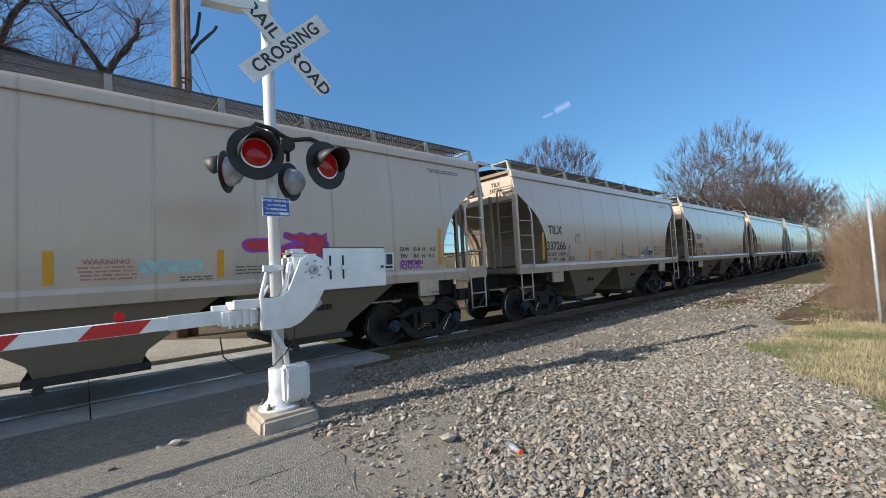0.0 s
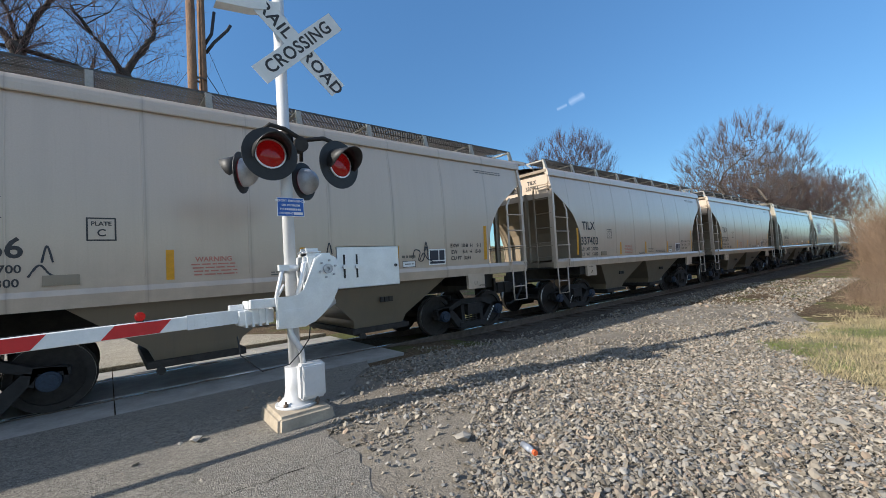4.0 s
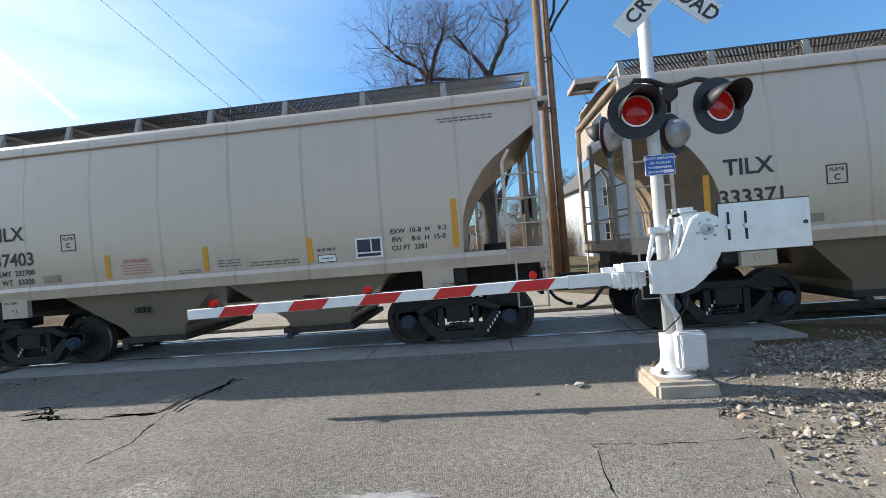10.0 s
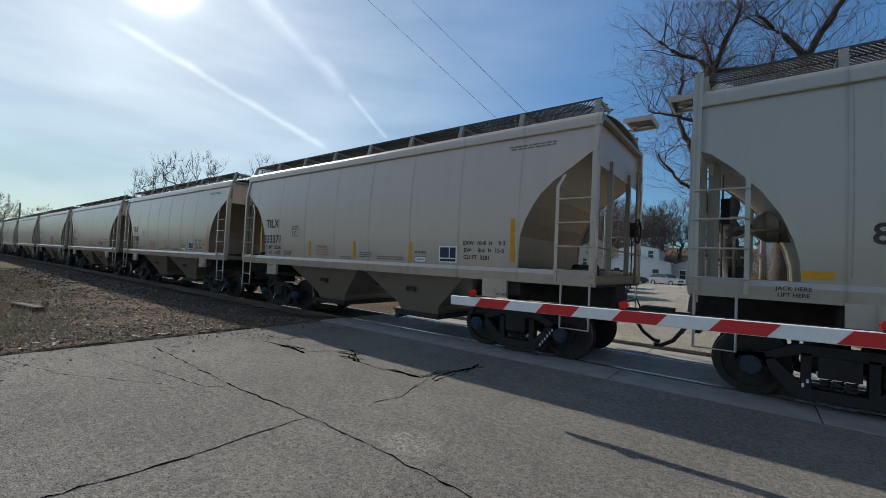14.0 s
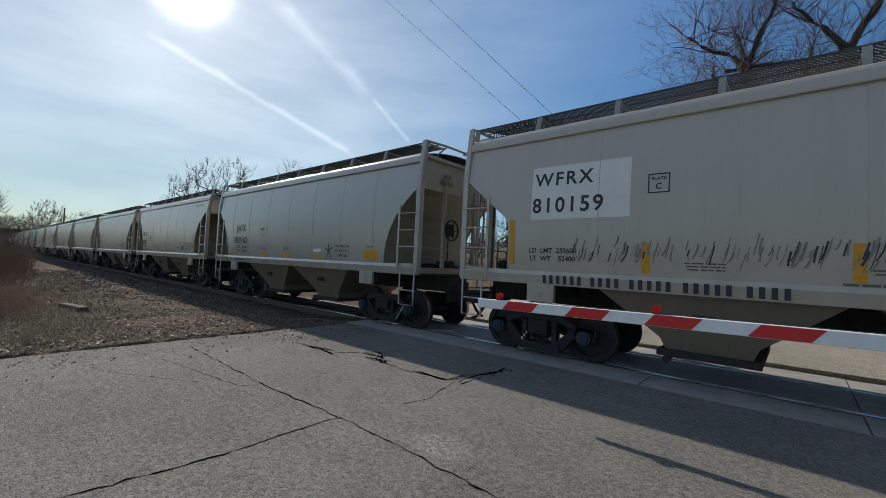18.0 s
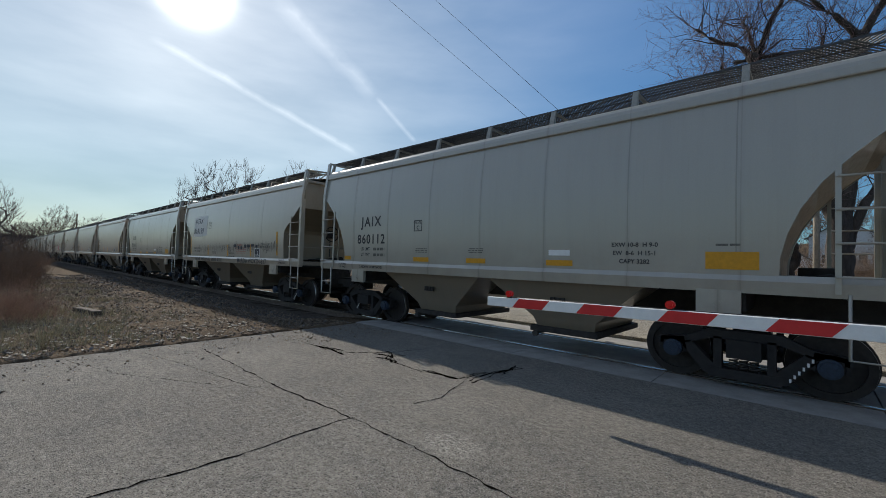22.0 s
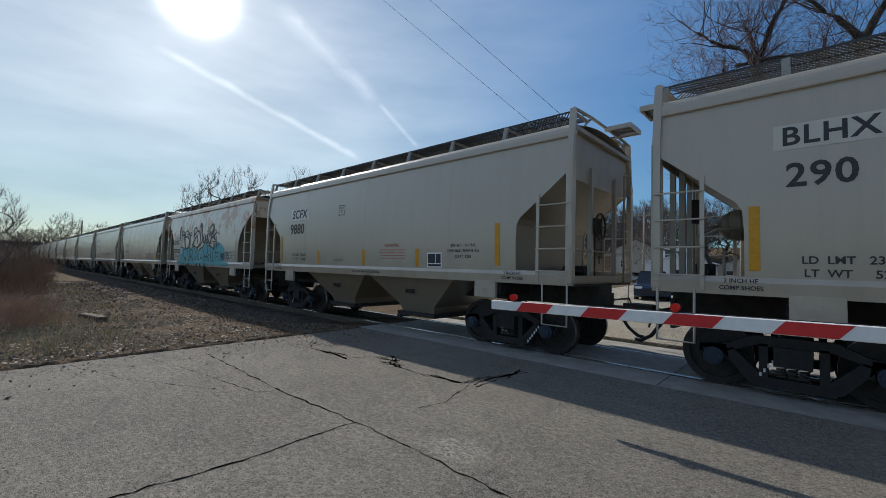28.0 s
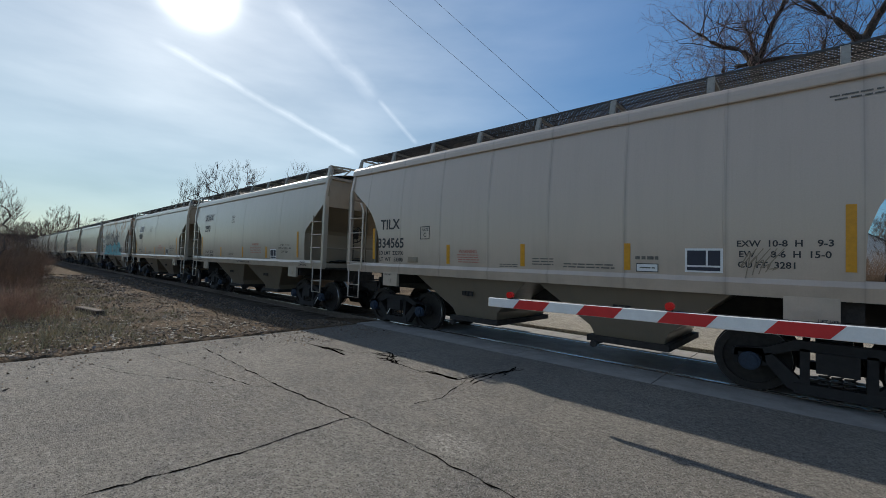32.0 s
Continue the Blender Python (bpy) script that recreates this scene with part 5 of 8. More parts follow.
    part("top_bracket", bm, M["white"], g, "white bracket arm near the top of the mast")
    bm = bmesh.new()
    disc(bm, (-0.02, 0, 5.3), 2, 0.05, 0.09, -0.05, 0.05, 20)
    disc(bm, (-0.02, 0, 5.44), 2, 0, 0.15, -0.03, 0.06, 20)
    part("bell", bm, M["silver"], g, "crossing bell")
    return g


signal()


def gate():
    """The lowered arm: a box beam with slanted red stripes and three red lamps on top."""
    g = thing("gate_arm", "lowered crossing gate arm with slanted red and white stripes", "gate arm", m=Matrix.Translation((0, -3.62, 0)) @ Matrix.Rotation(radians(-0.9), 4, "Y"))
    tip, root = -3.60, 1.50
    zc = 1.20
    bm = bmesh.new()
    slab(bm, [(tip, zc - 0.06), (root, zc - 0.065), (root, zc + 0.065), (tip, zc + 0.06)], 1, -0.03, 0.03)
    bevelled(bm, 0.006, 1)
    part("arm", bm, M["white"], g, "white fibreglass arm")
    for k in range(5):
        x = -3.20 + 0.873 * k
        bm = bmesh.new()
        slab(bm, [(x, zc - 0.058), (x + 0.43, zc - 0.058), (x + 0.53, zc + 0.058), (x + 0.10, zc + 0.058)], 1, -0.033, 0.033)
        part("red_stripe", bm, M["red"], g, "slanted red reflective stripe")
    bm = bmesh.new()
    bx(bm, 0.95, root + 0.03, -0.045, -0.03, zc - 0.07, zc + 0.07)
    bx(bm, 0.95, root + 0.03, 0.03, 0.045, zc - 0.07, zc + 0.07)
    for x in (1.02, 1.12, 1.36, 1.46):
        disc(bm, (x, -0.05, zc + 0.03), 1, 0, 0.013, -0.008, 0.008, 6)
        disc(bm, (x, -0.05, zc - 0.03), 1, 0, 0.013, -0.008, 0.008, 6)
    part("arm_sleeve", bm, M["silver"], g, "bolted aluminium sleeve")
    for x in (-3.26, -1.34, 0.58):
        bm = bmesh.new()
        disc(bm, (x, 0, zc + 0.115), 1, 0, 0.042, -0.035, 0.035, 20)
        disc(bm, (x, 0, zc + 0.115), 1, 0, 0.03, -0.05, 0.05, 20)
        lamp = part("gate_lamp", bm, M["lens_small"], g, "small round red lamp on the arm")
        bm = bmesh.new()
        bx(bm, x - 0.03, x + 0.03, -0.02, 0.02, zc + 0.055, zc + 0.085)
        part("lamp_foot", bm, M["black"], lamp)
    bm = bmesh.new()
    pipe(bm, [(tip + 0.4, 0.034, zc + 0.06)] + [(x, 0.034, zc + 0.064) for x in (-2.0, -0.5, 0.6)] + [(root, 0.034, zc + 0.05)], 0.008, 5)
    part("lamp_cable", bm, M["black"], g)
    return g


gate()

# ---- trees, brush, stones ----


def bark(name, a, b):
    m = Nodes(name, 0.95)
    n1 = m.noise(5, 6, 0.6, (1, 1, 0.25))
    n2 = m.noise(30, 4, 0.6, (1, 1, 0.3))
    c = m.mix(m.ramp(n1, 0.35, 0.65), a, b)
    c = m.mix(m.ramp(n2, 0.45, 0.7, 0, 0.6), c, tuple(v * 0.5 for v in a))
    m.bump(n2, 0.8, 0.03)
    return m.done(c)


M["bark"] = bark("bark_grey", (0.075, 0.058, 0.047), (0.15, 0.122, 0.097))
M["twig"] = simple("twig_brown", (0.10, 0.068, 0.053), 0.9, 0, 0.3, 2)
M["twig_red"] = simple("twig_purplish", (0.085, 0.056, 0.054), 0.9, 0, 0.3, 2)
M["twig_old"] = simple("twig_dark", (0.115, 0.075, 0.075), 0.9, 0, 0.3, 2)
M["twig_tan"] = simple("dry_stem_tan", (0.20, 0.135, 0.088), 0.9, 0, 0.35, 2)
M["brush_red"] = simple("dry_stem_reddish", (0.31, 0.195, 0.135), 0.9, 0, 0.35, 2)
M["dry_grass"] = simple("dry_grass", (0.31, 0.255, 0.145), 0.9, 0, 0.35, 3)
M["green_grass"] = simple("green_grass", (0.135, 0.155, 0.05), 0.9, 0, 0.35, 3)
M["leaf_dark"] = simple("evergreen_needles", (0.045, 0.06, 0.025), 0.9, 0, 0.4, 3)


class Wood:
    """Collects tapered branches into lists of vertices and faces."""

    def __init__(self, seed):
        self.v, self.f = [], []
        self.rng = random.Random(seed)

    def limb(self, pts, rads, n):
        base = len(self.v)
        for i, p in enumerate(pts):
            d = (pts[min(i + 1, len(pts) - 1)] - pts[max(i - 1, 0)])
            s = d.orthogonal()
            s.normalize()
            t = d.cross(s)
            t.normalize()
            for k in range(n):
                a = 6.28318 * k / n
                self.v.append(tuple(p + (s * math.cos(a) + t * math.sin(a)) * rads[i]))
        for i in range(len(pts) - 1):
            for k in range(n):
                j = (k + 1) % n
                self.f.append((base + i * n + k, base + i * n + j, base + (i + 1) * n + j, base + (i + 1) * n + k))

    def mesh(self, name, mat):
        me = bpy.data.meshes.new(name)
        me.from_pydata(self.v, [], self.f)
        me.materials.append(mat)
        for p in me.polygons:
            p.use_smooth = True
        return me


def grow(trunk, twigs, p, d, length, r, level, top, rng, up=0.12, kids=(3, 5), wild=0.35, thin=0.0045):
    """One branch and all that it carries; the last levels go to the twigs."""
    segs = 5 if level < 2 else (4 if level < 4 else 3)
    pts, rads = [p.copy()], [r]
    end_r = r * (0.62 if level < 2 else 0.4)
    for i in range(segs):
        d = (d + Vector((rng.gauss(0, wild), rng.gauss(0, wild), rng.gauss(0, wild))) * 0.45 + Vector((0, 0, up))).normalized()
        p = p + d * (length / segs)
        pts.append(p.copy())
        rads.append(r + (end_r - r) * (i + 1) / segs)
    wood = trunk if r > 0.022 else twigs
    wood.limb(pts, rads, 9 if r > 0.12 else (6 if r > 0.04 else (4 if r > 0.015 else 3)))
    if level >= top:
        return
    n = rng.randint(*kids)
    for k in range(n):
        t = rng.uniform(0.35, 1.0) if k else 1.0
        i = min(int(t * segs), segs)
        q = pts[i]
        axis = Vector((rng.gauss(0, 1), rng.gauss(0, 1), rng.gauss(0, 0.6))).normalized()
        nd = (d + axis * rng.uniform(0.5, 1.05)).normalized()
        grow(trunk, twigs, q, nd, length * rng.uniform(0.55, 0.82), max(rads[i] * rng.uniform(0.55, 0.8), thin), level + 1, top, rng, up, kids, wild, thin)


TREES = {}


def tree(key, x, y, scale=1.0, turn=0.0, label="", group="bare trees", z=None, **kw):
    if key not in TREES:
        TREES[key] = dome_meshes(**kw)
    t = thing("tree", label or "leafless grey-barked tree with fine brown twigs", "tree", group,
              m=Matrix.LocRotScale((x, y, ground_height(x, y) if z is None else z), Euler((0, 0, radians(turn))), (scale,) * 3))
    part("trunk", TREES[key][0], None, t, "furrowed grey trunk and limbs")
    part("crown", TREES[key][1], None, t, "fine bare twigs")
    return t


def limbed_meshes(seed, limbs, shoots, twig_mat="twig_old"):
    """An old cut-back tree: heavy crooked limbs, given as lines of (x, z), with long thin shoots on them."""
    a, b = Wood(seed), Wood(seed)
    rng = random.Random(seed)
    for pts, r0, r1, lean in limbs:
        n = len(pts)
        line = []
        for i in range(n - 1):
            p0, p1, p2, p3 = pts[max(i - 1, 0)], pts[i], pts[i + 1], pts[min(i + 2, n - 1)]
            for k in range(4):
                t = k / 4
                line.append([p1[c] + 0.5 * t * (p2[c] - p0[c] + t * (2 * p0[c] - 5 * p1[c] + 4 * p2[c] - p3[c] + t * (3 * (p1[c] - p2[c]) + p3[c] - p0[c]))) for c in (0, 1)])
        line.append(list(pts[-1]))
        m = len(line) - 1
        way, rads = [], []
        for i, (x, z) in enumerate(line):
            t = i / m
            way.append(Vector((x + rng.gauss(0, 0.03), lean * t + rng.gauss(0, 0.05), z)))
            rads.append((r0 + (r1 - r0) * t) * rng.uniform(0.93, 1.08))
        a.limb(way, rads, 11)
        if r1 > 0.03:
            d = (way[-1] - way[-2]).normalized()
            a.limb([way[-1] - d * 0.1, way[-1] + d * 0.05, way[-1] + d * (0.1 + r1)], [r1 * 1.15, r1 * 1.35, r1 * 0.4], 9)
        for i in range(1, m + 1):
            p = way[i]
            if p.z < 3.6:
                continue
            d = (way[i] - way[i - 1]).normalized()
            more = shoots * (0.35 + 0.9 * min(1.0, (p.z - 3.6) / 5.0)) * (2.2 if i >= m - 1 else 1.0)
            for k in range(int(more) + (rng.random() < more % 1)):
                ang = rng.uniform(0, 6.283)
                nd = (d * rng.uniform(0.0, 0.6) + Vector((math.cos(ang) * 0.75, math.sin(ang) * 0.6, rng.uniform(-0.25, 1.2)))).normalized()
                grow(a, b, p + d * rng.uniform(-0.15, 0.15), nd, rng.uniform(1.0, 2.3), rng.uniform(0.013, 0.026), 3, 6, rng, 0.06, (2, 3), 0.42, 0.0055)
    return a.mesh("trunk", M["bark_dark"]), b.mesh("crown", M[twig_mat])


M["bark_dark"] = bark("bark_dark_grey", (0.040, 0.031, 0.026), (0.085, 0.07, 0.058))
# the two old trees beyond the track: lines of (x, z) from the foot, first and last radius, lean in depth
FORKED = [([(0.06, -0.3), (0.03, 0.2), (-0.05, 1.7), (-0.22, 3.4)], 0.46, 0.36, 0.0),
          ([(0.05, 1.2), (0.36, 2.0), (0.30, 2.5)], 0.22, 0.16, -0.25),
          ([(-0.2, 3.2), (-0.8, 3.95), (-1.15, 4.85), (-1.45, 6.1), (-1.75, 7.35), (-2.15, 8.3), (-2.45, 9.7), (-2.3, 11.1)], 0.25, 0.06, 0.6),
          ([(-1.2, 4.9), (-1.75, 5.5), (-2.35, 6.0), (-3.1, 7.1)], 0.11, 0.035, -0.7),
          ([(-0.2, 3.2), (-0.05, 4.6), (0.2, 5.5), (0.45, 7.1), (0.65, 8.2), (0.95, 10.0), (1.25, 11.5)], 0.25, 0.06, 0.9)]
SPREADING = [([(0.0, -0.4), (0.0, 0.2), (0.0, 1.8), (0.04, 3.2), (0.22, 5.0), (0.44, 7.5), (0.54, 10.1)], 0.50, 0.22, 0.3),
             ([(0.02, 3.0), (-0.42, 4.4), (-1.14, 5.7), (-1.78, 6.9), (-2.26, 8.2), (-2.48, 9.2), (-2.56, 10.0)], 0.30, 0.17, -0.7),
             ([(-2.5, 9.7), (-3.0, 10.8), (-3.9, 11.35), (-4.6, 12.0)], 0.13, 0.05, -0.4),
             ([(-2.5, 9.8), (-2.3, 11.1), (-1.75, 12.3), (-1.6, 12.9)], 0.13, 0.06, 0.2),
             ([(-2.5, 9.9), (-2.75, 11.3), (-3.0, 12.3)], 0.10, 0.03, 0.5),
             ([(-1.78, 7.0), (-2.6, 7.65), (-3.25, 8.1), (-3.95, 8.45), (-5.0, 8.8)], 0.12, 0.03, -0.5),
             ([(0.35, 8.7), (-0.5, 9.7), (-1.5, 10.0), (-3.1, 10.1)], 0.14, 0.06, -0.5),
             ([(0.54, 10.0), (0.1, 10.7), (-0.45, 11.4), (-1.0, 12.1)], 0.14, 0.05, -0.5),
             ([(0.54, 10.0), (1.0, 11.0), (1.6, 12.1), (1.7, 12.9)], 0.15, 0.06, 0.3),
             ([(0.1, 2.0), (0.6, 3.7), (1.1, 4.7), (1.7, 6.5), (2.1, 8.6)], 0.18, 0.05, 0.9)]


def old_tree(seed, limbs, shoots, x, y, label):
    z = ground_height(x, y)
    t = thing("tree", label, "tree", "bare trees", m=Matrix.Translation((x, y, z)))
    trunk, crown = limbed_meshes(seed, limbs, shoots)
    part("trunk", trunk, None, t, "furrowed dark grey trunk and pruned limbs")
    part("crown", crown, None, t, "thin upright bare shoots")


old_tree(11, FORKED, 1.2, -1.15, 14.2, "old leafless tree with a forked furrowed trunk and a burl")
old_tree(23, SPREADING, 1.55, 0.52, 13.0, "old leafless tree with heavy spreading limbs pruned to knobs")


def dome_meshes(seed, height, r, width, low, n, twig_mat, tips=3, thin=0.010):
    """A tree whose limbs reach evenly for a rounded crown: each twig end joins the nearest wood already grown."""
    rng = random.Random(seed)
    fork = Vector((0, 0, height * low * 0.75))
    nodes, up_to = [Vector((0, 0, -0.3)), Vector((0.03, 0, fork.z * 0.5)), fork], [-1, 0, 1]
    ends = []
    mid, tall = height * (1 + low) / 2, height * (1 - low) / 2
    while len(ends) < n:
        p = Vector((rng.uniform(-1, 1), rng.uniform(-1, 1), rng.uniform(-1, 1)))
        if 0.15 < p.length < 1.0:
            k = 1 + 0.13 * noise.noise(p.normalized() * 2.3 + Vector((seed, 0, 0)))
            ends.append(Vector((p.x * width / 2 * k, p.y * width / 2 * k, mid + p.z * tall * k)))
    ends.sort(key=lambda p: (p - fork).length)
    pts = np.zeros((3 * n + 8, 3))
    for i, p in enumerate(nodes):
        pts[i] = p
    for q in ends:
        m = len(nodes)
        d = pts[:m] - np.array(q)
        cost = np.sqrt((d ** 2).sum(1)) + 0.30 * np.maximum(d[:, 2], 0) + 0.25 * np.hypot(d[:, 0], d[:, 1])
        cost[:2] += 9
        j = int(cost.argmin())
        a = nodes[j]
        for k in (0.5, 1.0):
            p = a.lerp(q, k) + Vector((rng.gauss(0, 0.03), rng.gauss(0, 0.03), 0.06 * (q - a).length if k < 1 else 0.0))
            up_to.append(j if k == 0.5 else len(nodes) - 1)
            nodes.append(p)
            pts[len(nodes) - 1] = p
    load = [0] * len(nodes)
    for i in range(len(nodes) - 1, 0, -1):
        load[i] = max(load[i], 1)
        load[up_to[i]] += load[i]
    a, b = Wood(seed), Wood(seed)
    top = load[1] or 1
    for i in range(1, len(nodes)):
        rad = max(thin, r * (load[i] / top) ** 0.62)
        base = max(rad, thin, min(r * (load[up_to[i]] / top) ** 0.62, rad * 1.5))
        (a if rad > 0.03 else b).limb([nodes[up_to[i]], nodes[i]], [base, rad], 7 if rad > 0.08 else (5 if rad > 0.03 else 3))
        if load[i] <= 2:
            for k in range(tips):
                d = ((nodes[i] - fork).normalized() + Vector((rng.gauss(0, 0.38), rng.gauss(0, 0.38), rng.gauss(0.2, 0.3)))).normalized()
                s = rng.uniform(0.4, 1.0) * height / 11
                e = nodes[i] + d * s + Vector((rng.gauss(0, 0.06), rng.gauss(0, 0.06), 0.05))
                b.limb([nodes[i], nodes[i] + d * s * 0.5, e], [thin, thin * 0.75, thin * 0.4], 3)
    return a.mesh("trunk", M["bark"]), b.mesh("crown", M[twig_mat])


# woods along the track to +x
FAR = [("dome", 32.5, 12.1, 1.06, 0), ("dome", 37, 16, 0.75, 120), ("open", 56, 5.2, 1.27, 30), ("open", 72, 10, 1.3, 150), ("dome", 66, 9, 1.0, 60), ("sapling", 46, 12, 1.1, 0), ("sapling", 49, 9, 1.0, 60), ("sapling", 42, 11, 0.9, 140),
       ("open", 84, 8, 1.3, 200), ("dome", 79, 6.5, 1.1, 10), ("dome", 92, 6.5, 1.2, 300), ("dome", 102, 5.0, 1.2, 0), ("open", 114, 5, 1.3, 90), ("dome", 132, 5, 1.4, 40), ("dome", 73, 6.2, 0.8, 140), ("sapling", 60, 6.2, 0.9, 20), ("sapling", 64, 6.4, 1.0, 220)]
KINDS = {"dome": dict(seed=5, height=11.5, r=0.24, width=7.6, low=0.28, n=900, twig_mat="twig_red", tips=5, thin=0.0085),
         "open": dict(seed=8, height=13.0, r=0.30, width=10.5, low=0.18, n=820, twig_mat="twig", tips=4, thin=0.010),
         "sapling": dict(seed=31, height=9.0, r=0.11, width=4.2, low=0.2, n=110, twig_mat="twig_red", tips=3, thin=0.011),
         "wood_a": dict(seed=15, height=10.5, r=0.20, width=8.0, low=0.2, n=320, twig_mat="twig_red", tips=3, thin=0.014),
         "wood_b": dict(seed=18, height=11, r=0.22, width=7.0, low=0.2, n=300, twig_mat="twig", tips=3, thin=0.014),
         "wood_c": dict(seed=21, height=9, r=0.18, width=6.0, low=0.15, n=260, twig_mat="twig", tips=3, thin=0.014)}
for key, x, y, s, a in FAR:
    tree(key, x, y, s, a, "slim leafless tree with sparse twigs" if key == "sapling" else "leafless tree with a broad rounded crown of fine twigs", "trees along the track", **KINDS[key])
# trees behind the train to -x
for key, x, y, s, a in [("sapling", -47, 7.4, 1.30, 10), ("sapling", -46, 9.6, 1.36, 160), ("sapling", -49, 6.2, 1.15, 60), ("sapling", -36, 10.8, 1.2, 200), ("sapling", -37, 12.4, 1.15, 320), ("wood_c", -110, 14, 1.1, 0), ("wood_a", -150, 12, 1.1, 0), ("wood_c", -165, 2, 1.0, 40), ("wood_b", -180, -6, 1.0, 0), ("wood_c", -150, -9, 0.8, 90), ("wood_b", -170, 7, 1.1, 60), ("wood_b", -140, -3, 0.7, 10), ("wood_c", -130, -6, 0.7, 130),
                        ("wood_a", -158, -2, 0.85, 70), ("wood_a", -168, -3, 0.95, 170), ("wood_a", -176, 1, 1.0, 250), ("wood_a", -146, -6, 0.75, 310), ("wood_b", -186, 4, 1.15, 120), ("wood_a", -135, -10, 0.8, 220), ("wood_b", -120, -12, 0.75, 20), ("wood_a", -112, -15, 0.8, 100),
                        ("sapling", -26, -10.6, 0.62, 50), ("sapling", -21, -8.7, 0.5, 90), ("sapling", -29, -8.3, 0.55, 310), ("sapling", -24, -11.8, 0.7, 150), ("sapling", -30, -10.8, 0.75, 250), ("wood_b", -200, 8, 1.6, 30), ("wood_b", -150, -16, 1.3, 200), ("wood_a", -120, -18, 1.4, 20)]:
    tree(key, x, y, s, a, "thin leafless tree with sparse twigs", "trees along the track", **KINDS[key])
# wooded hillside beyond the road
for i in range(66):
    r2 = random.Random(900 + i)
    x = -78 + i * 2.2 + r2.uniform(-2, 2)
    y = r2.uniform(71, 108)
    tree("wood_" + "abc"[i % 3], x, y, r2.uniform(0.8, 1.35), r2.uniform(0, 360), "bare tree on the far hillside", "trees on the far hillside", **KINDS["wood_" + "abc"[i % 3]])
for i in range(26):
    r2 = random.Random(1300 + i)
    tree("wood_" + "abc"[i % 3], -50 + i * 1.5 + r2.uniform(-1, 1), r2.uniform(86, 108), r2.uniform(0.95, 1.4), r2.uniform(0, 360), "bare tree on the far hillside", "trees on the far hillside", **KINDS["wood_" + "abc"[i % 3]])

# an evergreen among the far trees
bm = bmesh.new()
rng = random.Random(3)
for k in range(420):
    z = rng.uniform(0.5, 7.0)
    rad = (7.4 - z) * 0.36 * rng.uniform(0.3, 1.0)
    a = rng.uniform(0, 6.283)
    c = Vector((rad * math.cos(a), rad * math.sin(a), z))
    o = Vector((math.cos(a), math.sin(a), -0.25)) * rng.uniform(0.35, 0.7)
    s = Vector((-math.sin(a), math.cos(a), 0)) * rng.uniform(0.12, 0.25)
    bm.faces.new([bm.verts.new(c - s), bm.verts.new(c + o), bm.verts.new(c + s), bm.verts.new(c + Vector((0, 0, 0.16)))])
ev = thing("evergreen_tree", "dark green conifer among the bare trees", "tree", m=pose(46, 7.2, 0))
part("crown", bm, M["leaf_dark"], ev, "dark green needles")
bm = bmesh.new()
rod(bm, (0, 0, -0.4), (0, 0, 6.9), 0.16, 8, 0.03)
part("trunk", bm, M["bark"], ev)


def brush_mesh(seed, stems, height, spread, mat, r=0.008, arch=0.25):
    w = Wood(seed)
    rng = random.Random(seed)
    for k in range(stems):
        a = rng.uniform(0, 6.283)
        q = spread * math.sqrt(rng.random())
        p = Vector((q * math.cos(a), q * math.sin(a), -0.05))
        h = height * rng.uniform(0.35, 1.0)
        d = Vector((rng.gauss(0, arch), rng.gauss(0, arch), 1)).normalized()
        pts, rads = [p], [r * rng.uniform(0.7, 1.4)]
        for i in range(4):
            d = (d + Vector((rng.gauss(0, 0.16), rng.gauss(0, 0.16), rng.gauss(0, 0.08)))).normalized()
            p = p + d * h / 4
            pts.append(p)
            rads.append(rads[0] * (1 - 0.2 * (i + 1)))
        w.limb(pts, rads, 3)
        for j in range(rng.randint(3, 7)):
            i = rng.randint(1, 3)
            sd = (d + Vector((rng.gauss(0, 0.7), rng.gauss(0, 0.7), rng.gauss(0, 0.3)))).normalized()
            l = h * rng.uniform(0.15, 0.4)
            w.limb([pts[i], pts[i] + sd * l * 0.5, pts[i] + sd * l + Vector((0, 0, 0.05 * l))], [rads[i] * 0.7, rads[i] * 0.5, rads[i] * 0.25], 3)
    return w.mesh("brush", M[mat])


BRUSH = {"tall": brush_mesh(41, 250, 4.6, 2.0, "twig_tan", 0.010, 0.24), "low": brush_mesh(42, 260, 1.5, 1.3, "twig_tan", 0.006, 0.35), "red": brush_mesh(43, 300, 2.2, 1.6, "brush_red", 0.008, 0.3)}


def brush(key, x, y, s, a, label):
    thing("shrub", label, "shrub", "dry brush by the track", m=Matrix.LocRotScale((x, y, ground_height(x, y)), Euler((0, 0, radians(a))), (s, s, s)), mesh=BRUSH[key])


for i in range(22):
    r2 = random.Random(70 + i)
    x = 17.5 + i * 1.9
    y = -8.9 - r2.uniform(0, 2.2) + max(0, (x - 20)) * 0.105
    brush("tall", x, y, r2.uniform(1.0, 1.45) * (0.62 if i < 5 else 0.88), r2.uniform(0, 360), "tall dry tan brush of thin stems")
for i in range(16):
    r2 = random.Random(170 + i)
    brush("tall", 20 + i * 2.4, -11.5 - r2.uniform(0, 5), r2.uniform(1.0, 1.5), r2.uniform(0, 360), "tall dry tan brush of thin stems")
for i in range(26):
    r2 = random.Random(270 + i)
    x = 12.2 + i * 1.25
    brush("low", x, -7.0 - r2.uniform(0, 2.4) + max(0, x - 18) * 0.07, r2.uniform(0.4, 0.85), r2.uniform(0, 360), "low tangle of dry weed stems")
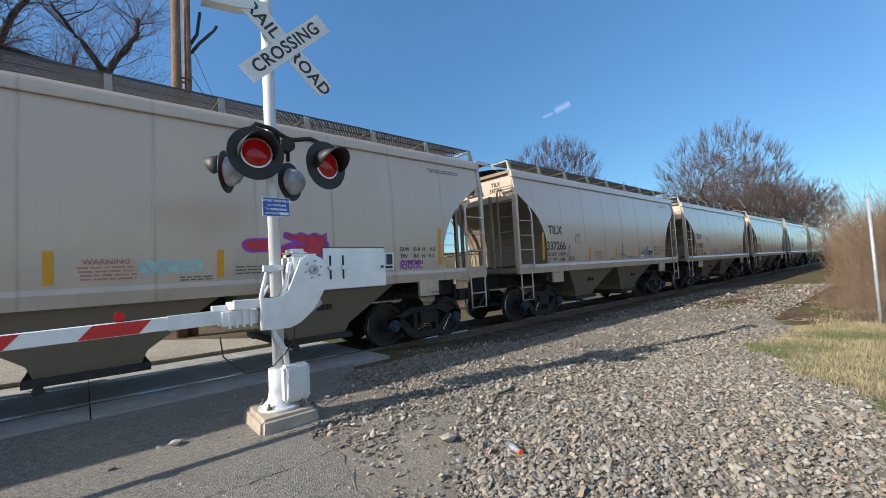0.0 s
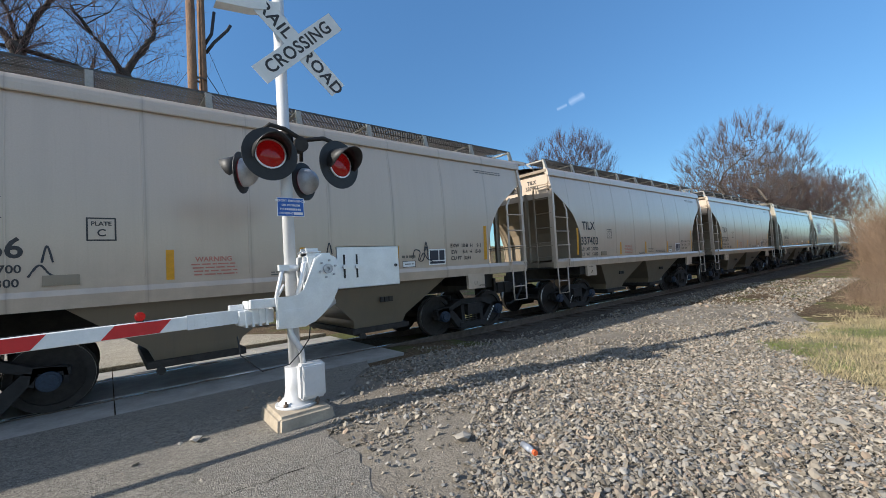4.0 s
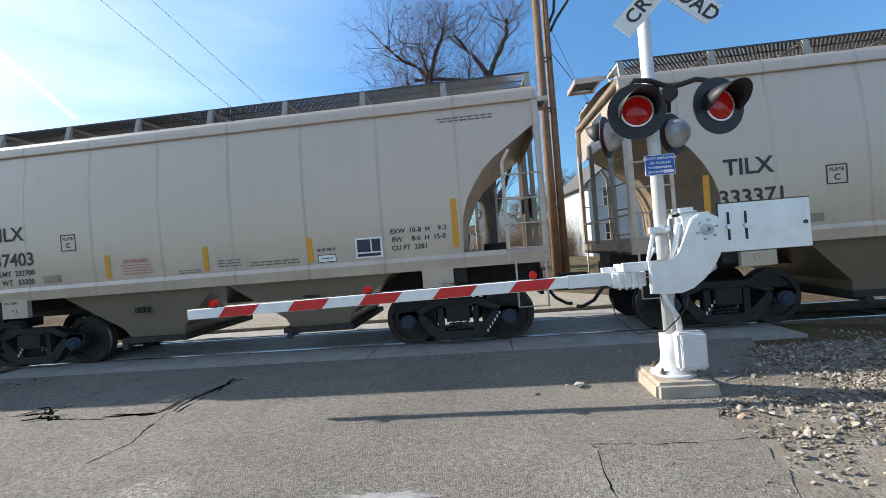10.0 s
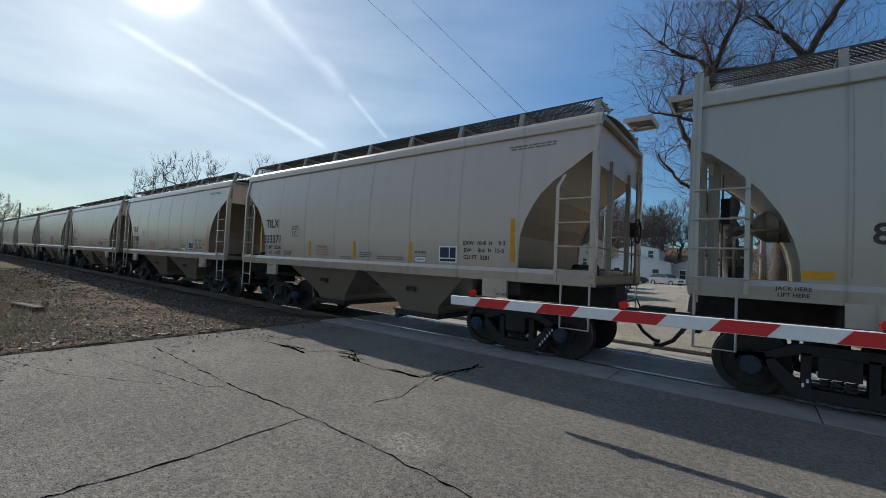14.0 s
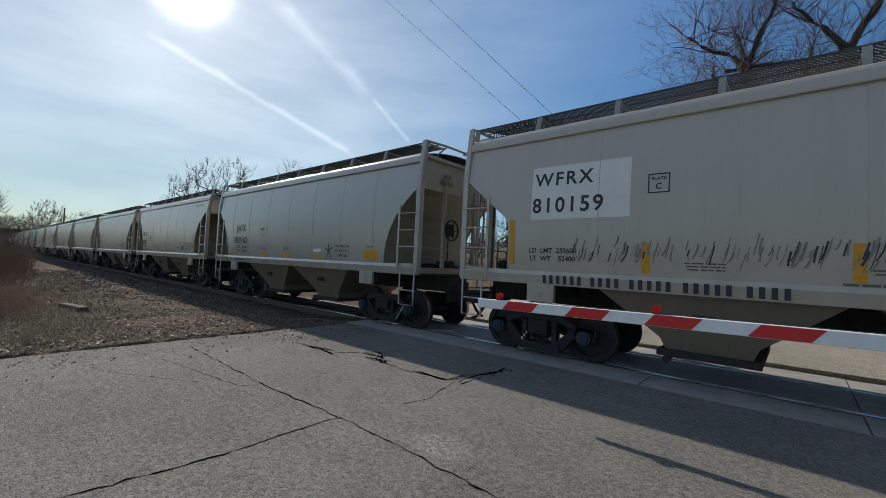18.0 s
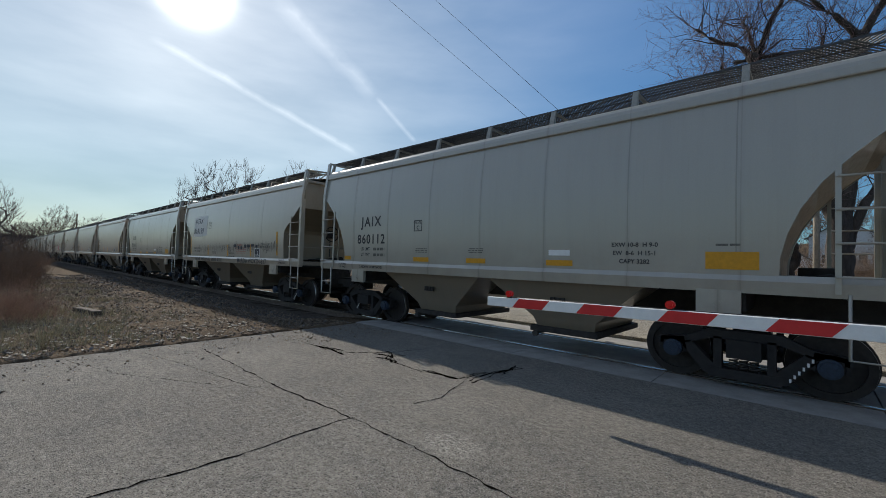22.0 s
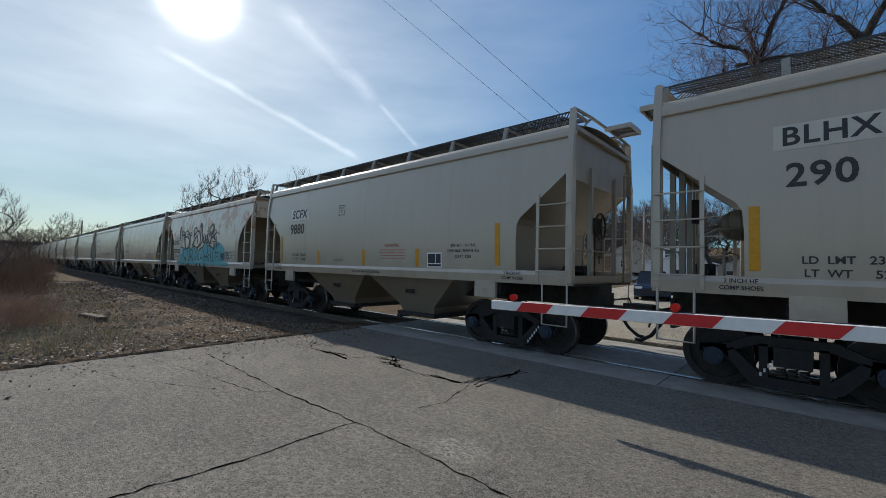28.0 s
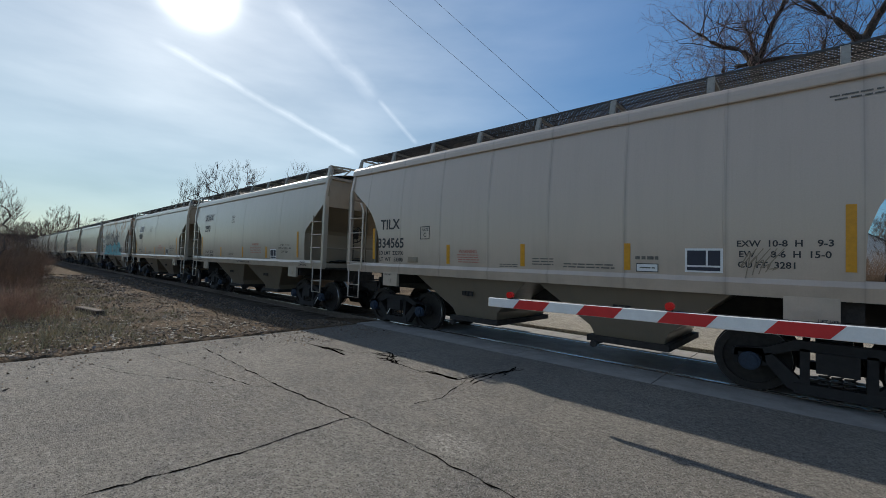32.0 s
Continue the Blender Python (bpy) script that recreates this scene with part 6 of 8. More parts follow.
for i in range(30):
    r2 = random.Random(370 + i)
    x = -25 - i * 1.6
    y = -7.4 - r2.uniform(0, 5.0) + max(0, -x - 30) * 0.09
    brush("red" if i % 3 else "tall", x, y, r2.uniform(0.4, 0.75), r2.uniform(0, 360), "reddish-brown dry brush of thin stems")
for i in range(14):
    r2 = random.Random(470 + i)
    brush("red", -13.5 - r2.uniform(0, 13), -7.5 - r2.uniform(0, 6.0), r2.uniform(0.25, 0.55), r2.uniform(0, 360), "sparse reddish-brown weed stems")
for i in range(26):
    r2 = random.Random(570 + i)
    brush("tall", -1.5 + i * 0.95 + r2.uniform(-0.3, 0.3), 23 + r2.uniform(0, 7), r2.uniform(0.6, 0.95), r2.uniform(0, 360), "dense bare brush behind the trees")


def blades(name, spots, mat, h, label):
    """Tufts of grass as thin blades, one joined mesh."""
    v, f = [], []
    rng = random.Random(len(spots))
    for x, y, k in spots:
        z = max(ground_height(x, y), -0.4) + (0.055 if 1.5 < x < 15 and y < 0 else 0.0)
        for i in range(k):
            a = rng.uniform(0, 6.283)
            px, py = x + rng.gauss(0, 0.09), y + rng.gauss(0, 0.09)
            hh = h * rng.uniform(0.4, 1.2)
            lx, ly = rng.gauss(0, 0.45) * hh, rng.gauss(0, 0.45) * hh
            w = 0.005 if x > 0 else 0.008
            b = len(v)
            v += [(px - w * math.cos(a), py - w * math.sin(a), z - 0.01), (px + w * math.cos(a), py + w * math.sin(a), z - 0.01), (px + lx, py + ly, z + hh)]
            f.append((b, b + 1, b + 2))
    me = bpy.data.meshes.new(name)
    me.from_pydata(v, [], f)
    me.materials.append(mat)
    return thing(name, label, "grass", kind="stuff", mesh=me)


def in_lawn(x, y):
    """The patch of grass beyond the gravel."""
    edge = -6.55 - 0.6 * max(0.0, 9.0 - x) ** 0.9 - 0.25 * max(0.0, x - 9.0)
    return 4.8 < x < 12.6 and y < edge + 0.35 * noise.noise((x * 1.3, y * 1.3, 3.0)) + 0.3 * noise.noise((x * 4.0, y * 4.0, 8.0))


def lawn_ground():
    """Low turf under the grass, with a ragged edge."""
    vs, fs = [], []
    nx, ny = 48, 40
    ok = {}
    for j in range(ny + 1):
        for i in range(nx + 1):
            x, y = 4.6 + 8.2 * i / nx, -13.0 + 6.8 * j / ny
            vs.append((x, y, ground_height(x, y) + 0.068 + 0.02 * noise.noise((x * 3, y * 3, 1))))
            ok[i, j] = in_lawn(x, y)
    for j in range(ny):
        for i in range(nx):
            if ok[i, j] and ok[i + 1, j] and ok[i, j + 1]:
                k = j * (nx + 1) + i
                fs.append((k, k + 1, k + nx + 2, k + nx + 1))
    me = bpy.data.meshes.new("turf")
    me.from_pydata(vs, [], fs)
    m = Nodes("turf", 0.95)
    c = m.mix(m.ramp(m.noise(1.1, 5), 0.38, 0.62), (0.22, 0.18, 0.105), (0.13, 0.128, 0.055))
    c = m.mix(m.ramp(m.noise(25, 4), 0.45, 0.65, 0, 0.6), c, (0.085, 0.068, 0.042))
    m.bump(m.noise(45, 4), 0.9, 0.03)
    me.materials.append(m.done(c))
    thing("turf", "thin green and straw-coloured turf beside the gravel", "grass", kind="structure", mesh=me)


lawn_ground()
rng = random.Random(77)
spots_g, spots_d = [], []
for i in range(9000):
    x, y = rng.uniform(4.8, 12.6), rng.uniform(-11.5, -6.3)
    if in_lawn(x, y):
        k = noise.noise((x * 0.8, y * 0.8, 3.0)) + 0.25 * noise.noise((x * 3, y * 3, 7.0))
        (spots_g if k > 0.10 + rng.gauss(0, 0.12) else spots_d).append((x, y, 9))
for i in range(1800):
    x, y = rng.uniform(10.5, 26), rng.uniform(-12.5, -6.4)
    if y < -6.9 - 0.5 * noise.noise((x * 0.7, y * 0.7, 3.0)) and not in_lawn(x, y):
        spots_d.append((x, y, 10))
for i in range(5200):
    x, y = -9.8 - 30 * rng.random() ** 1.3, rng.uniform(-13, -4.6)
    if noise.noise((x * 0.4, y * 0.4, 9.0)) + 0.12 * (-6.0 - y) > 0.1:
        (spots_g if rng.random() < 0.2 else spots_d).append((x, y, 6))
for i in range(900):
    x, y = rng.uniform(-1.0, 9), rng.uniform(7.5, 22)
    (spots_g if rng.random() < 0.6 else spots_d).append((x, y, 7))
spots_s = []
for i in range(3200):
    x, y = -10.2 - 24 * rng.random() ** 1.2, rng.uniform(-12, -5.0)
    if noise.noise((x * 0.5, y * 0.5, 4.0)) + 0.16 * (-6.3 - y) > 0.0:
        spots_s.append((x, y, 6))
M["straw"] = simple("pale_straw", (0.40, 0.34, 0.20), 0.9, 0, 0.35, 3)
blades("straw", spots_s, M["straw"], 0.20, "flattened pale straw on the verge")
blades("green_grass", spots_g, M["green_grass"], 0.06, "short green grass growing through dry thatch")
blades("dry_grass", spots_d, M["dry_grass"], 0.085, "pale dry grass and weeds")


def stone_mat(name="crushed_stone", lo=(0.09, 0.077, 0.061), hi=(0.41, 0.355, 0.28)):
    m = Nodes(name, 0.9)
    m.b.inputs["Specular IOR Level"].default_value = 0.25
    i = m.island()
    c = m.mix(m.ramp(i, 0.0, 1.0), lo, hi)
    c = m.mix(m.ramp(m.op("FRACT", m.op("MULTIPLY", i, 7.3)), 0.72, 0.9, 0, 0.8), c, (0.16, 0.165, 0.17))
    c = m.mix(m.ramp(m.op("FRACT", m.op("MULTIPLY", i, 13.7)), 0.86, 0.97, 0, 0.7), c, (0.36, 0.25, 0.17))
    c = m.mix(m.ramp(m.noise(40, 4), 0.4, 0.7, 0, 0.45), c, (0.22, 0.20, 0.17))
    m.bump(m.noise(60, 4), 0.5, 0.004)
    return m.done(c)


def stone_mat_single():
    m = Nodes("crushed_stone_single", 0.9)
    i = m.rnd()
    c = m.mix(i, (0.20, 0.185, 0.16), (0.45, 0.41, 0.355))
    c = m.mix(m.ramp(m.noise(40, 4), 0.4, 0.7, 0, 0.45), c, (0.2, 0.185, 0.16))
    m.bump(m.noise(60, 4), 0.5, 0.004)
    return m.done(c)


M["stones"] = stone_mat()
M["clods"] = stone_mat("dark_clods", (0.035, 0.024, 0.016), (0.34, 0.24, 0.155))
M["stone"] = stone_mat_single()
STONE_SHAPES = []
rng = random.Random(12)
for k in range(12):
    sh = []
    for sx, sy, sz in ((1, 0, 0), (-1, 0, 0), (0, 1, 0), (0, -1, 0), (0, 0, 1), (0, 0, -1), (0.7, 0.7, 0.5), (-0.7, 0.6, 0.5), (0.6, -0.7, 0.45), (-0.6, -0.7, 0.5)):
        sh.append((sx * rng.uniform(0.75, 1.25), sy * rng.uniform(0.75, 1.25), sz * rng.uniform(0.45, 0.85)))
    bm = bmesh.new()
    for p in sh:
        bm.verts.new(p)
    bmesh.ops.convex_hull(bm, input=bm.verts)
    bmesh.ops.triangulate(bm, faces=bm.faces)
    bm.verts.ensure_lookup_table()
    bm.verts.index_update()
    STONE_SHAPES.append(([tuple(v.co) for v in bm.verts], [tuple(v.index for v in f.verts) for f in bm.faces]))
    bm.free()


def on_road(x, y):
    i = max(0.0, (-1.72 - y) / 0.45)
    return -9.1 < x < 4.0 - 0.34 * min(i, 6) and y < -1.8


def gravel_spots(rng, n):
    """Where loose stone lies: thick beside the road and along the track, thin on the road's edge."""
    out = []
    while len(out) < n:
        u = rng.random()
        if u < 0.56:
            x, y = rng.uniform(1.8, 11.5), max(rng.uniform(-8.6, -2.2), -8.6)
        elif u < 0.70:
            x, y = rng.uniform(5.0, 26), rng.uniform(-6.2, -1.6)
        elif u < 0.90:
            x, y = rng.uniform(2.2, 7.6), -5.8 - 4.6 * rng.random() ** 1.3
        else:
            x, y = 3.4 - abs(rng.gauss(0, 1.5)), rng.uniform(-6.8, -2.0)
        k = noise.noise((x * 0.8, y * 0.8, 1.0)) + 0.6 * noise.noise((x * 2.3, y * 2.3, 5.0))
        if on_road(x, y) and (k < -0.02 or rng.random() < 0.6):
            continue
        edge = 2.25 + 1.15 * max(0.0, min(1.0, (y + 6.4) / 1.3)) + 0.5 * k
        if x < edge and y > -7.0 and rng.random() < (0.96 if k < 0.12 else 0.70):
            continue
        if in_lawn(x, y) and rng.random() < 0.97:
            continue
        if x > 5.5 and -5.0 - 0.1 * k < y < -2.3 and rng.random() < 0.62 + 0.5 * k:
            continue
        if abs(x - PX) < 0.42 and abs(y - PY) < 0.46:
            continue
        out.append((x, y))
    return out


def verge_spots(rng, n):
    """Clods and dark stone on the bare verge, and some kicked out on the road's edge."""
    out = []
    while len(out) < n:
        u = rng.random()
        if u < 0.97:
            x, y = -9.25 - 30.0 * rng.random() ** 1.8, rng.uniform(-9.5, -1.6)
            if noise.noise((x * 0.7, y * 0.7, 2.0)) < rng.uniform(-0.6, 0.25) and y < -3:
                continue
        elif u < 0.985:
            x, y = rng.uniform(-9.2, -7.4), rng.uniform(-4.3, -1.8)
        else:
            x, y = -9.15 + abs(rng.gauss(0, 0.9)), rng.uniform(-8.5, -1.9)
        out.append((x, y))
    return out


def bed_height(y):
    """Height of the ballast beside the rails."""
    d = abs(y)
    return -0.19 if d < 1.75 else (-0.20 - 0.05 * (d - 1.75) if d < 3.4 else -9.0)


def stones(n, spots=None, mat="stones", label="loose grey crushed stone beside the road and track"):
    v, f = [], []
    rng = random.Random(55)
    for x, y in (spots or gravel_spots)(rng, n):
        sv, sf = STONE_SHAPES[rng.randrange(12)]
        s = (0.0055 + 0.0125 * rng.random() ** 1.5) * (1.7 if rng.random() < 0.18 else 1.0) * (1.0 if x < 12 else 1.5)
        if spots:
            s *= 1.0 + min(1.5, max(0.0, -x - 12) * 0.08)
        if on_road(x, y):
            s *= 0.75
            z = 0.002 + s * 0.3
        else:
            z = ground_height(x, y) + s * rng.uniform(0.1, 0.6) + (0.055 if x > 1.5 and y > -9.2 else 0.0)
            if x < -9.4 or x > 4.8:
                z = max(z, bed_height(y) + s * rng.uniform(0.1, 0.6))
        a = rng.uniform(0, 6.283)
        ca, sa, e = math.cos(a), math.sin(a), rng.uniform(0.8, 1.5)
        tx, ty = rng.gauss(0, 0.5), rng.gauss(0, 0.5)
        b = len(v)
        for px, py, pz in sv:
            qx, qy = px * e * s, py * s
            v.append((x + qx * ca - qy * sa, y + qx * sa + qy * ca, z + pz * s + tx * qx + ty * qy))
        f += [(b + i, b + j, b + k) for i, j, k in sf]
    me = bpy.data.meshes.new("gravel")
    me.from_pydata(v, [], f)
    me.materials.append(M[mat])
    return thing("gravel", label, "gravel", kind="stuff", mesh=me)


stones(80000)
stones(28000, verge_spots, "clods", "dark brown stones and clods on the bare verge")


def gravel_bed():
    """The packed stone surface beside the road."""
    vs, fs = [], []
    nx, ny = 60, 40
    for j in range(ny + 1):
        for i in range(nx + 1):
            y = -9.4 + 7.6 * j / ny
            x0 = 0.2
            x1 = 6.2 + 9.0 * max(0.0, min(1.0, (y + 8.6) / 3.0))
            x = x0 + (x1 - x0) * i / nx
            edge = min(i, nx - i, j, ny - j)
            lift = 0.052 if edge > 2 else 0.052 * edge / 3 - 0.03 * (1 - edge / 3)
            vs.append((x, y, ground_height(x, y) + lift + 0.012 * noise.noise((x * 2, y * 2, 4))))
    fs = [(j * (nx + 1) + i, j * (nx + 1) + i + 1, (j + 1) * (nx + 1) + i + 1, (j + 1) * (nx + 1) + i) for j in range(ny) for i in range(nx)]
    me = bpy.data.meshes.new("gravel_bed")
    me.from_pydata(vs, [], fs)
    me.materials.append(M["gravel"])
    return thing("gravel_bed", "packed tan gravel verge beside the road", "gravel", kind="structure", mesh=me)


bed = gravel_bed()


def loose_stones(n):
    """The larger single stones that lie on top beside the road."""
    rng = random.Random(91)
    meshes = []
    for k, (sv, sf) in enumerate(STONE_SHAPES):
        me = bpy.data.meshes.new("stone")
        me.from_pydata(sv, [], sf)
        me.materials.append(M["stone"])
        meshes.append(me)
    done = 0
    while done < n:
        x, y = rng.uniform(2.0, 6.6), rng.uniform(-8.4, -4.2)
        if in_lawn(x, y) or on_road(x, y) or (abs(x - PX) < 0.5 and abs(y - PY) < 0.5):
            continue
        s = rng.uniform(0.018, 0.032)
        m = Matrix.LocRotScale((x, y, ground_height(x, y) + 0.075 + s * 0.3), Euler((rng.gauss(0, 0.25), rng.gauss(0, 0.25), rng.uniform(0, 6.283))), (s * rng.uniform(0.9, 1.5), s, s * rng.uniform(0.7, 1.0)))
        part("stone", meshes[rng.randrange(12)], None, bed, "", m)
        done += 1


loose_stones(280)

# ---- beyond the crossing: poles, wires, houses, vehicles ----
M["wood_pole"] = bark("utility_pole_wood", (0.15, 0.085, 0.05), (0.27, 0.16, 0.095))
M["old_pole"] = bark("weathered_pole_wood", (0.26, 0.22, 0.17), (0.38, 0.33, 0.26))
M["siding_white"] = simple("white_siding", (0.66, 0.67, 0.67), 0.6, 0, 0.06, 3)
M["siding_blue"] = simple("blue_grey_siding", (0.44, 0.46, 0.47), 0.6, 0, 0.06, 3)
M["siding_tan"] = simple("tan_siding", (0.42, 0.39, 0.34), 0.7, 0, 0.08, 3)
M["shingle"] = simple("roof_shingles", (0.10, 0.095, 0.09), 0.9, 0, 0.2, 6, 0.4)
M["metal_roof"] = simple("pale_metal_roof", (0.55, 0.60, 0.66), 0.45, 0.2, 0.08, 3)
M["suv_paint"] = simple("dark_blue_car_paint", (0.03, 0.045, 0.075), 0.25, 0.3, 0.05, 6)
M["car_silver"] = simple("silver_car_paint", (0.42, 0.43, 0.45), 0.3, 0.4, 0.05, 6)
M["tyre"] = simple("tyre_rubber", (0.02, 0.02, 0.02), 0.9, 0, 0.2, 20)
M["headlight"] = simple("headlight_lens", (0.85, 0.86, 0.9), 0.15, 0.1, 0.05, 9)
gl = Nodes("window_glass", 0.08)
M["glass"] = gl.done((0.03, 0.04, 0.05))


def utility_pole(x, y, h, r, mat, label, arms=0, lean=(0, 0)):
    p = thing("utility_pole", label, "utility pole", "utility poles", m=Matrix.Translation((x, y, ground_height(x, y))))
    bm = bmesh.new()
    rod(bm, (0, 0, -0.3), (lean[0], lean[1], h), r, 14, r * 0.72)
    part("pole", bm, M[mat], p)
    for k in range(arms):
        bm = bmesh.new()
        z = h - 0.5 - 0.9 * k
        bx(bm, -1.2, 1.2, -0.14, -0.03, z, z + 0.12)
        for u in (-1.1, -0.6, 0.6, 1.1):
            rod(bm, (u, -0.08, z + 0.12), (u, -0.08, z + 0.28), 0.04, 8)
        part("crossarm", bm, M["old_pole"], p, "weathered wooden crossarm with insulators")
    return p


utility_pole(2.62, 6.6, 12.5, 0.17, "wood_pole", "tall brown wooden utility pole close to its twin")
up2 = utility_pole(2.95, 6.75, 11.6, 0.15, "wood_pole", "brown wooden utility pole strapped beside a taller one")
bm = bmesh.new()
pipe(bm, [(0.12, 0, 9.3), (0.35, 0, 9.7), (0.8, 0, 10.3), (0.9, 0, 10.5)], 0.05, 8)
pipe(bm, [(0.1, 0, 9.6), (0.3, 0, 10.0), (0.4, 0, 10.8)], 0.05, 8)
part("cable_riser", bm, M["black"], up2, "black bent cable riser")
bm = bmesh.new()
for z in (3.0, 6.5, 8.3):
    disc(bm, (-0.08, -0.05, z), 2, 0.16, 0.19, -0.03, 0.03, 14)
part("strap", bm, M["rail"], up2)
utility_pole(-0.14, 12.1, 7.0, 0.11, "old_pole", "short pale weathered pole among the trees")
utility_pole(-150, 7.3, 12, 0.2, "wood_pole", "distant utility pole with crossarms", 3)
utility_pole(12.46, -8.0, 2.7, 0.035, "lamp_grey", "grey galvanised steel post in the brush")
utility_pole(-4.0, 26, 9.0, 0.14, "old_pole", "brown utility pole by the far road", 1)
utility_pole(-15.5, 44, 9.0, 0.14, "old_pole", "brown utility pole by the far road", 1)


def wire(a, b, sag, r, label):
    bm = bmesh.new()
    a, b = Vector(a), Vector(b)
    pipe(bm, [a.lerp(b, i / 24) - Vector((0, 0, sag * 4 * (i / 24) * (1 - i / 24))) for i in range(25)], r, 5)
    thing("overhead_wire", label, "wire", "overhead wires", mesh=mesh_of("overhead_wire", bm, M["black"]))


wire((-7.9, 6.0, 6.75), (-60.0, 6.0, 56.5), 0.0, 0.008, "thin black overhead wire")
wire((-6.6, 6.0, 6.7), (-60.0, 6.0, 63.0), 0.0, 0.008, "thin black overhead wire")
wire((2.95, 6.75, 9.8), (18.0, 40.0, 7.0), 0.8, 0.008, "thin black overhead wire")
wire((2.62, 6.6, 8.6), (-2.0, 34.0, 8.4), 0.6, 0.008, "thin black overhead wire")
wire((2.95, 6.7, 8.6), (10.5, 11.0, -0.1), 0.0, 0.012, "black guy wire that stays the pole")


def house(x, y, w, d, h, roof_h, wall, roof, label, turn=0, win=((-0.25, 1.0), (0.25, 1.0))):
    hs = thing("house", label, "house", "houses beyond the crossing", m=pose(x, y, ground_height(x, y) - 0.1, 0, 0, turn))
    bm = bmesh.new()
    slab(bm, [(-w / 2, 0), (w / 2, 0), (w / 2, h), (0, h + roof_h), (-w / 2, h)], 1, -d / 2, d / 2)
    wl = part("wall", bm, M[wall], hs)
    n = int(h / 0.2)
    bm = bmesh.new()
    for k in range(n):
        bx(bm, -w / 2 - 0.012, w / 2 + 0.012, -d / 2 - 0.02, -d / 2, 0.2 * k + 0.02, 0.2 * k + 0.17)
        bx(bm, -w / 2 - 0.02, -w / 2, -d / 2, d / 2, 0.2 * k + 0.02, 0.2 * k + 0.17)
        bx(bm, w / 2, w / 2 + 0.02, -d / 2, d / 2, 0.2 * k + 0.02, 0.2 * k + 0.17)
    part("siding", bm, M[wall], wl, "horizontal lap siding")
    for s in (-1, 1):
        bm = bmesh.new()
        slab(bm, [(0, h + roof_h), (0, h + roof_h + 0.15), (s * (w / 2 + 0.35), h - 0.1), (s * (w / 2 + 0.35), h - 0.25)], 1, -d / 2 - 0.35, d / 2 + 0.35)
        part("roof", bm, M[roof], hs)
    for u, z in win:
        bm = bmesh.new()
        bx(bm, u * w - 0.48, u * w + 0.48, -d / 2 - 0.05, -d / 2 - 0.02, z - 0.08, z + 1.38)
        fr = part("window", bm, M["siding_white"], hs, "white-framed window")
        bm = bmesh.new()
        for z0 in (z, z + 0.68):
            bx(bm, u * w - 0.4, u * w + 0.4, -d / 2 - 0.06, -d / 2 - 0.045, z0, z0 + 0.62)
        part("pane", bm, M["glass"], fr)
    return hs


house(10.6, 25.5, 7.0, 9.0, 5.2, 2.6, "siding_blue", "shingle", "two-storey house with blue-grey lap siding", 6, ((-0.3, 1.0), (0.25, 1.0), (-0.3, 3.5), (0.25, 3.5)))
house(15.5, 27, 6.0, 8.0, 5.4, 3.0, "siding_white", "shingle", "white two-storey house with a steep gable", 0, ((-0.25, 1.0), (0.25, 3.4)))
house(-15.5, 64, 9.0, 10.0, 3.4, 1.0, "siding_white", "metal_roof", "low white building with a pale roof", 4, ((-0.3, 1.0), (0.0, 1.0), (0.3, 1.0)))
house(-17.5, 74, 6.5, 8.0, 5.4, 0.4, "siding_white", "shingle", "white flat-roofed upper storey behind the low building", 4, ((-0.3, 3.6), (0.0, 3.6), (0.3, 3.6)))
house(-7.0, 66, 8.0, 8.0, 3.0, 1.4, "siding_tan", "shingle", "small tan house by the far road", -5)
house(-2.5, 58, 5.0, 6.0, 3.0, 1.6, "siding_white", "shingle", "small white house behind brush", 8)
house(-27, 80, 9.0, 9.0, 4.2, 2.2, "siding_tan", "shingle", "tan house on the far hillside", 10)
house(4.0, 82, 8.0, 8.0, 5.0, 2.4, "siding_white", "shingle", "white house on the far hillside", -8)


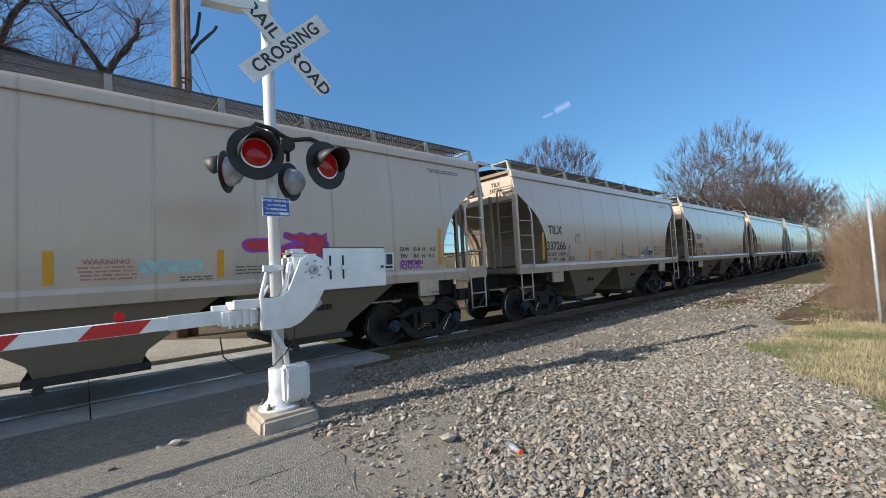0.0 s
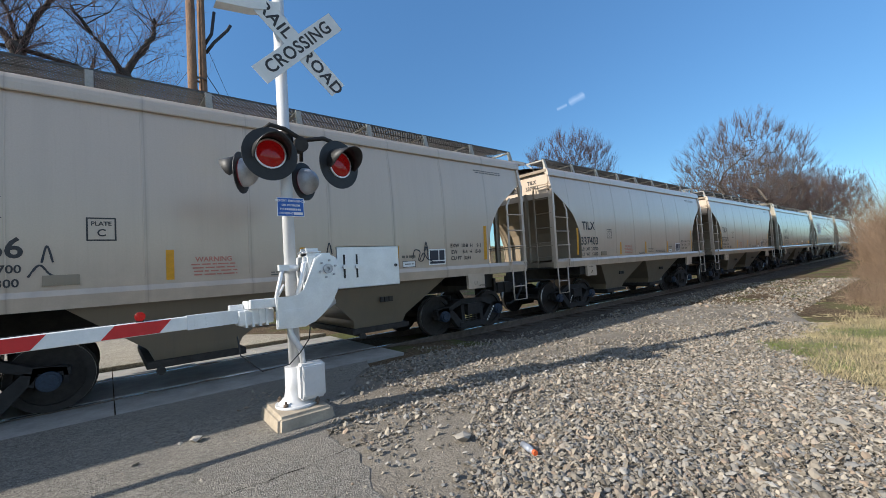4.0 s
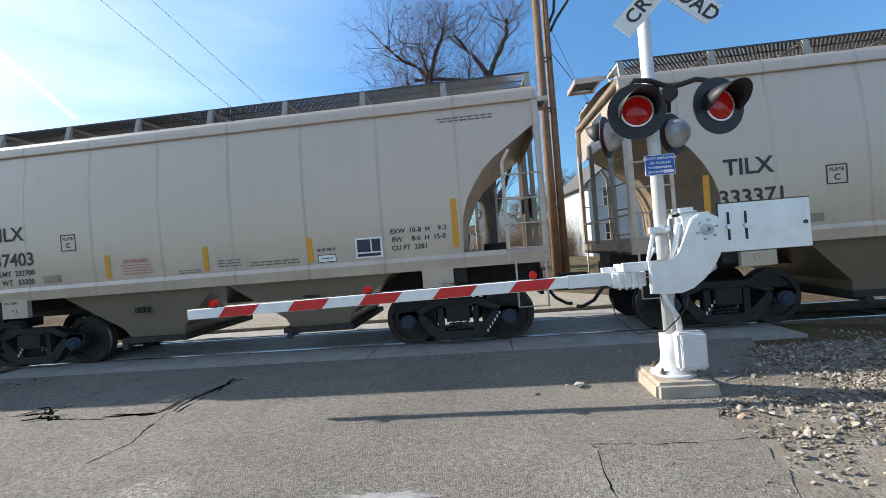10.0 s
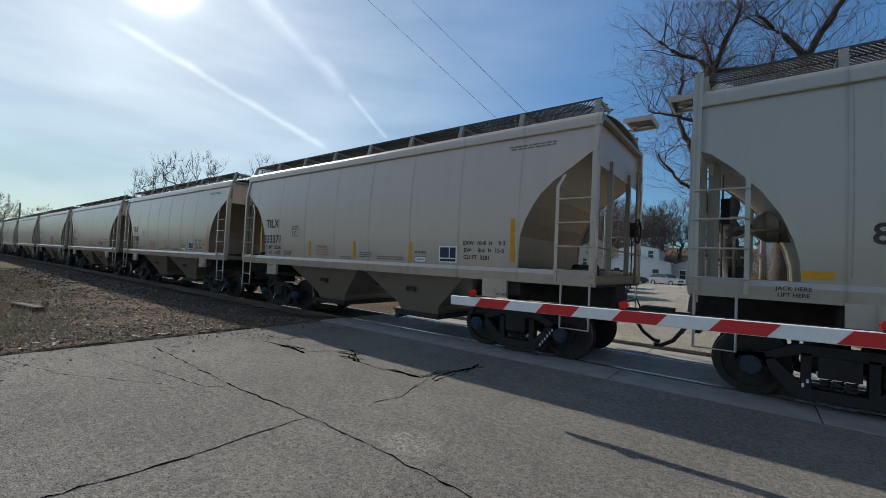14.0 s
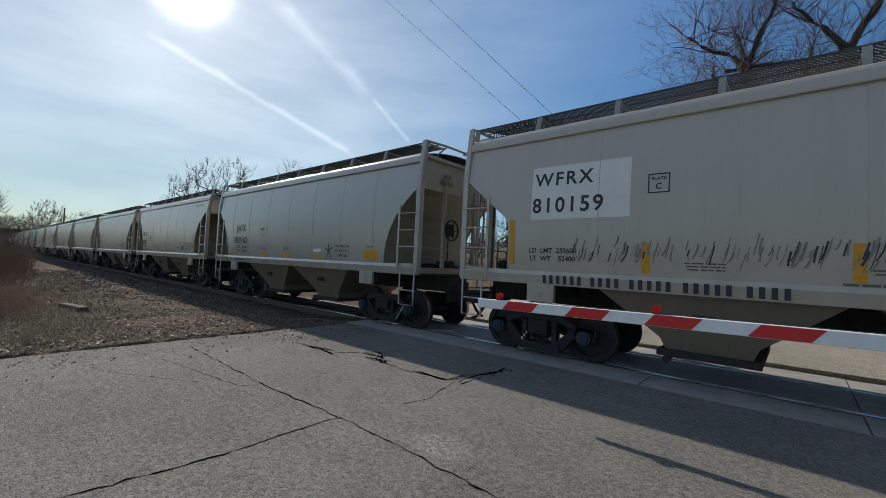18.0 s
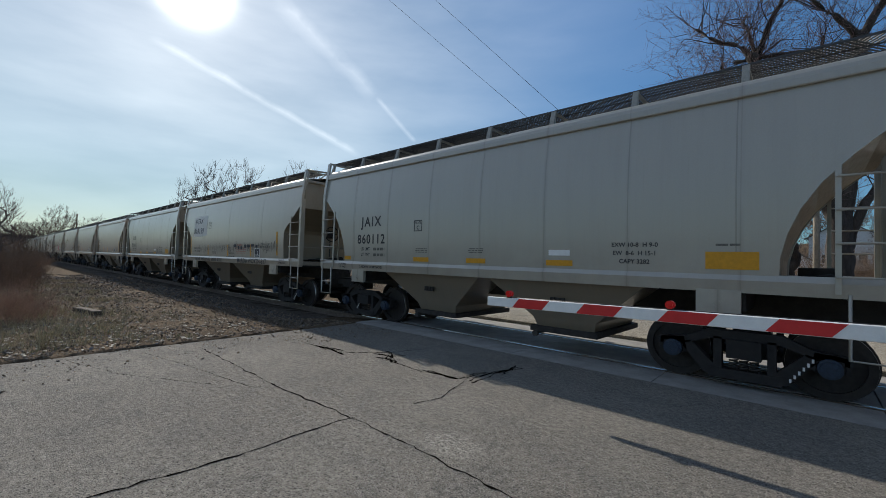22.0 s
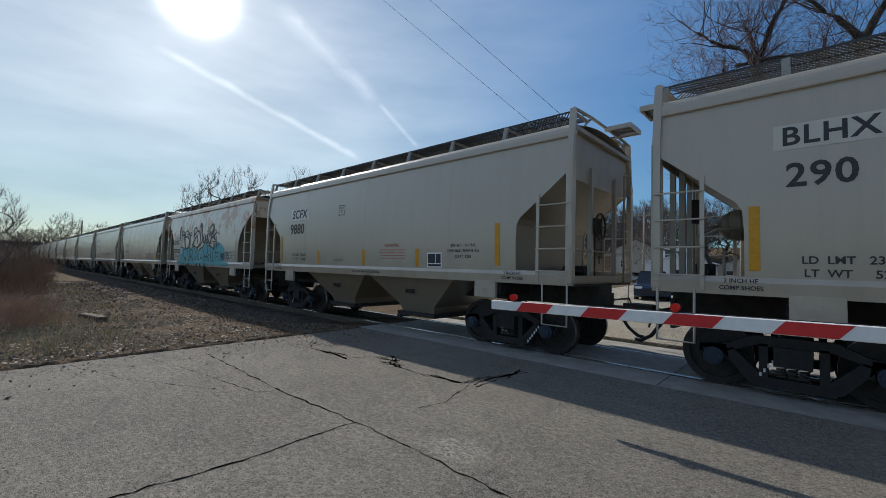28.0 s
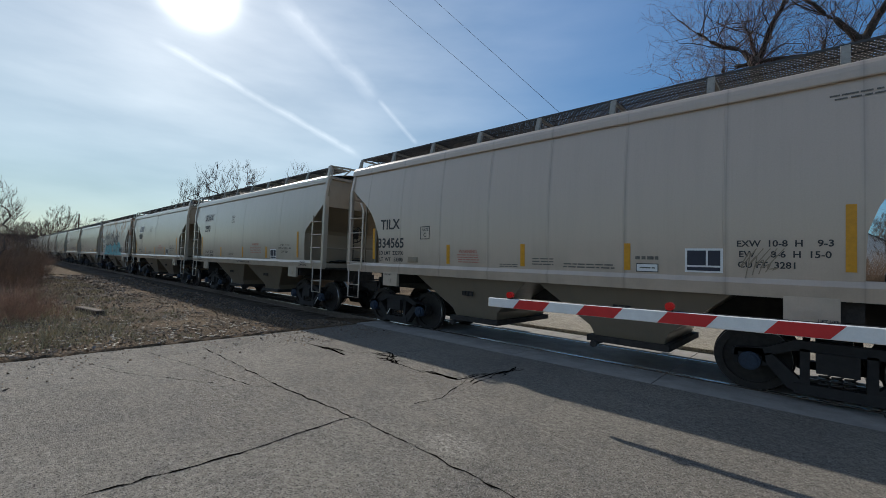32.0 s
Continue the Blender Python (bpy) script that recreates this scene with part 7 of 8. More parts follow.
def vehicle(name, x, y, turn, paint, L, W, H, label, z=0.0):
    """A passenger car: shaped body, glasshouse, wheels, lamps; its nose at -y before turning."""
    c = thing(name, label, "car", "vehicles beyond the crossing", m=pose(x, y, z, 0, 0, turn))
    bm = bmesh.new()
    prof = [(-L / 2, 0.34), (-L / 2 + 0.02, 0.75), (-L / 2 + 0.25, 0.92), (-L / 2 + 1.15, 1.02), (-L / 2 + 1.2, 1.02), (L / 2 - 0.1, 1.02), (L / 2, 0.85), (L / 2, 0.36), (L / 2 - 0.3, 0.26), (-L / 2 + 0.3, 0.24)]
    slab(bm, prof, 0, -W / 2, W / 2)
    bmesh.ops.bevel(bm, geom=bm.edges[:], offset=0.07, segments=3, affect="EDGES", clamp_overlap=True)
    part("body", bm, M[paint], c)
    bm = bmesh.new()
    slab(bm, [(-L / 2 + 1.15, 1.0), (-L / 2 + 1.75, H), (L / 2 - 0.7, H), (L / 2 - 0.15, 1.0)], 0, -W / 2 + 0.1, W / 2 - 0.1)
    for v in bm.verts:
        if v.co.z > 1.2:
            v.co.x *= 0.84
    part("glasshouse", bm, M["glass"], c, "dark car windows")
    bm = bmesh.new()
    bx(bm, -W * 0.37, W * 0.37, -L / 2 + 1.72, L / 2 - 0.65, H - 0.02, H + 0.05)
    bevelled(bm, 0.03, 2)
    part("roof", bm, M[paint], c)
    for sx in (-1, 1):
        for yy in (-L / 2 + 0.85, L / 2 - 0.85):
            bm = bmesh.new()
            disc(bm, (sx * (W / 2 - 0.1), yy, 0.34), 0, 0.2, 0.34, -0.11, 0.11, 24)
            w = part("tyre", bm, M["tyre"], c)
            bm = bmesh.new()
            disc(bm, (sx * (W / 2 - 0.1), yy, 0.34), 0, 0, 0.2, -0.1, 0.1, 16)
            part("rim", bm, M["silver"], w)
        bm = bmesh.new()
        bx(bm, sx * W * 0.36 - 0.2, sx * W * 0.36 + 0.2, -L / 2 - 0.015, -L / 2 + 0.15, 0.72, 0.86)
        bevelled(bm, 0.03, 2)
        part("headlight", bm, M["headlight"], c, "clear headlight")
        bm = bmesh.new()
        bx(bm, sx * (W / 2 + 0.09) - 0.09, sx * (W / 2 + 0.09) + 0.09, -L / 2 + 1.35, -L / 2 + 1.45, 1.02, 1.16)
        part("door_mirror", bm, M[paint], c)
    bm = bmesh.new()
    bx(bm, -W * 0.3, W * 0.3, -L / 2 - 0.02, -L / 2 + 0.05, 0.48, 0.70)
    part("grille", bm, M["black"], c, "black front grille")
    return c


vehicle("suv", -7.6, 18.6, 14, "suv_paint", 4.6, 1.85, 1.68, "dark blue sport utility vehicle waiting at the crossing")
vehicle("car", -9.2, 26.0, 14, "car_silver", 4.6, 1.8, 1.5, "silver car waiting behind another vehicle")
vehicle("car", -10.8, 33.5, 14, "suv_paint", 4.5, 1.8, 1.5, "dark car in the waiting line")
vehicle("car", -14.5, 53, 95, "suv_paint", 4.5, 1.8, 1.5, "dark car parked by the white building")
vehicle("car", -10.5, 56, 60, "car_silver", 4.5, 1.8, 1.5, "silver car parked by the far road")
vehicle("car", -20.5, 54, 95, "car_silver", 4.5, 1.8, 1.5, "silver car parked by the white building")


# a low overpass far down the track to -x
bm = bmesh.new()
bx(bm, -233, -226, -60, 4, 6.2, 7.4)
bx(bm, -232, -227, -24, -20, -1, 6.3)
ov = thing("overpass", "dark road overpass far down the track", "bridge", mesh=mesh_of("overpass", bm, M["under"]))
hill_v, hill_f = [], []
for i in range(61):
    a = radians(-30 + 240 * i / 60)
    hgt = 9 + 7 * noise.noise((i * 0.21, 2, 0)) + 4 * noise.noise((i * 0.7, 5, 0))
    if 0.2 < math.cos(a):
        hgt *= 0.6
    if radians(88) < a < radians(140):
        hgt += 22 * math.sin((a - radians(88)) / radians(52) * math.pi)
    hill_v += [(340 * math.cos(a), 340 * math.sin(a), -2), (400 * math.cos(a), 400 * math.sin(a), hgt)]
for i in range(60):
    hill_f.append((2 * i, 2 * i + 2, 2 * i + 3, 2 * i + 1))
me = bpy.data.meshes.new("backdrop")
me.from_pydata(hill_v, [], hill_f)
me.materials.append(simple("far_woods", (0.105, 0.085, 0.08), 1.0, 0, 0.4, 0.25))
thing("backdrop", "low wooded brown hills on the horizon", "hill", kind="structure", mesh=me)

# ---- road wear and litter ----


def crack(pts, w, seed, label="dark crack in the asphalt"):
    rng = random.Random(seed)
    line = []
    for (x0, y0), (x1, y1) in zip(pts, pts[1:]):
        n = max(2, int(math.hypot(x1 - x0, y1 - y0) / 0.07))
        for i in range(n):
            line.append((x0 + (x1 - x0) * i / n + rng.gauss(0, 0.006) + 0.03 * noise.noise((x0 * 5 + i * 0.3, seed, 0)), y0 + (y1 - y0) * i / n + rng.gauss(0, 0.006) + 0.03 * noise.noise((y0 * 5 + i * 0.3, seed, 4))))
    line.append(pts[-1])
    bm = bmesh.new()
    prev = None
    for i, (x, y) in enumerate(line):
        a = line[max(i - 1, 0)]
        b = line[min(i + 1, len(line) - 1)]
        dx, dy = b[0] - a[0], b[1] - a[1]
        l = math.hypot(dx, dy) or 1
        k = 0.72 * w * rng.choice((0.2, 0.35, 0.5, 0.6, 0.9, 1.3)) * (0.7 + 0.6 * abs(noise.noise((i * 0.2, seed, 9))))
        cur = (bm.verts.new((x - dy / l * k, y + dx / l * k, 0.003)), bm.verts.new((x + dy / l * k, y - dx / l * k, 0.003)))
        if prev:
            bm.faces.new((prev[0], prev[1], cur[1], cur[0]))
        prev = cur
    return mesh_of("crack", bm, M["crack"])


M["crack"] = simple("crack_filler", (0.008, 0.007, 0.006), 1.0, 0, 0.4, 30)
M["crack"].node_tree.nodes["Principled BSDF"].inputs["Specular IOR Level"].default_value = 0.0
road = bpy.data.objects["road"]
CRACKS = [([(-8.44, -5.69), (-5.22, -5.74), (-3.87, -5.67), (-2.88, -5.68), (-1.76, -5.74), (-0.6, -5.68)], 0.02),
          ([(-3.87, -5.67), (-3.87, -6.17), (-3.82, -6.84), (-3.88, -7.56), (-4.0, -9.2)], 0.02),
          ([(-7.67, -4.09), (-6.46, -3.99), (-5.91, -3.39), (-5.6, -3.75), (-4.63, -3.86), (-3.96, -3.61), (-3.79, -2.51)], 0.03),
          ([(-3.96, -3.61), (-3.65, -4.52), (-3.72, -4.92)], 0.013),
          ([(-5.91, -3.39), (-5.75, -2.6)], 0.012),
          ([(0.78, -4.84), (0.75, -5.5), (0.72, -6.4)], 0.014),
          ([(0.78, -4.86), (1.4, -4.9), (2.0, -4.84), (2.8, -4.9)], 0.009),
          ([(-8.5, -6.5), (-7.0, -6.2), (-5.6, -6.0), (-5.3, -5.75)], 0.01), ([(-8.8, -7.5), (-7.2, -7.0), (-6.0, -6.3)], 0.01),
          ([(-9.15, -1.9), (-9.15, -3.2), (-9.05, -5.3), (-8.95, -7.2), (-8.85, -9.5)], 0.04)]
for i, (pts, w) in enumerate(CRACKS):
    part("crack", crack(pts, w, i), None, road, "dark crack in the asphalt")


def scab(x, y, rx, ry, seed, mat, name, label, z=0.004):
    rng = random.Random(seed)
    bm = bmesh.new()
    c = bm.verts.new((x, y, z))
    ring = []
    for k in range(26):
        a = 6.28318 * k / 26
        q = rng.uniform(0.35, 1.15)
        ring.append(bm.verts.new((x + rx * q * math.cos(a), y + ry * q * math.sin(a), z)))
    for k in range(26):
        bm.faces.new((c, ring[k], ring[(k + 1) % 26]))
    part(name, bm, M[mat], road, label)


for i, (x, y, rx, ry) in enumerate([(-3.92, -3.3, 0.20, 0.5), (-3.82, -2.75, 0.13, 0.4), (-5.9, -3.5, 0.34, 0.2), (-5.55, -3.72, 0.28, 0.14), (-6.8, -4.0, 0.5, 0.12), (-4.3, -3.75, 0.4, 0.07)]):
    rp = random.Random(60 + i)
    for k in range(5):
        a = rp.uniform(-0.9, 0.9)
        if rx > ry:
            pts = [(x - rx * rp.uniform(0.4, 1.0), y + ry * a), (x, y + ry * (a * 0.6 + rp.uniform(-0.3, 0.3))), (x + rx * rp.uniform(0.4, 1.0), y + ry * rp.uniform(-0.9, 0.9))]
        else:
            pts = [(x + rx * a, y - ry * rp.uniform(0.4, 1.0)), (x + rx * (a * 0.6 + rp.uniform(-0.3, 0.3)), y), (x + rx * rp.uniform(-0.9, 0.9), y + ry * rp.uniform(0.4, 1.0))]
        part("crack", crack(pts, rp.uniform(0.014, 0.044), 40 + 7 * i + k), None, road, "deep black broken crack in the asphalt")
for i, (x, y, rx, ry) in enumerate([(-0.82, -5.50, 0.5, 0.05)]):
    scab(x, y, rx, ry, 50 + i, "white_worn", "paint_trace", "worn trace of a white stop line", 0.0035)


def road_lip():
    """Ragged dark lip of broken asphalt and soil along the road's edge."""
    rng = random.Random(31)
    bm = bmesh.new()
    prev = None
    for i in range(70):
        y = -1.8 - 0.12 * i
        x = -9.16 + 0.035 * (-y - 1.7) + rng.gauss(0, 0.015)
        h, w = rng.uniform(0.015, 0.045), rng.uniform(0.03, 0.07)
        ring = [bm.verts.new((x + dx, y, z)) for dx, z in ((-w - 0.05, -0.03), (-w, h * 0.7), (0.0, h), (w * 0.6, h * 0.5), (w, 0.002))]
        if prev:
            for k in range(4):
                bm.faces.new((prev[k], prev[k + 1], ring[k + 1], ring[k]))
        prev = ring
    part("road_lip", bm, M["soil"], road, "ragged dark lip along the road's edge")


road_lip()
M["orange"] = simple("orange_plastic", (0.75, 0.12, 0.03), 0.4, 0, 0.1, 20)
M["clear"] = simple("scuffed_clear_plastic", (0.24, 0.26, 0.30), 0.25, 0, 0.3, 20)
bt = thing("bottle", "crushed clear plastic bottle with an orange cap lying in gravel", "bottle", m=pose(3.08, -6.08, 0.03, 0, 0, 250))
bm = bmesh.new()
rod(bm, (-0.09, 0, 0), (0.05, 0, 0.005), 0.032, 12, 0.028)
rod(bm, (0.05, 0, 0.005), (0.085, 0, 0.006), 0.028, 12, 0.013)
part("bottle_body", bm, M["clear"], bt)
bm = bmesh.new()
rod(bm, (0.085, 0, 0.006), (0.115, 0, 0.007), 0.022, 12)
part("cap", bm, M["orange"], bt, "orange cap")
for i, (x, y, s, label) in enumerate([(2.85, -5.5, 0.075, "grey fist-sized rock on the gravel"), (3.75, -4.8, 0.03, "brown fist-sized rock on the gravel"), (1.0, -3.5, 0.06, "grey rock at the edge of the road"), (5.3, -7.75, 0.07, "pale flat rock at the edge of the grass"), (2.7, -3.3, 0.03, "grey rock near the signal base")]):
    sv, sf = STONE_SHAPES[i]
    me = bpy.data.meshes.new("rock")
    me.from_pydata([(a * s * 1.3, b * s, c * s) for a, b, c in sv], [], sf)
    me.materials.append(M["stone"])
    thing("rock", label, "rock", "rocks on the verge", m=pose(x, y, (0.0 if x < 1.9 else 0.01) + s * 0.35, 0, 0, 40 * i), mesh=me)
bm = bmesh.new()
pipe(bm, [(3.9, -5.1, 0.02), (4.1, -5.02, 0.05), (4.32, -5.0, 0.04), (4.5, -4.96, 0.03)], 0.018, 6)
thing("stick", "short dark dead stick on the gravel", "stick", mesh=mesh_of("stick", bm, M["bark"]))
bm = bmesh.new()
bx(bm, -0.7, 0.7, -0.11, 0.11, 0, 0.14)
bevelled(bm, 0.02, 1)
thing("old_tie", "discarded dark railway tie lying on the verge", "railway tie", m=pose(-15.2, -6.4, ground_height(-15.2, -6.4) - 0.02, 0, 0, 12), mesh=mesh_of("old_tie", bm, M["tie"]))
bm = bmesh.new()
rng = random.Random(6)
for i in range(2600):
    x, y = -9.6 - 26 * rng.random() ** 1.4, rng.uniform(-11, -3.8)
    l, w, a = rng.uniform(0.012, 0.045), rng.uniform(0.004, 0.016), rng.uniform(0, 3.14)
    bx(bm, -l, l, -w, w, 0, 0.010, Matrix.Translation((x, y, ground_height(x, y) + 0.01)) @ Matrix.Rotation(a, 4, "Z"))
thing("wood_chips", "pale splinters and litter scattered on the verge", "debris", kind="stuff", mesh=mesh_of("wood_chips", bm, simple("pale_litter", (0.52, 0.46, 0.37), 0.9, 0, 0.3, 5)))
bm = bmesh.new()
for i in range(260):
    x, y = rng.uniform(6.5, 18), rng.uniform(-10, -5.6)
    l, w, a = rng.uniform(0.04, 0.16), rng.uniform(0.004, 0.012), rng.uniform(0, 3.14)
    bx(bm, -l, l, -w, w, 0, 0.01, Matrix.Translation((x, y, ground_height(x, y) + 0.012)) @ Matrix.Rotation(a, 4, "Z"))
thing("dead_stems", "pale dead stems lying on the verge", "debris", kind="stuff", mesh=mesh_of("dead_stems", bm, M["dry_grass"]))

# ---- the cars of this train ----
S_ROWS = [0.0, 2.83, 5.75, 8.75, 11.83, 14.99, 18.24, 21.59, 25.05, 28.65, 32.39, 36.27, 40.28, 44.41, 48.65, 52.97, 57.38, 61.86, 66.41, 71.02, 75.71,
          80.46, 85.28, 90.16, 95.09, 100.08, 105.12, 110.2, 115.34, 120.53, 125.76, 131.05, 136.38]


def travel(t):
    """Metres that the train has gone towards -x by the time t."""
    i = min(int(t), 31)
    u = t - i
    p = [S_ROWS[k] if 0 <= k <= 32 else (2 * S_ROWS[0] - S_ROWS[1] if k < 0 else 2 * S_ROWS[32] - S_ROWS[31]) for k in (i - 1, i, i + 1, i + 2)]
    return p[1] + 0.5 * u * (p[2] - p[0] + u * (2 * p[0] - 5 * p[1] + 4 * p[2] - p[3] + u * (3 * (p[1] - p[2]) + p[3] - p[0])))


SEAMS_T = [-3.6, -2.3, -0.97, 0.36, 1.7, 3.03]
SEAMS_J = [-4.3, -2.9, -1.45, 0.0, 1.45, 2.9, 4.3]
SEAMS_W = [-3.1, 0.0, 3.1]
T_P, J_P = 12.85, 13.18
TRAIN = []


def bars(car, tall, small, w=0.095, z_small=(1.66, 2.08), z_tall=(1.72, 2.52)):
    for u in tall:
        part("reflector", patch(u - w / 2, u + w / 2, *z_tall, M["yellow"], 0.007), None, car, "tall yellow reflective strip")
    for u in small:
        part("reflector", patch(u - w / 2, u + w / 2, *z_small, M["yellow"], 0.007), None, car, "short yellow reflective strip")


def plate_c(car, u, z, s=0.30):
    outline(car, u - s / 2, u + s / 2, z - s / 2, z + s / 2)
    lettered(car, "PLATE", 0.075, u, z + 0.07)
    lettered(car, "C", 0.13, u, z - 0.05)


def vent_box(car, u, z, w=0.34, h=0.13, mat="under"):
    bm = bmesh.new()
    y = -half_width(z)
    bx(bm, u - w / 2, u + w / 2, y - 0.018, y + 0.005, z - h / 2, z + h / 2)
    bx(bm, u - w / 2 + 0.03, u + w / 2 - 0.03, y - 0.026, y - 0.018, z - h / 2 + 0.03, z + h / 2 - 0.03)
    part("placard_holder", bm, M["hop"], car, "small grey bolted holder")


def marks_t(car, mark, number, ld, lt, job=True):
    lettered(car, mark, 0.35, -3.99, 2.59)
    lettered(car, number, 0.335, -3.95, 2.12)
    lettered(car, "LD LMT  " + ld, 0.135, -3.94, 1.88)
    lettered(car, "LT  WT   " + lt, 0.135, -3.94, 1.715)
    plate_c(car, -2.74, 2.36)
    bars(car, (-4.62, 4.28), (-2.01, -0.13, 1.77))
    lettered(car, "WARNING", 0.10, -1.46, 1.93, M["redink"], "red stencilled lettering")
    small_print(car, -1.46, 1.85, 0.62, 4, M["redink"], 0.02, 0.05, 3)
    small_print(car, -0.45, 1.68, 0.42, 2, None, 0.018, 0.04, 4)
    small_print(car, 0.28, 1.80, 0.45, 3, None, 0.02, 0.05, 5)
    small_print(car, 1.1, 1.72, 0.95, 2, None, 0.022, 0.05, 6)
    if job:
        small_print(car, 2.05, 1.83, 0.34, 1, None, 0.05, 0.05, 7)
    outline(car, 1.90, 2.22, 1.64, 1.77, 0.012)
    part("label_backing", patch(1.91, 2.21, 1.65, 1.76, M["white"], 0.005), None, car, "white stencil label")
    small_print(car, 2.06, 1.695, 0.22, 1, None, 0.02, 0.04, 8)
    acf_label(car, 2.80, 1.83)
    lettered(car, "EXW  10-8  H    9-3", 0.115, 3.66, 2.06)
    lettered(car, "EW     8-6  H  15-0", 0.115, 3.66, 1.92)
    lettered(car, "CU FT  3281", 0.115, 3.50, 1.78)
    small_print(car, 4.55, 3.86, 1.0, 2, None, 0.022, 0.05, 9)
    vent_box(car, -3.13, 1.73)
    vent_box(car, 2.6, 1.52, 0.34, 0.09)


def marks_j(car, number, capy):
    lettered(car, "JAIX", 0.36, -3.57, 2.66, None, "", 1.25)
    lettered(car, number, 0.34, -3.57, 2.2, None, "", 1.15)
    for z, body in ((1.95, "LD LMT"), (1.80, "LT  WT")):
        lettered(car, body, 0.115, -3.80, z)
        small_print(car, -3.24, z - 0.035, 0.46, 1, None, 0.07, 0.1, 21)
    lettered(car, "2 INCH HF COMP SHOES", 0.085, -3.55, 1.475, lift=0.045)
    lettered(car, "JACK HERE", 0.07, -4.82, 1.53, lift=0.045)
    lettered(car, "LIFT HERE", 0.07, -4.82, 1.45, lift=0.045)
    plate_c(car, -1.8, 2.5, 0.26)
    for u, w in ((-4.6, 0.3), (-1.7, 0.5), (-0.1, 0.5), (1.75, 0.5)):
        part("reflector", patch(u - w / 2, u + w / 2, 1.66, 1.76, M["yellow"], 0.007, 2), None, car, "yellow reflective strip")
    part("reflector", patch(3.95, 4.55, 1.68, 1.92, M["yellow"], 0.007, 3), None, car, "large yellow reflective patch")
    part("label_backing", patch(1.55, 1.95, 1.84, 1.94, M["white"], 0.006, 2), None, car, "white label")
    small_print(car, -1.7, 1.95, 0.4, 3, None, 0.02, 0.04, 22)
    small_print(car, -0.1, 1.95, 0.4, 3, None, 0.02, 0.04, 23)
    for k, b in enumerate(capy):
        lettered(car, b, 0.095, 3.0, 2.02 - 0.13 * k)
    small_print(car, 4.2, 2.0, 0.3, 1, None, 0.03, 0.04, 24)
    small_print(car, 3.6, 1.47, 0.9, 1, None, 0.03, 0.04, 26)
    vent_box(car, 4.3, 1.5, 0.3, 0.1)


def spray(car, pts, w, mat, seed, lift=0.007, label="sprayed paint stroke", name="paint_stroke"):
    """A hand-drawn stroke on the side: a ribbon of uneven width along points (u, z)."""
    rng = random.Random(seed)
    line = []
    n = len(pts)
    for i in range(n - 1):
        p0, p1, p2, p3 = pts[max(i - 1, 0)], pts[i], pts[i + 1], pts[min(i + 2, n - 1)]
        for k in range(7):
            t = k / 7
            line.append(tuple(p1[c] + 0.5 * t * (p2[c] - p0[c] + t * (2 * p0[c] - 5 * p1[c] + 4 * p2[c] - p3[c] + t * (3 * (p1[c] - p2[c]) + p3[c] - p0[c]))) for c in (0, 1)))
    line.append(pts[-1])
    bm = bmesh.new()
    prev = None
    for i, (u, z) in enumerate(line):
        a, b = line[max(i - 1, 0)], line[min(i + 1, len(line) - 1)]
        du, dz = b[0] - a[0], b[1] - a[1]
        l = math.hypot(du, dz) or 1
        k = w * rng.uniform(0.85, 1.15) / 2
        e = [(u - dz / l * k, z + du / l * k), (u + dz / l * k, z - du / l * k)]
        cur = [bm.verts.new((p, -max(half_width(q) + lift, 1.598 if q < 1.63 else 0.0), q)) for p, q in e]
        if prev:
            bm.faces.new((prev[0], prev[1], cur[1], cur[0]))
        prev = cur
    part(name, bm, mat, car, label)


def blob(car, outline_pts, mat, lift=0.006, label="sprayed patch of paint", name="paint_patch"):
    """A filled patch on the side, built as upright slices of its outline (u, low, high)."""
    bm = bmesh.new()
    prev = None
    for u, z0, z1 in outline_pts:
        col = [bm.verts.new((u, -half_width(z0 + (z1 - z0) * k / 6) - lift, z0 + (z1 - z0) * k / 6)) for k in range(7)]
        if prev:
            for k in range(6):
                bm.faces.new((prev[k], col[k], col[k + 1], prev[k + 1]))
        prev = col
    part(name, bm, mat, car, label)


def add_car(spec, label, seams, x0):
    kind, paint, L, pitch = spec
    car, wheels = hopper_car(kind, paint, L, pitch, label, seams)
    car.matrix_basis = Matrix.Translation((x0, 0, 0))
    TRAIN.append((car, x0, wheels))
    return car


T, J, W, S = ("arc", "grey", 11.56, T_P), ("bow", "grey_cool", 11.9, J_P), ("slant", "tan", 11.9, J_P), ("arc", "rusty", 11.56, T_P)
x = 40.56 - 3.5 * T_P
CARS = []
for spec, label in ((T, "grey covered hopper car with purple and red graffiti"), (T, "grey covered hopper car with black lettering and small scribbles"), (T, "grey covered hopper car with black lettering, clean sides"),
                    (T, "grey covered hopper car with black lettering and yellow strips"), (J, "cool grey covered hopper car with yellow patches and a scribble"), (W, "tan covered hopper car with a white number panel and black tags"),
                    (J, "cool grey covered hopper car with yellow patches"), (S, "rusty pale covered hopper car covered in teal and black graffiti"), (W, "tan covered hopper car with a white mark panel"),
                    (W, "tan covered hopper car with large black numerals"), (T, "grey covered hopper car with black lettering, dusty"), (J, "cool grey covered hopper car at the end of the row")):
    CARS.append(add_car(spec, label, {"arc": SEAMS_T, "bow": SEAMS_J, "slant": SEAMS_W}[spec[0]], x + spec[3] / 2))
    x += spec[3]
# cars that went by before
x = 40.56 - 3.5 * T_P
for i, spec in enumerate((T, T, J, T, W, T, J, W, T, T, T)):
    x -= spec[3]
    add_car(spec, ("grey" if spec is T else "pale") + " covered hopper car far along the train", {"arc": SEAMS_T, "bow": SEAMS_J, "slant": SEAMS_W}[spec[0]], x + spec[3] / 2)

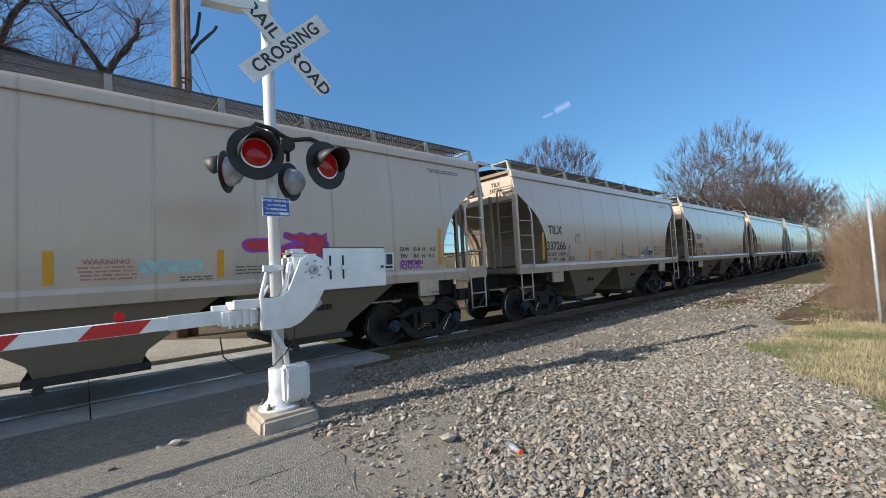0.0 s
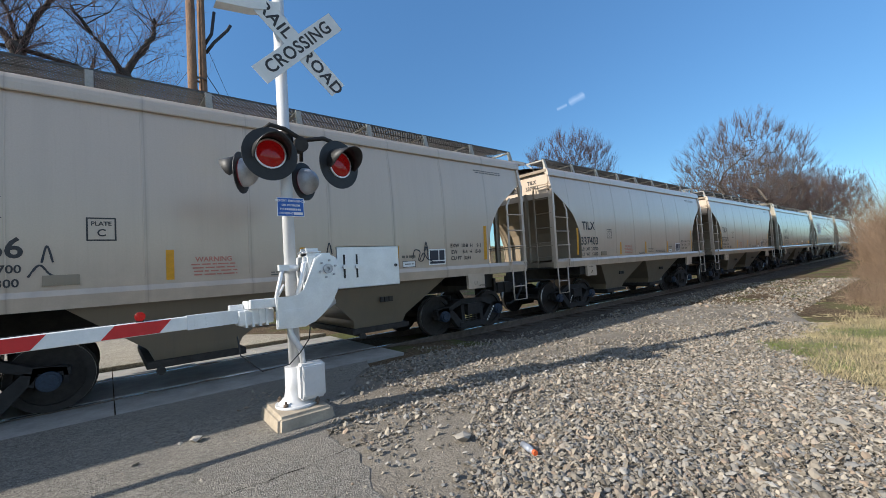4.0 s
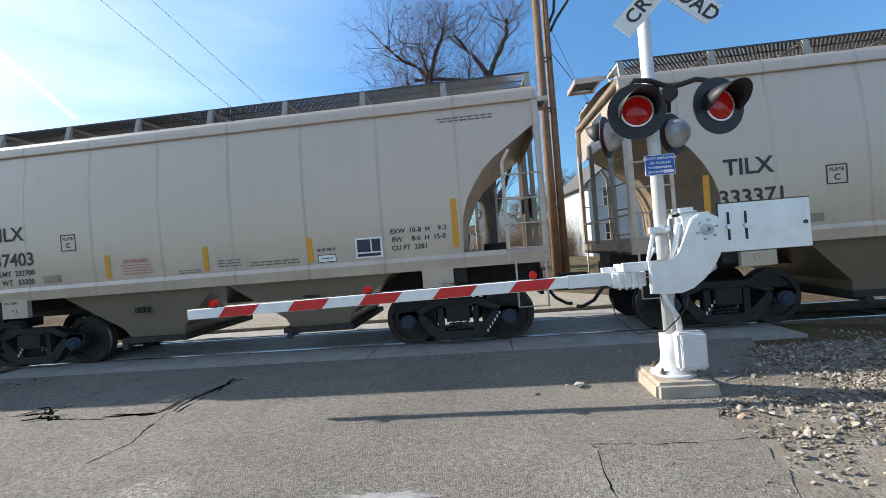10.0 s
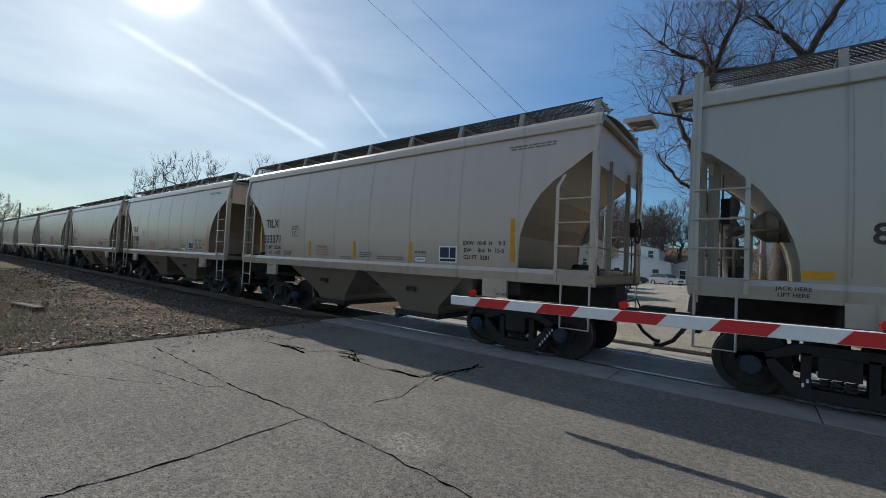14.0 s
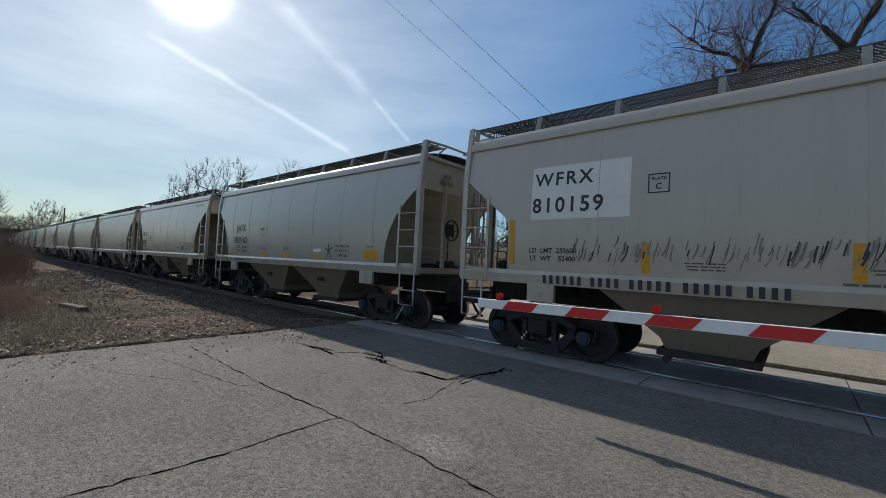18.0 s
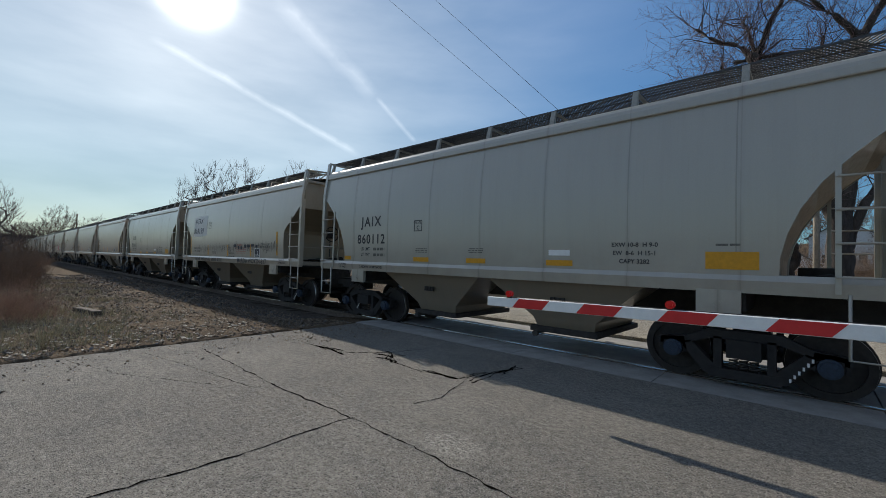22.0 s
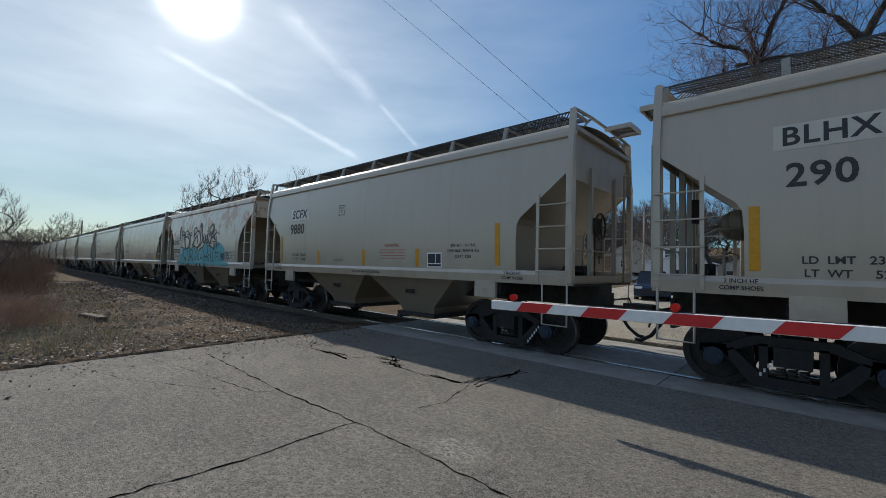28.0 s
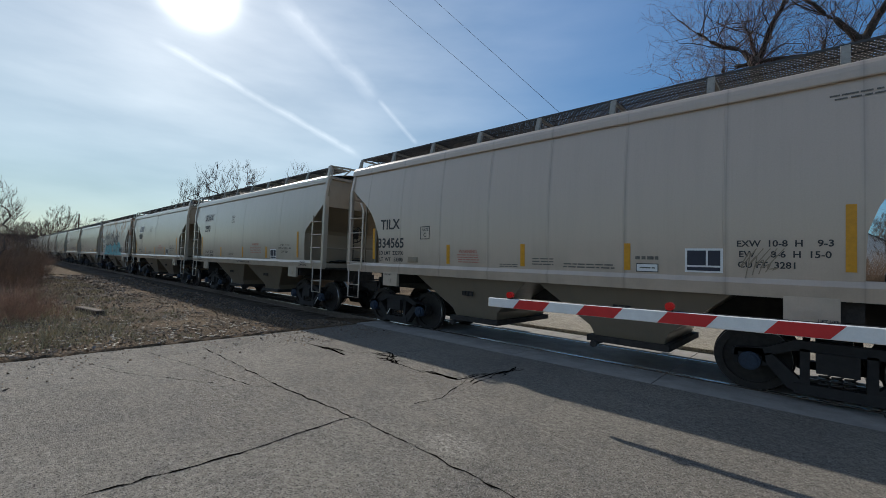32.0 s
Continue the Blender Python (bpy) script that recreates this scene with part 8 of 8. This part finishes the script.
M["purple"] = simple("spray_purple", (0.30, 0.05, 0.38), 0.5, 0, 0.15, 8)
M["sprayred"] = simple("spray_red", (0.50, 0.035, 0.055), 0.5, 0, 0.2, 8)
M["teal"] = simple("spray_teal", (0.10, 0.42, 0.47), 0.5, 0, 0.12, 5)
M["teal_faint"] = simple("spray_teal_faint", (0.34, 0.52, 0.50), 0.55, 0, 0.15, 5)
M["spray"] = simple("spray_black", (0.03, 0.032, 0.042), 0.5, 0, 0.25, 12)
M["panel_white"] = simple("fresh_white_panel", (0.74, 0.70, 0.64), 0.5, 0, 0.05, 5)
M["panel_grey"] = simple("repaint_panel_grey", (0.58, 0.54, 0.46), 0.5, 0, 0.05, 5)

marks_t(CARS[0], "TILX", "337187", "232700", "53300")
marks_t(CARS[1], "TILX", "337266", "232700", "53300")
marks_t(CARS[2], "TILX", "337403", "232700", "53300")
marks_t(CARS[3], "TILX", "333371", "232300", "53700")
marks_t(CARS[10], "TILX", "334565", "232700", "53300")
marks_j(CARS[4], "860162", ("EXW 10-8  H 9-0", "EW  8-6  H 15-1", "CAPY 3282"))
marks_j(CARS[6], "860112", ("EXW 10-8  H 9-0", "EW  8-6  H 15-1", "CAPY 3282"))
for c in CARS[:4] + CARS[10:11]:
    part("lettering", text_mesh("PULL HERE", 0.055, M["ink"]), None, c, "small black lettering", Matrix.Translation((-4.0, -1.583, 1.34)))
    part("lettering", text_mesh("LIFT HERE", 0.05, M["ink"]), None, c, "small black lettering", Matrix.Translation((4.1, -1.583, 1.12)))

# car 0: purple and red throw-up, faint teal letters, purple tag
c = CARS[0]


def oval(u, z, ru, rz, n=22, wob=0.0):
    """Slices of a rounded spot."""
    out = []
    for k in range(n + 1):
        a = math.pi * k / n
        h = rz * math.sin(a) + 0.002
        out.append((u - ru * math.cos(a), z - h * (1 + wob * math.sin(3 * a)), z + h * (1 + wob * math.cos(2 * a))))
    return out


def swash(u0, u1, n=20, grow=0.0):
    """The slanted flag of the letter, thick at its far end."""
    return [(u0 + (u1 - u0) * k / n, 2.30 - 0.10 * min(1.0, k / 7) - 0.14 * max(0.0, (k - 8) / 12) - grow, 2.32 + 0.02 * math.sin(k) + grow) for k in range(n + 1)]


blob(c, oval(1.06, 1.885, 0.44, 0.32), M["purple"], 0.0065, "purple graffiti outline")
blob(c, oval(0.47, 2.15, 0.30, 0.135, wob=0.15), M["purple"], 0.0065, "purple graffiti outline")
blob(c, swash(0.82, 1.60, grow=0.035), M["purple"], 0.0063, "purple graffiti outline")
blob(c, oval(1.38, 2.13, 0.26, 0.20), M["purple"], 0.0061, "purple graffiti outline")
blob(c, oval(1.05, 1.885, 0.37, 0.26), M["sprayred"], 0.0085, "red graffiti fill")
blob(c, oval(0.45, 2.15, 0.235, 0.09, wob=0.15), M["sprayred"], 0.0085, "red graffiti fill")
blob(c, swash(0.88, 1.55), M["sprayred"], 0.0083, "red graffiti fill")
blob(c, oval(1.36, 2.11, 0.18, 0.15), M["sprayred"], 0.0081, "red graffiti fill")
spray(c, [(0.72, 2.1), (0.9, 2.13), (1.02, 2.08), (1.12, 2.0)], 0.05, M["purple"], 4, 0.0095, "purple graffiti line")
for k, (u, r) in enumerate(((-1.02, 0.10), (-0.84, 0.12), (-0.64, 0.11), (-0.46, 0.10))):
    blob(c, oval(u, 1.84 + 0.015 * (k % 2), r, 0.105), M["teal_faint"], 0.0065, "faint teal bubble letter")
    spray(c, [(u - 0.05, 1.9), (u, 1.84), (u + 0.03, 1.77)], 0.03, M["grey"], k, 0.0085, "gap in a bubble letter")
for u in (-4.2, -4.05):
    spray(c, [(u, 2.0), (u - 0.01, 1.78), (u + 0.05, 1.70), (u + 0.11, 1.80), (u + 0.10, 2.0)], 0.03, M["purple"], 9, 0.008, "purple scribbled tag")
for k in range(4):
    u = 3.2 + 0.14 * k
    spray(c, [(u, 1.66), (u + 0.03, 1.82), (u + 0.11, 1.80), (u + 0.05, 1.70), (u + 0.15, 1.66)], 0.03, M["purple"], k + 9, 0.008, "purple scribbled tag")
# car 1: two small black figures
for u0 in (-3.3, 0.3, 2.45):
    spray(CARS[1], [(u0, 1.95), (u0 + 0.05, 2.15), (u0 + 0.1, 1.95)], 0.022, M["spray"], 1, 0.009, "small black scribble")
    spray(CARS[1], [(u0 - 0.12, 1.78), (u0 - 0.02, 1.92), (u0 + 0.08, 1.80), (u0 + 0.22, 1.74)], 0.022, M["spray"], 2, 0.009, "small black scribble")
# car 2 front scribble
spray(CARS[1], [(2.15, 1.80), (2.2, 1.98), (2.34, 1.95), (2.3, 1.78), (2.42, 1.78), (2.5, 2.05), (2.55, 1.8)], 0.022, M["spray"], 3, 0.009, "small black scribble")
# car 4: small stick scribble
for pts in ([(2.2, 1.62), (2.35, 1.85), (2.5, 1.62)], [(2.15, 1.98), (2.35, 1.90), (2.55, 1.99)], [(2.33, 1.85), (2.35, 2.1)]):
    spray(CARS[4], pts, 0.03, M["spray"], 5, 0.009, "small black scribble")
# car 10: pencil-grey scribble
for k in range(5):
    u = 3.28 + 0.07 * k
    spray(CARS[10], [(u, 1.60 + 0.03 * k), (u + 0.05, 1.95 - 0.05 * k), (u - 0.05, 1.75), (u + 0.12, 2.0)], 0.012, M["hop"], k, 0.009, "thin grey scribble")

# car 5: white number panel, dark smears, tag line along the sill
c = CARS[5]
part("number_panel", patch(-4.33, -2.60, 2.54, 3.50, M["panel_white"], 0.004, 8), None, c, "fresh white number panel")
lettered(c, "WFRX", 0.33, -3.74, 3.25, None, "", 1.25)
lettered(c, "810159", 0.37, -3.66, 2.78, None, "", 1.2)
plate_c(c, -2.2, 3.03, 0.3)
lettered(c, "LD  LMT  233600", 0.125, -3.9, 1.98)
lettered(c, "LT  WT    52400", 0.125, -3.9, 1.84)
bars(c, (-4.72, 4.35), (-2.36, -0.06, 2.2), 0.12, (1.66, 2.12), (1.72, 2.55))
lettered(c, "WARNING", 0.12, 1.2, 2.1, M["redink"], "brown stencilled lettering")
small_print(c, 1.25, 1.98, 1.0, 4, M["redink"], 0.024, 0.07, 31)
acf_label(c, 2.78, 1.80)
for k, b in enumerate(("EW  10-1     H  13-0", "EXW 10-8   EXW H  9-0", "CU FT  3250")):
    lettered(c, b, 0.08, 3.45, 2.13 - 0.11 * k)
small_print(c, -1.6, 1.82, 0.5, 3, None, 0.02, 0.045, 32)
small_print(c, 0.3, 1.8, 0.6, 2, None, 0.02, 0.045, 33)
rng = random.Random(88)
M["spray_thin"] = simple("spray_black_thin", (0.24, 0.21, 0.18), 0.55, 0, 0.3, 12)
for k in range(180):
    u = rng.uniform(-3.5, 4.4)
    z = 1.98 + rng.gauss(0, 0.06) + 0.04 * (u > 0.6)
    s = rng.uniform(0.08, 0.30)
    thin = k % 4 != 0
    spray(c, [(u + 0.12 * s, z + s * 0.55), (u, z), (u - s * rng.uniform(0.0, 0.3), z - s * 0.5)], rng.uniform(0.008, 0.026), M["spray_thin" if thin else "spray"], k, 0.0080 if thin else 0.0087, "smeared black spray")
for k in range(7):
    u = 0.75 + 0.33 * k + rng.uniform(-0.1, 0.1)
    blob(c, oval(u, 2.02 + rng.uniform(-0.05, 0.08), rng.uniform(0.06, 0.16), rng.uniform(0.04, 0.09), 10, 0.3), M["spray"], 0.0083, "smeared black spray patch")


def name_bars(car, words, u, z, h, w, gap):
    """Rows of plain bars, one for each hand-drawn letter of the words whose lengths are given."""
    for n in words:
        for k in range(n):
            part("letter_bar", patch(u, u + w * 0.5, z - h / 2, z + h / 2, M["spray"], 0.045, 2), None, car, "plain black bar for a drawn letter")
            u += w
        u += gap


name_bars(c, (6, 4, 5, 5, 4), -4.05, 1.475, 0.15, 0.127, 0.10)
lettered(c, "MURDA WORTH-817", 0.25, 2.3, 1.475, M["spray"], "black marker lettering", 1.12, 0.045)
small_print(c, 0.2, 1.62, 0.9, 1, None, 0.03, 0.05, 35)
lettered(c, "2 INCH HF", 0.08, 4.75, 1.56, lift=0.047)
lettered(c, "COMP SHOES", 0.08, 4.75, 1.465, lift=0.045)

# car 8 and car 9
c = CARS[8]
part("number_panel", patch(-4.15, -2.95, 3.06, 3.44, M["panel_white"], 0.004, 6), None, c, "white mark panel")
lettered(c, "SCFX", 0.40, -3.55, 3.25)
lettered(c, "9880", 0.46, -3.65, 2.76)
lettered(c, "LD  LMT  233600", 0.12, -3.5, 1.92)
lettered(c, "LT  WT    52400", 0.12, -3.5, 1.78)
c = CARS[9]
part("number_panel", patch(-4.50, -3.45, 3.25, 3.58, M["panel_grey"], 0.004, 6), None, c, "repainted grey mark panel")
lettered(c, "BLHX", 0.34, -3.98, 3.41, None, "", 1.08)
lettered(c, "290", 0.42, -4.05, 2.90, None, "", 1.08)
lettered(c, "LD  LMT   233700", 0.13, -3.75, 1.84)
lettered(c, "LT  WT     52300", 0.13, -3.75, 1.68)
for c in CARS[8:10]:
    plate_c(c, -1.1, 3.22, 0.3)
    bars(c, (-4.70, 4.39), (-2.3, 0.0, 2.1), 0.12, (1.64, 2.06), (1.70, 2.55))
    acf_label(c, 2.66, 1.8)
    lettered(c, "WARNING", 0.12, 1.18, 2.15, M["redink"], "brown stencilled lettering")
    small_print(c, 1.18, 2.03, 1.0, 4, M["redink"], 0.024, 0.07, 41)
    lettered(c, "VENT CAR WHEN UNLOADING", 0.085, 0.1, 1.47, lift=0.04)
    for k, b in enumerate(("EW  8-1     H  15-0", "EXW 10-8   EXW H  8-6", "CU FT  3250")):
        lettered(c, b, 0.085, 3.5, 2.12 - 0.12 * k)
    small_print(c, -1.2, 1.78, 0.5, 2, None, 0.02, 0.045, 42)
    lettered(c, "2 INCH HF", 0.08, 4.75, 1.56, lift=0.047)
    lettered(c, "COMP SHOES", 0.08, 4.75, 1.465, lift=0.045)
    lettered(c, "2 INCH HF", 0.08, -4.85, 1.56, lift=0.047)
    lettered(c, "COMP SHOES", 0.08, -4.85, 1.465, lift=0.045)
    part("label_backing", patch(-4.3, -3.95, 1.42, 1.53, M["white"], 0.03, 2), None, c, "white label on the sill")

# car 7: rust, teal letters, black tag
c = CARS[7]
TEAL_EDGE = [(-3.28, 2.34), (-2.73, 2.3), (-2.2, 2.26), (-1.77, 2.31), (-1.45, 2.28), (-1.19, 2.35), (-0.62, 2.28), (-0.4, 2.12), (-0.27, 2.18), (0.24, 2.29), (0.39, 2.41), (0.56, 2.5), (0.76, 2.5), (0.96, 2.38), (1.62, 2.25), (1.7, 2.35), (1.95, 2.49), (2.35, 2.5)]


def teal_top(u):
    """Upper outline of the teal letters."""
    pts = TEAL_EDGE + [(2.6, 2.42), (3.0, 2.2), (3.6, 1.9)]
    for (u0, z0), (u1, z1) in zip(pts, pts[1:]):
        if u <= u1:
            return z0 + (z1 - z0) * max(0.0, (u - u0) / (u1 - u0)) + 0.008 * math.sin(u * 31)
    return 1.7


blob(c, [(-3.45 + 0.03 * k, 1.61, teal_top(-3.45 + 0.03 * k)) for k in range(216)], M["teal"], 0.0055, "teal graffiti fill")
blob(c, [(-3.75 + 0.06 * k, 1.43 + 0.05 * abs(math.sin(k * 0.37)), 1.60) for k in range(122)], M["teal"], 0.055, "teal graffiti fill over the sill")
part("number_panel", patch(-4.5, -3.05, 1.98, 2.86, M["panel_grey"], 0.0075, 8), None, c, "repainted number panel")
part("number_panel", patch(-4.45, -3.4, 1.66, 1.95, M["panel_grey"], 0.0075, 4), None, c, "repainted weight panel")
lettered(c, "SOXX", 0.35, -4.0, 2.60, None, "", 1.15, 0.011)
lettered(c, "328388", 0.345, -3.90, 2.13, None, "", 1.1, 0.011)
lettered(c, "LD LMT  234000", 0.125, -3.93, 1.87, lift=0.011)
lettered(c, "LT  WT    52000", 0.125, -3.93, 1.73, lift=0.011)
bars(c, (-4.66, 4.25), (-2.08, -0.17, 1.70), 0.10)
acf_label(c, 2.75, 1.86)
part("number_panel", patch(3.25, 4.1, 1.72, 2.12, M["panel_grey"], 0.0075, 4), None, c, "repainted dimension panel")
for k, b in enumerate(("EXW   10-8  H  9-3", "EW      8-6  H 15-0", "CU FT  3281")):
    lettered(c, b, 0.10, 3.68, 2.03 - 0.12 * k, lift=0.011)
B = M["spray"]
# dark outlines of the letters over the teal
OUT_A = [([(-3.28, 2.34), (-2.82, 2.32), (-2.73, 2.23), (-2.78, 1.9), (-2.62, 1.84), (-2.53, 1.62), (-2.59, 1.46), (-2.79, 1.34)], 0.06), ([(-2.73, 2.23), (-2.2, 2.24), (-2.08, 2.09), (-2.0, 1.79), (-1.83, 1.64), (-1.81, 1.54), (-2.01, 1.38)], 0.05), ([(-2.2, 2.24), (-1.83, 2.31), (-1.74, 2.21), (-1.74, 1.8), (-1.55, 1.9)], 0.05), ([(-1.74, 2.18), (-1.34, 2.19), (-1.29, 2.1), (-1.39, 1.85), (-1.19, 1.66), (-1.14, 1.51), (-1.3, 1.36)], 0.05), ([(-2.43, 1.84), (-2.43, 1.59)], 0.1), ([(-1.55, 2.0), (-1.56, 1.7)], 0.09)]
OUT_B = [([(-1.45, 2.25), (-1.24, 2.34), (-0.9, 2.35), (-0.62, 2.27), (-0.44, 2.12), (-0.44, 1.99), (-0.58, 1.9)], 0.05), ([(-0.58, 1.9), (-0.36, 1.72), (-0.28, 1.55), (-0.3, 1.42)], 0.05), ([(-0.73, 2.18), (-0.73, 1.97)], 0.1), ([(-0.95, 1.78), (-0.8, 1.83), (-0.76, 1.67), (-0.88, 1.39)], 0.05), ([(-0.36, 2.08), (-0.27, 2.18), (-0.03, 2.26), (0.24, 2.29)], 0.06), ([(-0.11, 1.75), (0.16, 1.8)], 0.06), ([(0.38, 1.52), (0.33, 1.7), (0.42, 1.84), (0.56, 1.89), (0.68, 1.78), (0.72, 1.53)], 0.04), ([(0.54, 1.76), (0.56, 1.52)], 0.07)]
OUT_C = [([(0.45, 1.89), (0.36, 2.06), (0.28, 2.27), (0.49, 2.51), (0.7, 2.52), (0.89, 2.33), (0.92, 2.13), (0.83, 1.94), (0.66, 1.82), (0.45, 1.89)], 0.06), ([(0.69, 1.82), (0.98, 1.83), (1.04, 1.64), (1.02, 1.41)], 0.04), ([(0.93, 1.67), (0.93, 1.81), (1.05, 1.93), (1.2, 1.92), (1.31, 1.76), (1.33, 2.41)], 0.04), ([(0.96, 2.38), (1.26, 2.33), (1.62, 2.22), (1.6, 2.08), (1.53, 1.73)], 0.06)]
OUT_D = [([(1.39, 1.4), (1.36, 1.5), (1.42, 1.64), (1.53, 1.69), (1.67, 1.65), (1.73, 1.49), (1.71, 1.38)], 0.04), ([(1.98, 1.77), (2.04, 1.84), (2.13, 1.86), (2.27, 1.81), (2.34, 1.68)], 0.03)]
for k, (pts, w) in enumerate(OUT_A + OUT_B + OUT_C + OUT_D):
    spray(c, pts, w, B, 600 + k, 0.009, "dark outline of a bubble letter")
for k, u in enumerate((-3.0, -2.15, -1.75, -0.55, -0.05, 0.62)):
    blob(c, [(u - 0.13 + 0.03 * q, 1.36, 1.37 + 0.16 * math.sin(math.pi * (q + 0.2) / 9)) for q in range(10)], B, 0.058, "dark wedge under a letter")
# tall black tag above, with runs of paint
FIRST = [([(-3.44, 3.45), (-3.42, 2.72)], 0.15), ([(-3.16, 3.23), (-3.11, 2.88)], 0.11), ([(-2.97, 3.51), (-2.96, 2.75)], 0.05), ([(-2.81, 3.19), (-2.79, 2.85)], 0.09), ([(-3.17, 3.0), (-2.64, 2.98)], 0.1), ([(-2.55, 3.06), (-2.63, 2.9), (-2.53, 2.5), (-2.45, 2.22)], 0.14), ([(-2.64, 3.06), (-2.39, 3.18), (-2.08, 3.14), (-1.84, 2.98), (-1.72, 2.71), (-1.77, 2.46), (-2.06, 2.3), (-2.45, 2.25)], 0.09), ([(-2.5, 2.88), (-2.19, 2.88), (-1.97, 2.79), (-1.83, 2.62), (-1.92, 2.4)], 0.1), ([(-2.32, 3.03), (-1.98, 3.0)], 0.05), ([(-1.78, 2.98), (-1.68, 3.07), (-1.48, 3.05), (-1.51, 2.95), (-1.67, 2.9), (-1.78, 2.98)], 0.06), ([(-1.57, 3.63), (-1.59, 3.11), (-1.61, 2.45)], 0.04)]
SECOND = [([(-1.28, 3.08), (-1.11, 3.25), (-0.9, 3.29), (-0.77, 3.21), (-0.79, 3.07), (-1.0, 2.95), (-1.14, 2.87)], 0.1), ([(-1.15, 3.11), (-1.09, 2.81)], 0.14), ([(-1.39, 2.39), (-1.19, 2.53), (-0.9, 2.75), (-0.58, 2.86), (-0.6, 2.45)], 0.1), ([(-1.24, 2.53), (-0.99, 2.35)], 0.11), ([(-0.67, 3.12), (-0.37, 3.08), (-0.19, 2.91), (-0.15, 2.64), (-0.27, 2.43), (-0.62, 2.27)], 0.1), ([(-0.33, 3.27), (-0.18, 3.45), (0.0, 3.06), (0.2, 2.65)], 0.14), ([(0.2, 2.64), (-0.11, 2.44), (-0.53, 2.28)], 0.08), ([(0.26, 2.9), (0.46, 2.92)], 0.04), ([(0.31, 2.85), (0.31, 2.6), (0.49, 2.53), (0.51, 2.83)], 0.1)]
THIRD = [([(0.6, 2.9), (0.6, 2.66), (0.76, 2.61), (0.96, 2.48), (1.02, 2.66)], 0.09), ([(0.8, 2.88), (0.89, 2.63)], 0.13), ([(0.76, 2.88), (1.08, 2.95)], 0.06), ([(0.8, 3.02), (0.96, 3.02)], 0.04), ([(0.75, 3.11), (0.88, 3.12)], 0.03), ([(0.86, 3.17), (0.9, 3.26)], 0.04), ([(1.02, 3.12), (1.17, 3.26), (1.4, 3.34), (1.57, 3.27), (1.62, 3.1), (1.54, 2.94), (1.38, 2.89), (1.2, 2.95), (1.02, 3.11)], 0.1), ([(1.53, 3.23), (1.55, 3.04), (1.4, 2.9)], 0.15), ([(1.23, 2.98), (1.33, 2.78), (1.29, 2.56), (1.08, 2.44)], 0.14), ([(1.29, 2.67), (1.54, 2.76), (1.75, 2.7), (1.9, 2.6)], 0.09), ([(1.05, 2.81), (1.26, 2.85)], 0.05)]
FOURTH = [([(1.7, 3.07), (1.99, 3.03), (1.75, 2.84), (1.67, 2.74)], 0.04), ([(1.75, 2.8), (1.9, 2.89), (2.1, 2.94), (2.36, 2.87)], 0.05), ([(1.68, 2.9), (1.7, 2.77)], 0.1), ([(2.0, 2.81), (2.02, 2.6), (2.07, 2.3)], 0.04), ([(2.0, 2.81), (1.98, 2.37), (1.98, 1.74)], 0.04), ([(1.98, 2.17), (2.09, 2.27), (2.32, 2.42)], 0.04), ([(1.8, 2.07), (1.98, 2.04), (2.22, 2.03), (2.35, 2.06)], 0.04), ([(1.73, 2.53), (1.74, 2.17)], 0.14), ([(1.43, 2.55), (2.0, 2.54)], 0.03)]
rng = random.Random(5)
for k, (pts, w) in enumerate(FIRST + SECOND + THIRD + FOURTH):
    spray(c, pts, w, B, 700 + k, 0.0095, "black sprayed tag stroke")
    for j in range(2 if w < 0.06 else 5):
        u, z = pts[rng.randrange(len(pts))]
        u += rng.uniform(-0.6, 0.6) * w
        spray(c, [(u, z), (u + 0.004, z - rng.uniform(0.08, 0.30))], rng.uniform(0.010, 0.018), B, 800 + 5 * k + j, 0.009, "thin paint drip", "paint_drip")
for k, u in enumerate((3.05, 3.25, 3.42)):
    spray(c, [(u, 1.72), (u + 0.02, 2.05), (u + 0.14, 1.95), (u + 0.03, 1.86), (u + 0.15, 1.72)], 0.03, B, 900 + k, 0.0095, "small black tag")
# end numbers seen between the cars
for i, body in ((1, "TILX\n337266"), (2, "TILX\n337403"), (3, "TILX\n333371"), (10, "TILX\n334565")):
    m = Matrix.Translation((-11.56 / 2 + 0.075, -0.85, 3.85)) @ Matrix.Rotation(radians(-90), 4, "Z")
    part("lettering", text_mesh(body, 0.16, M["ink"]), None, CARS[i], "small black end number", m)
for i, body in ((4, "JAIX\n860162"), (6, "JAIX\n860112")):
    m = Matrix.Translation((11.9 / 2 - 0.03, -0.6, 3.75)) @ Matrix.Rotation(radians(90), 4, "Z")
    part("lettering", text_mesh(body, 0.16, M["ink"]), None, CARS[i], "small black end number", m)


def motions():
    steps = [t / 10 for t in range(321)]
    went = [travel(t) for t in steps]
    for car, x0, wheels in TRAIN:
        walk(car, [(t, Matrix.Translation((x0 - S_ROWS[t], 0, 0))) for t in range(33)])
    for car, x0, wheels in TRAIN[:11]:
        for w, u in wheels:
            walk(w, [(t, Matrix.Translation((u, 0, 0.457)) @ Matrix.Rotation(-s / 0.457, 4, "Y")) for t, s in zip(steps, went)])


motions()
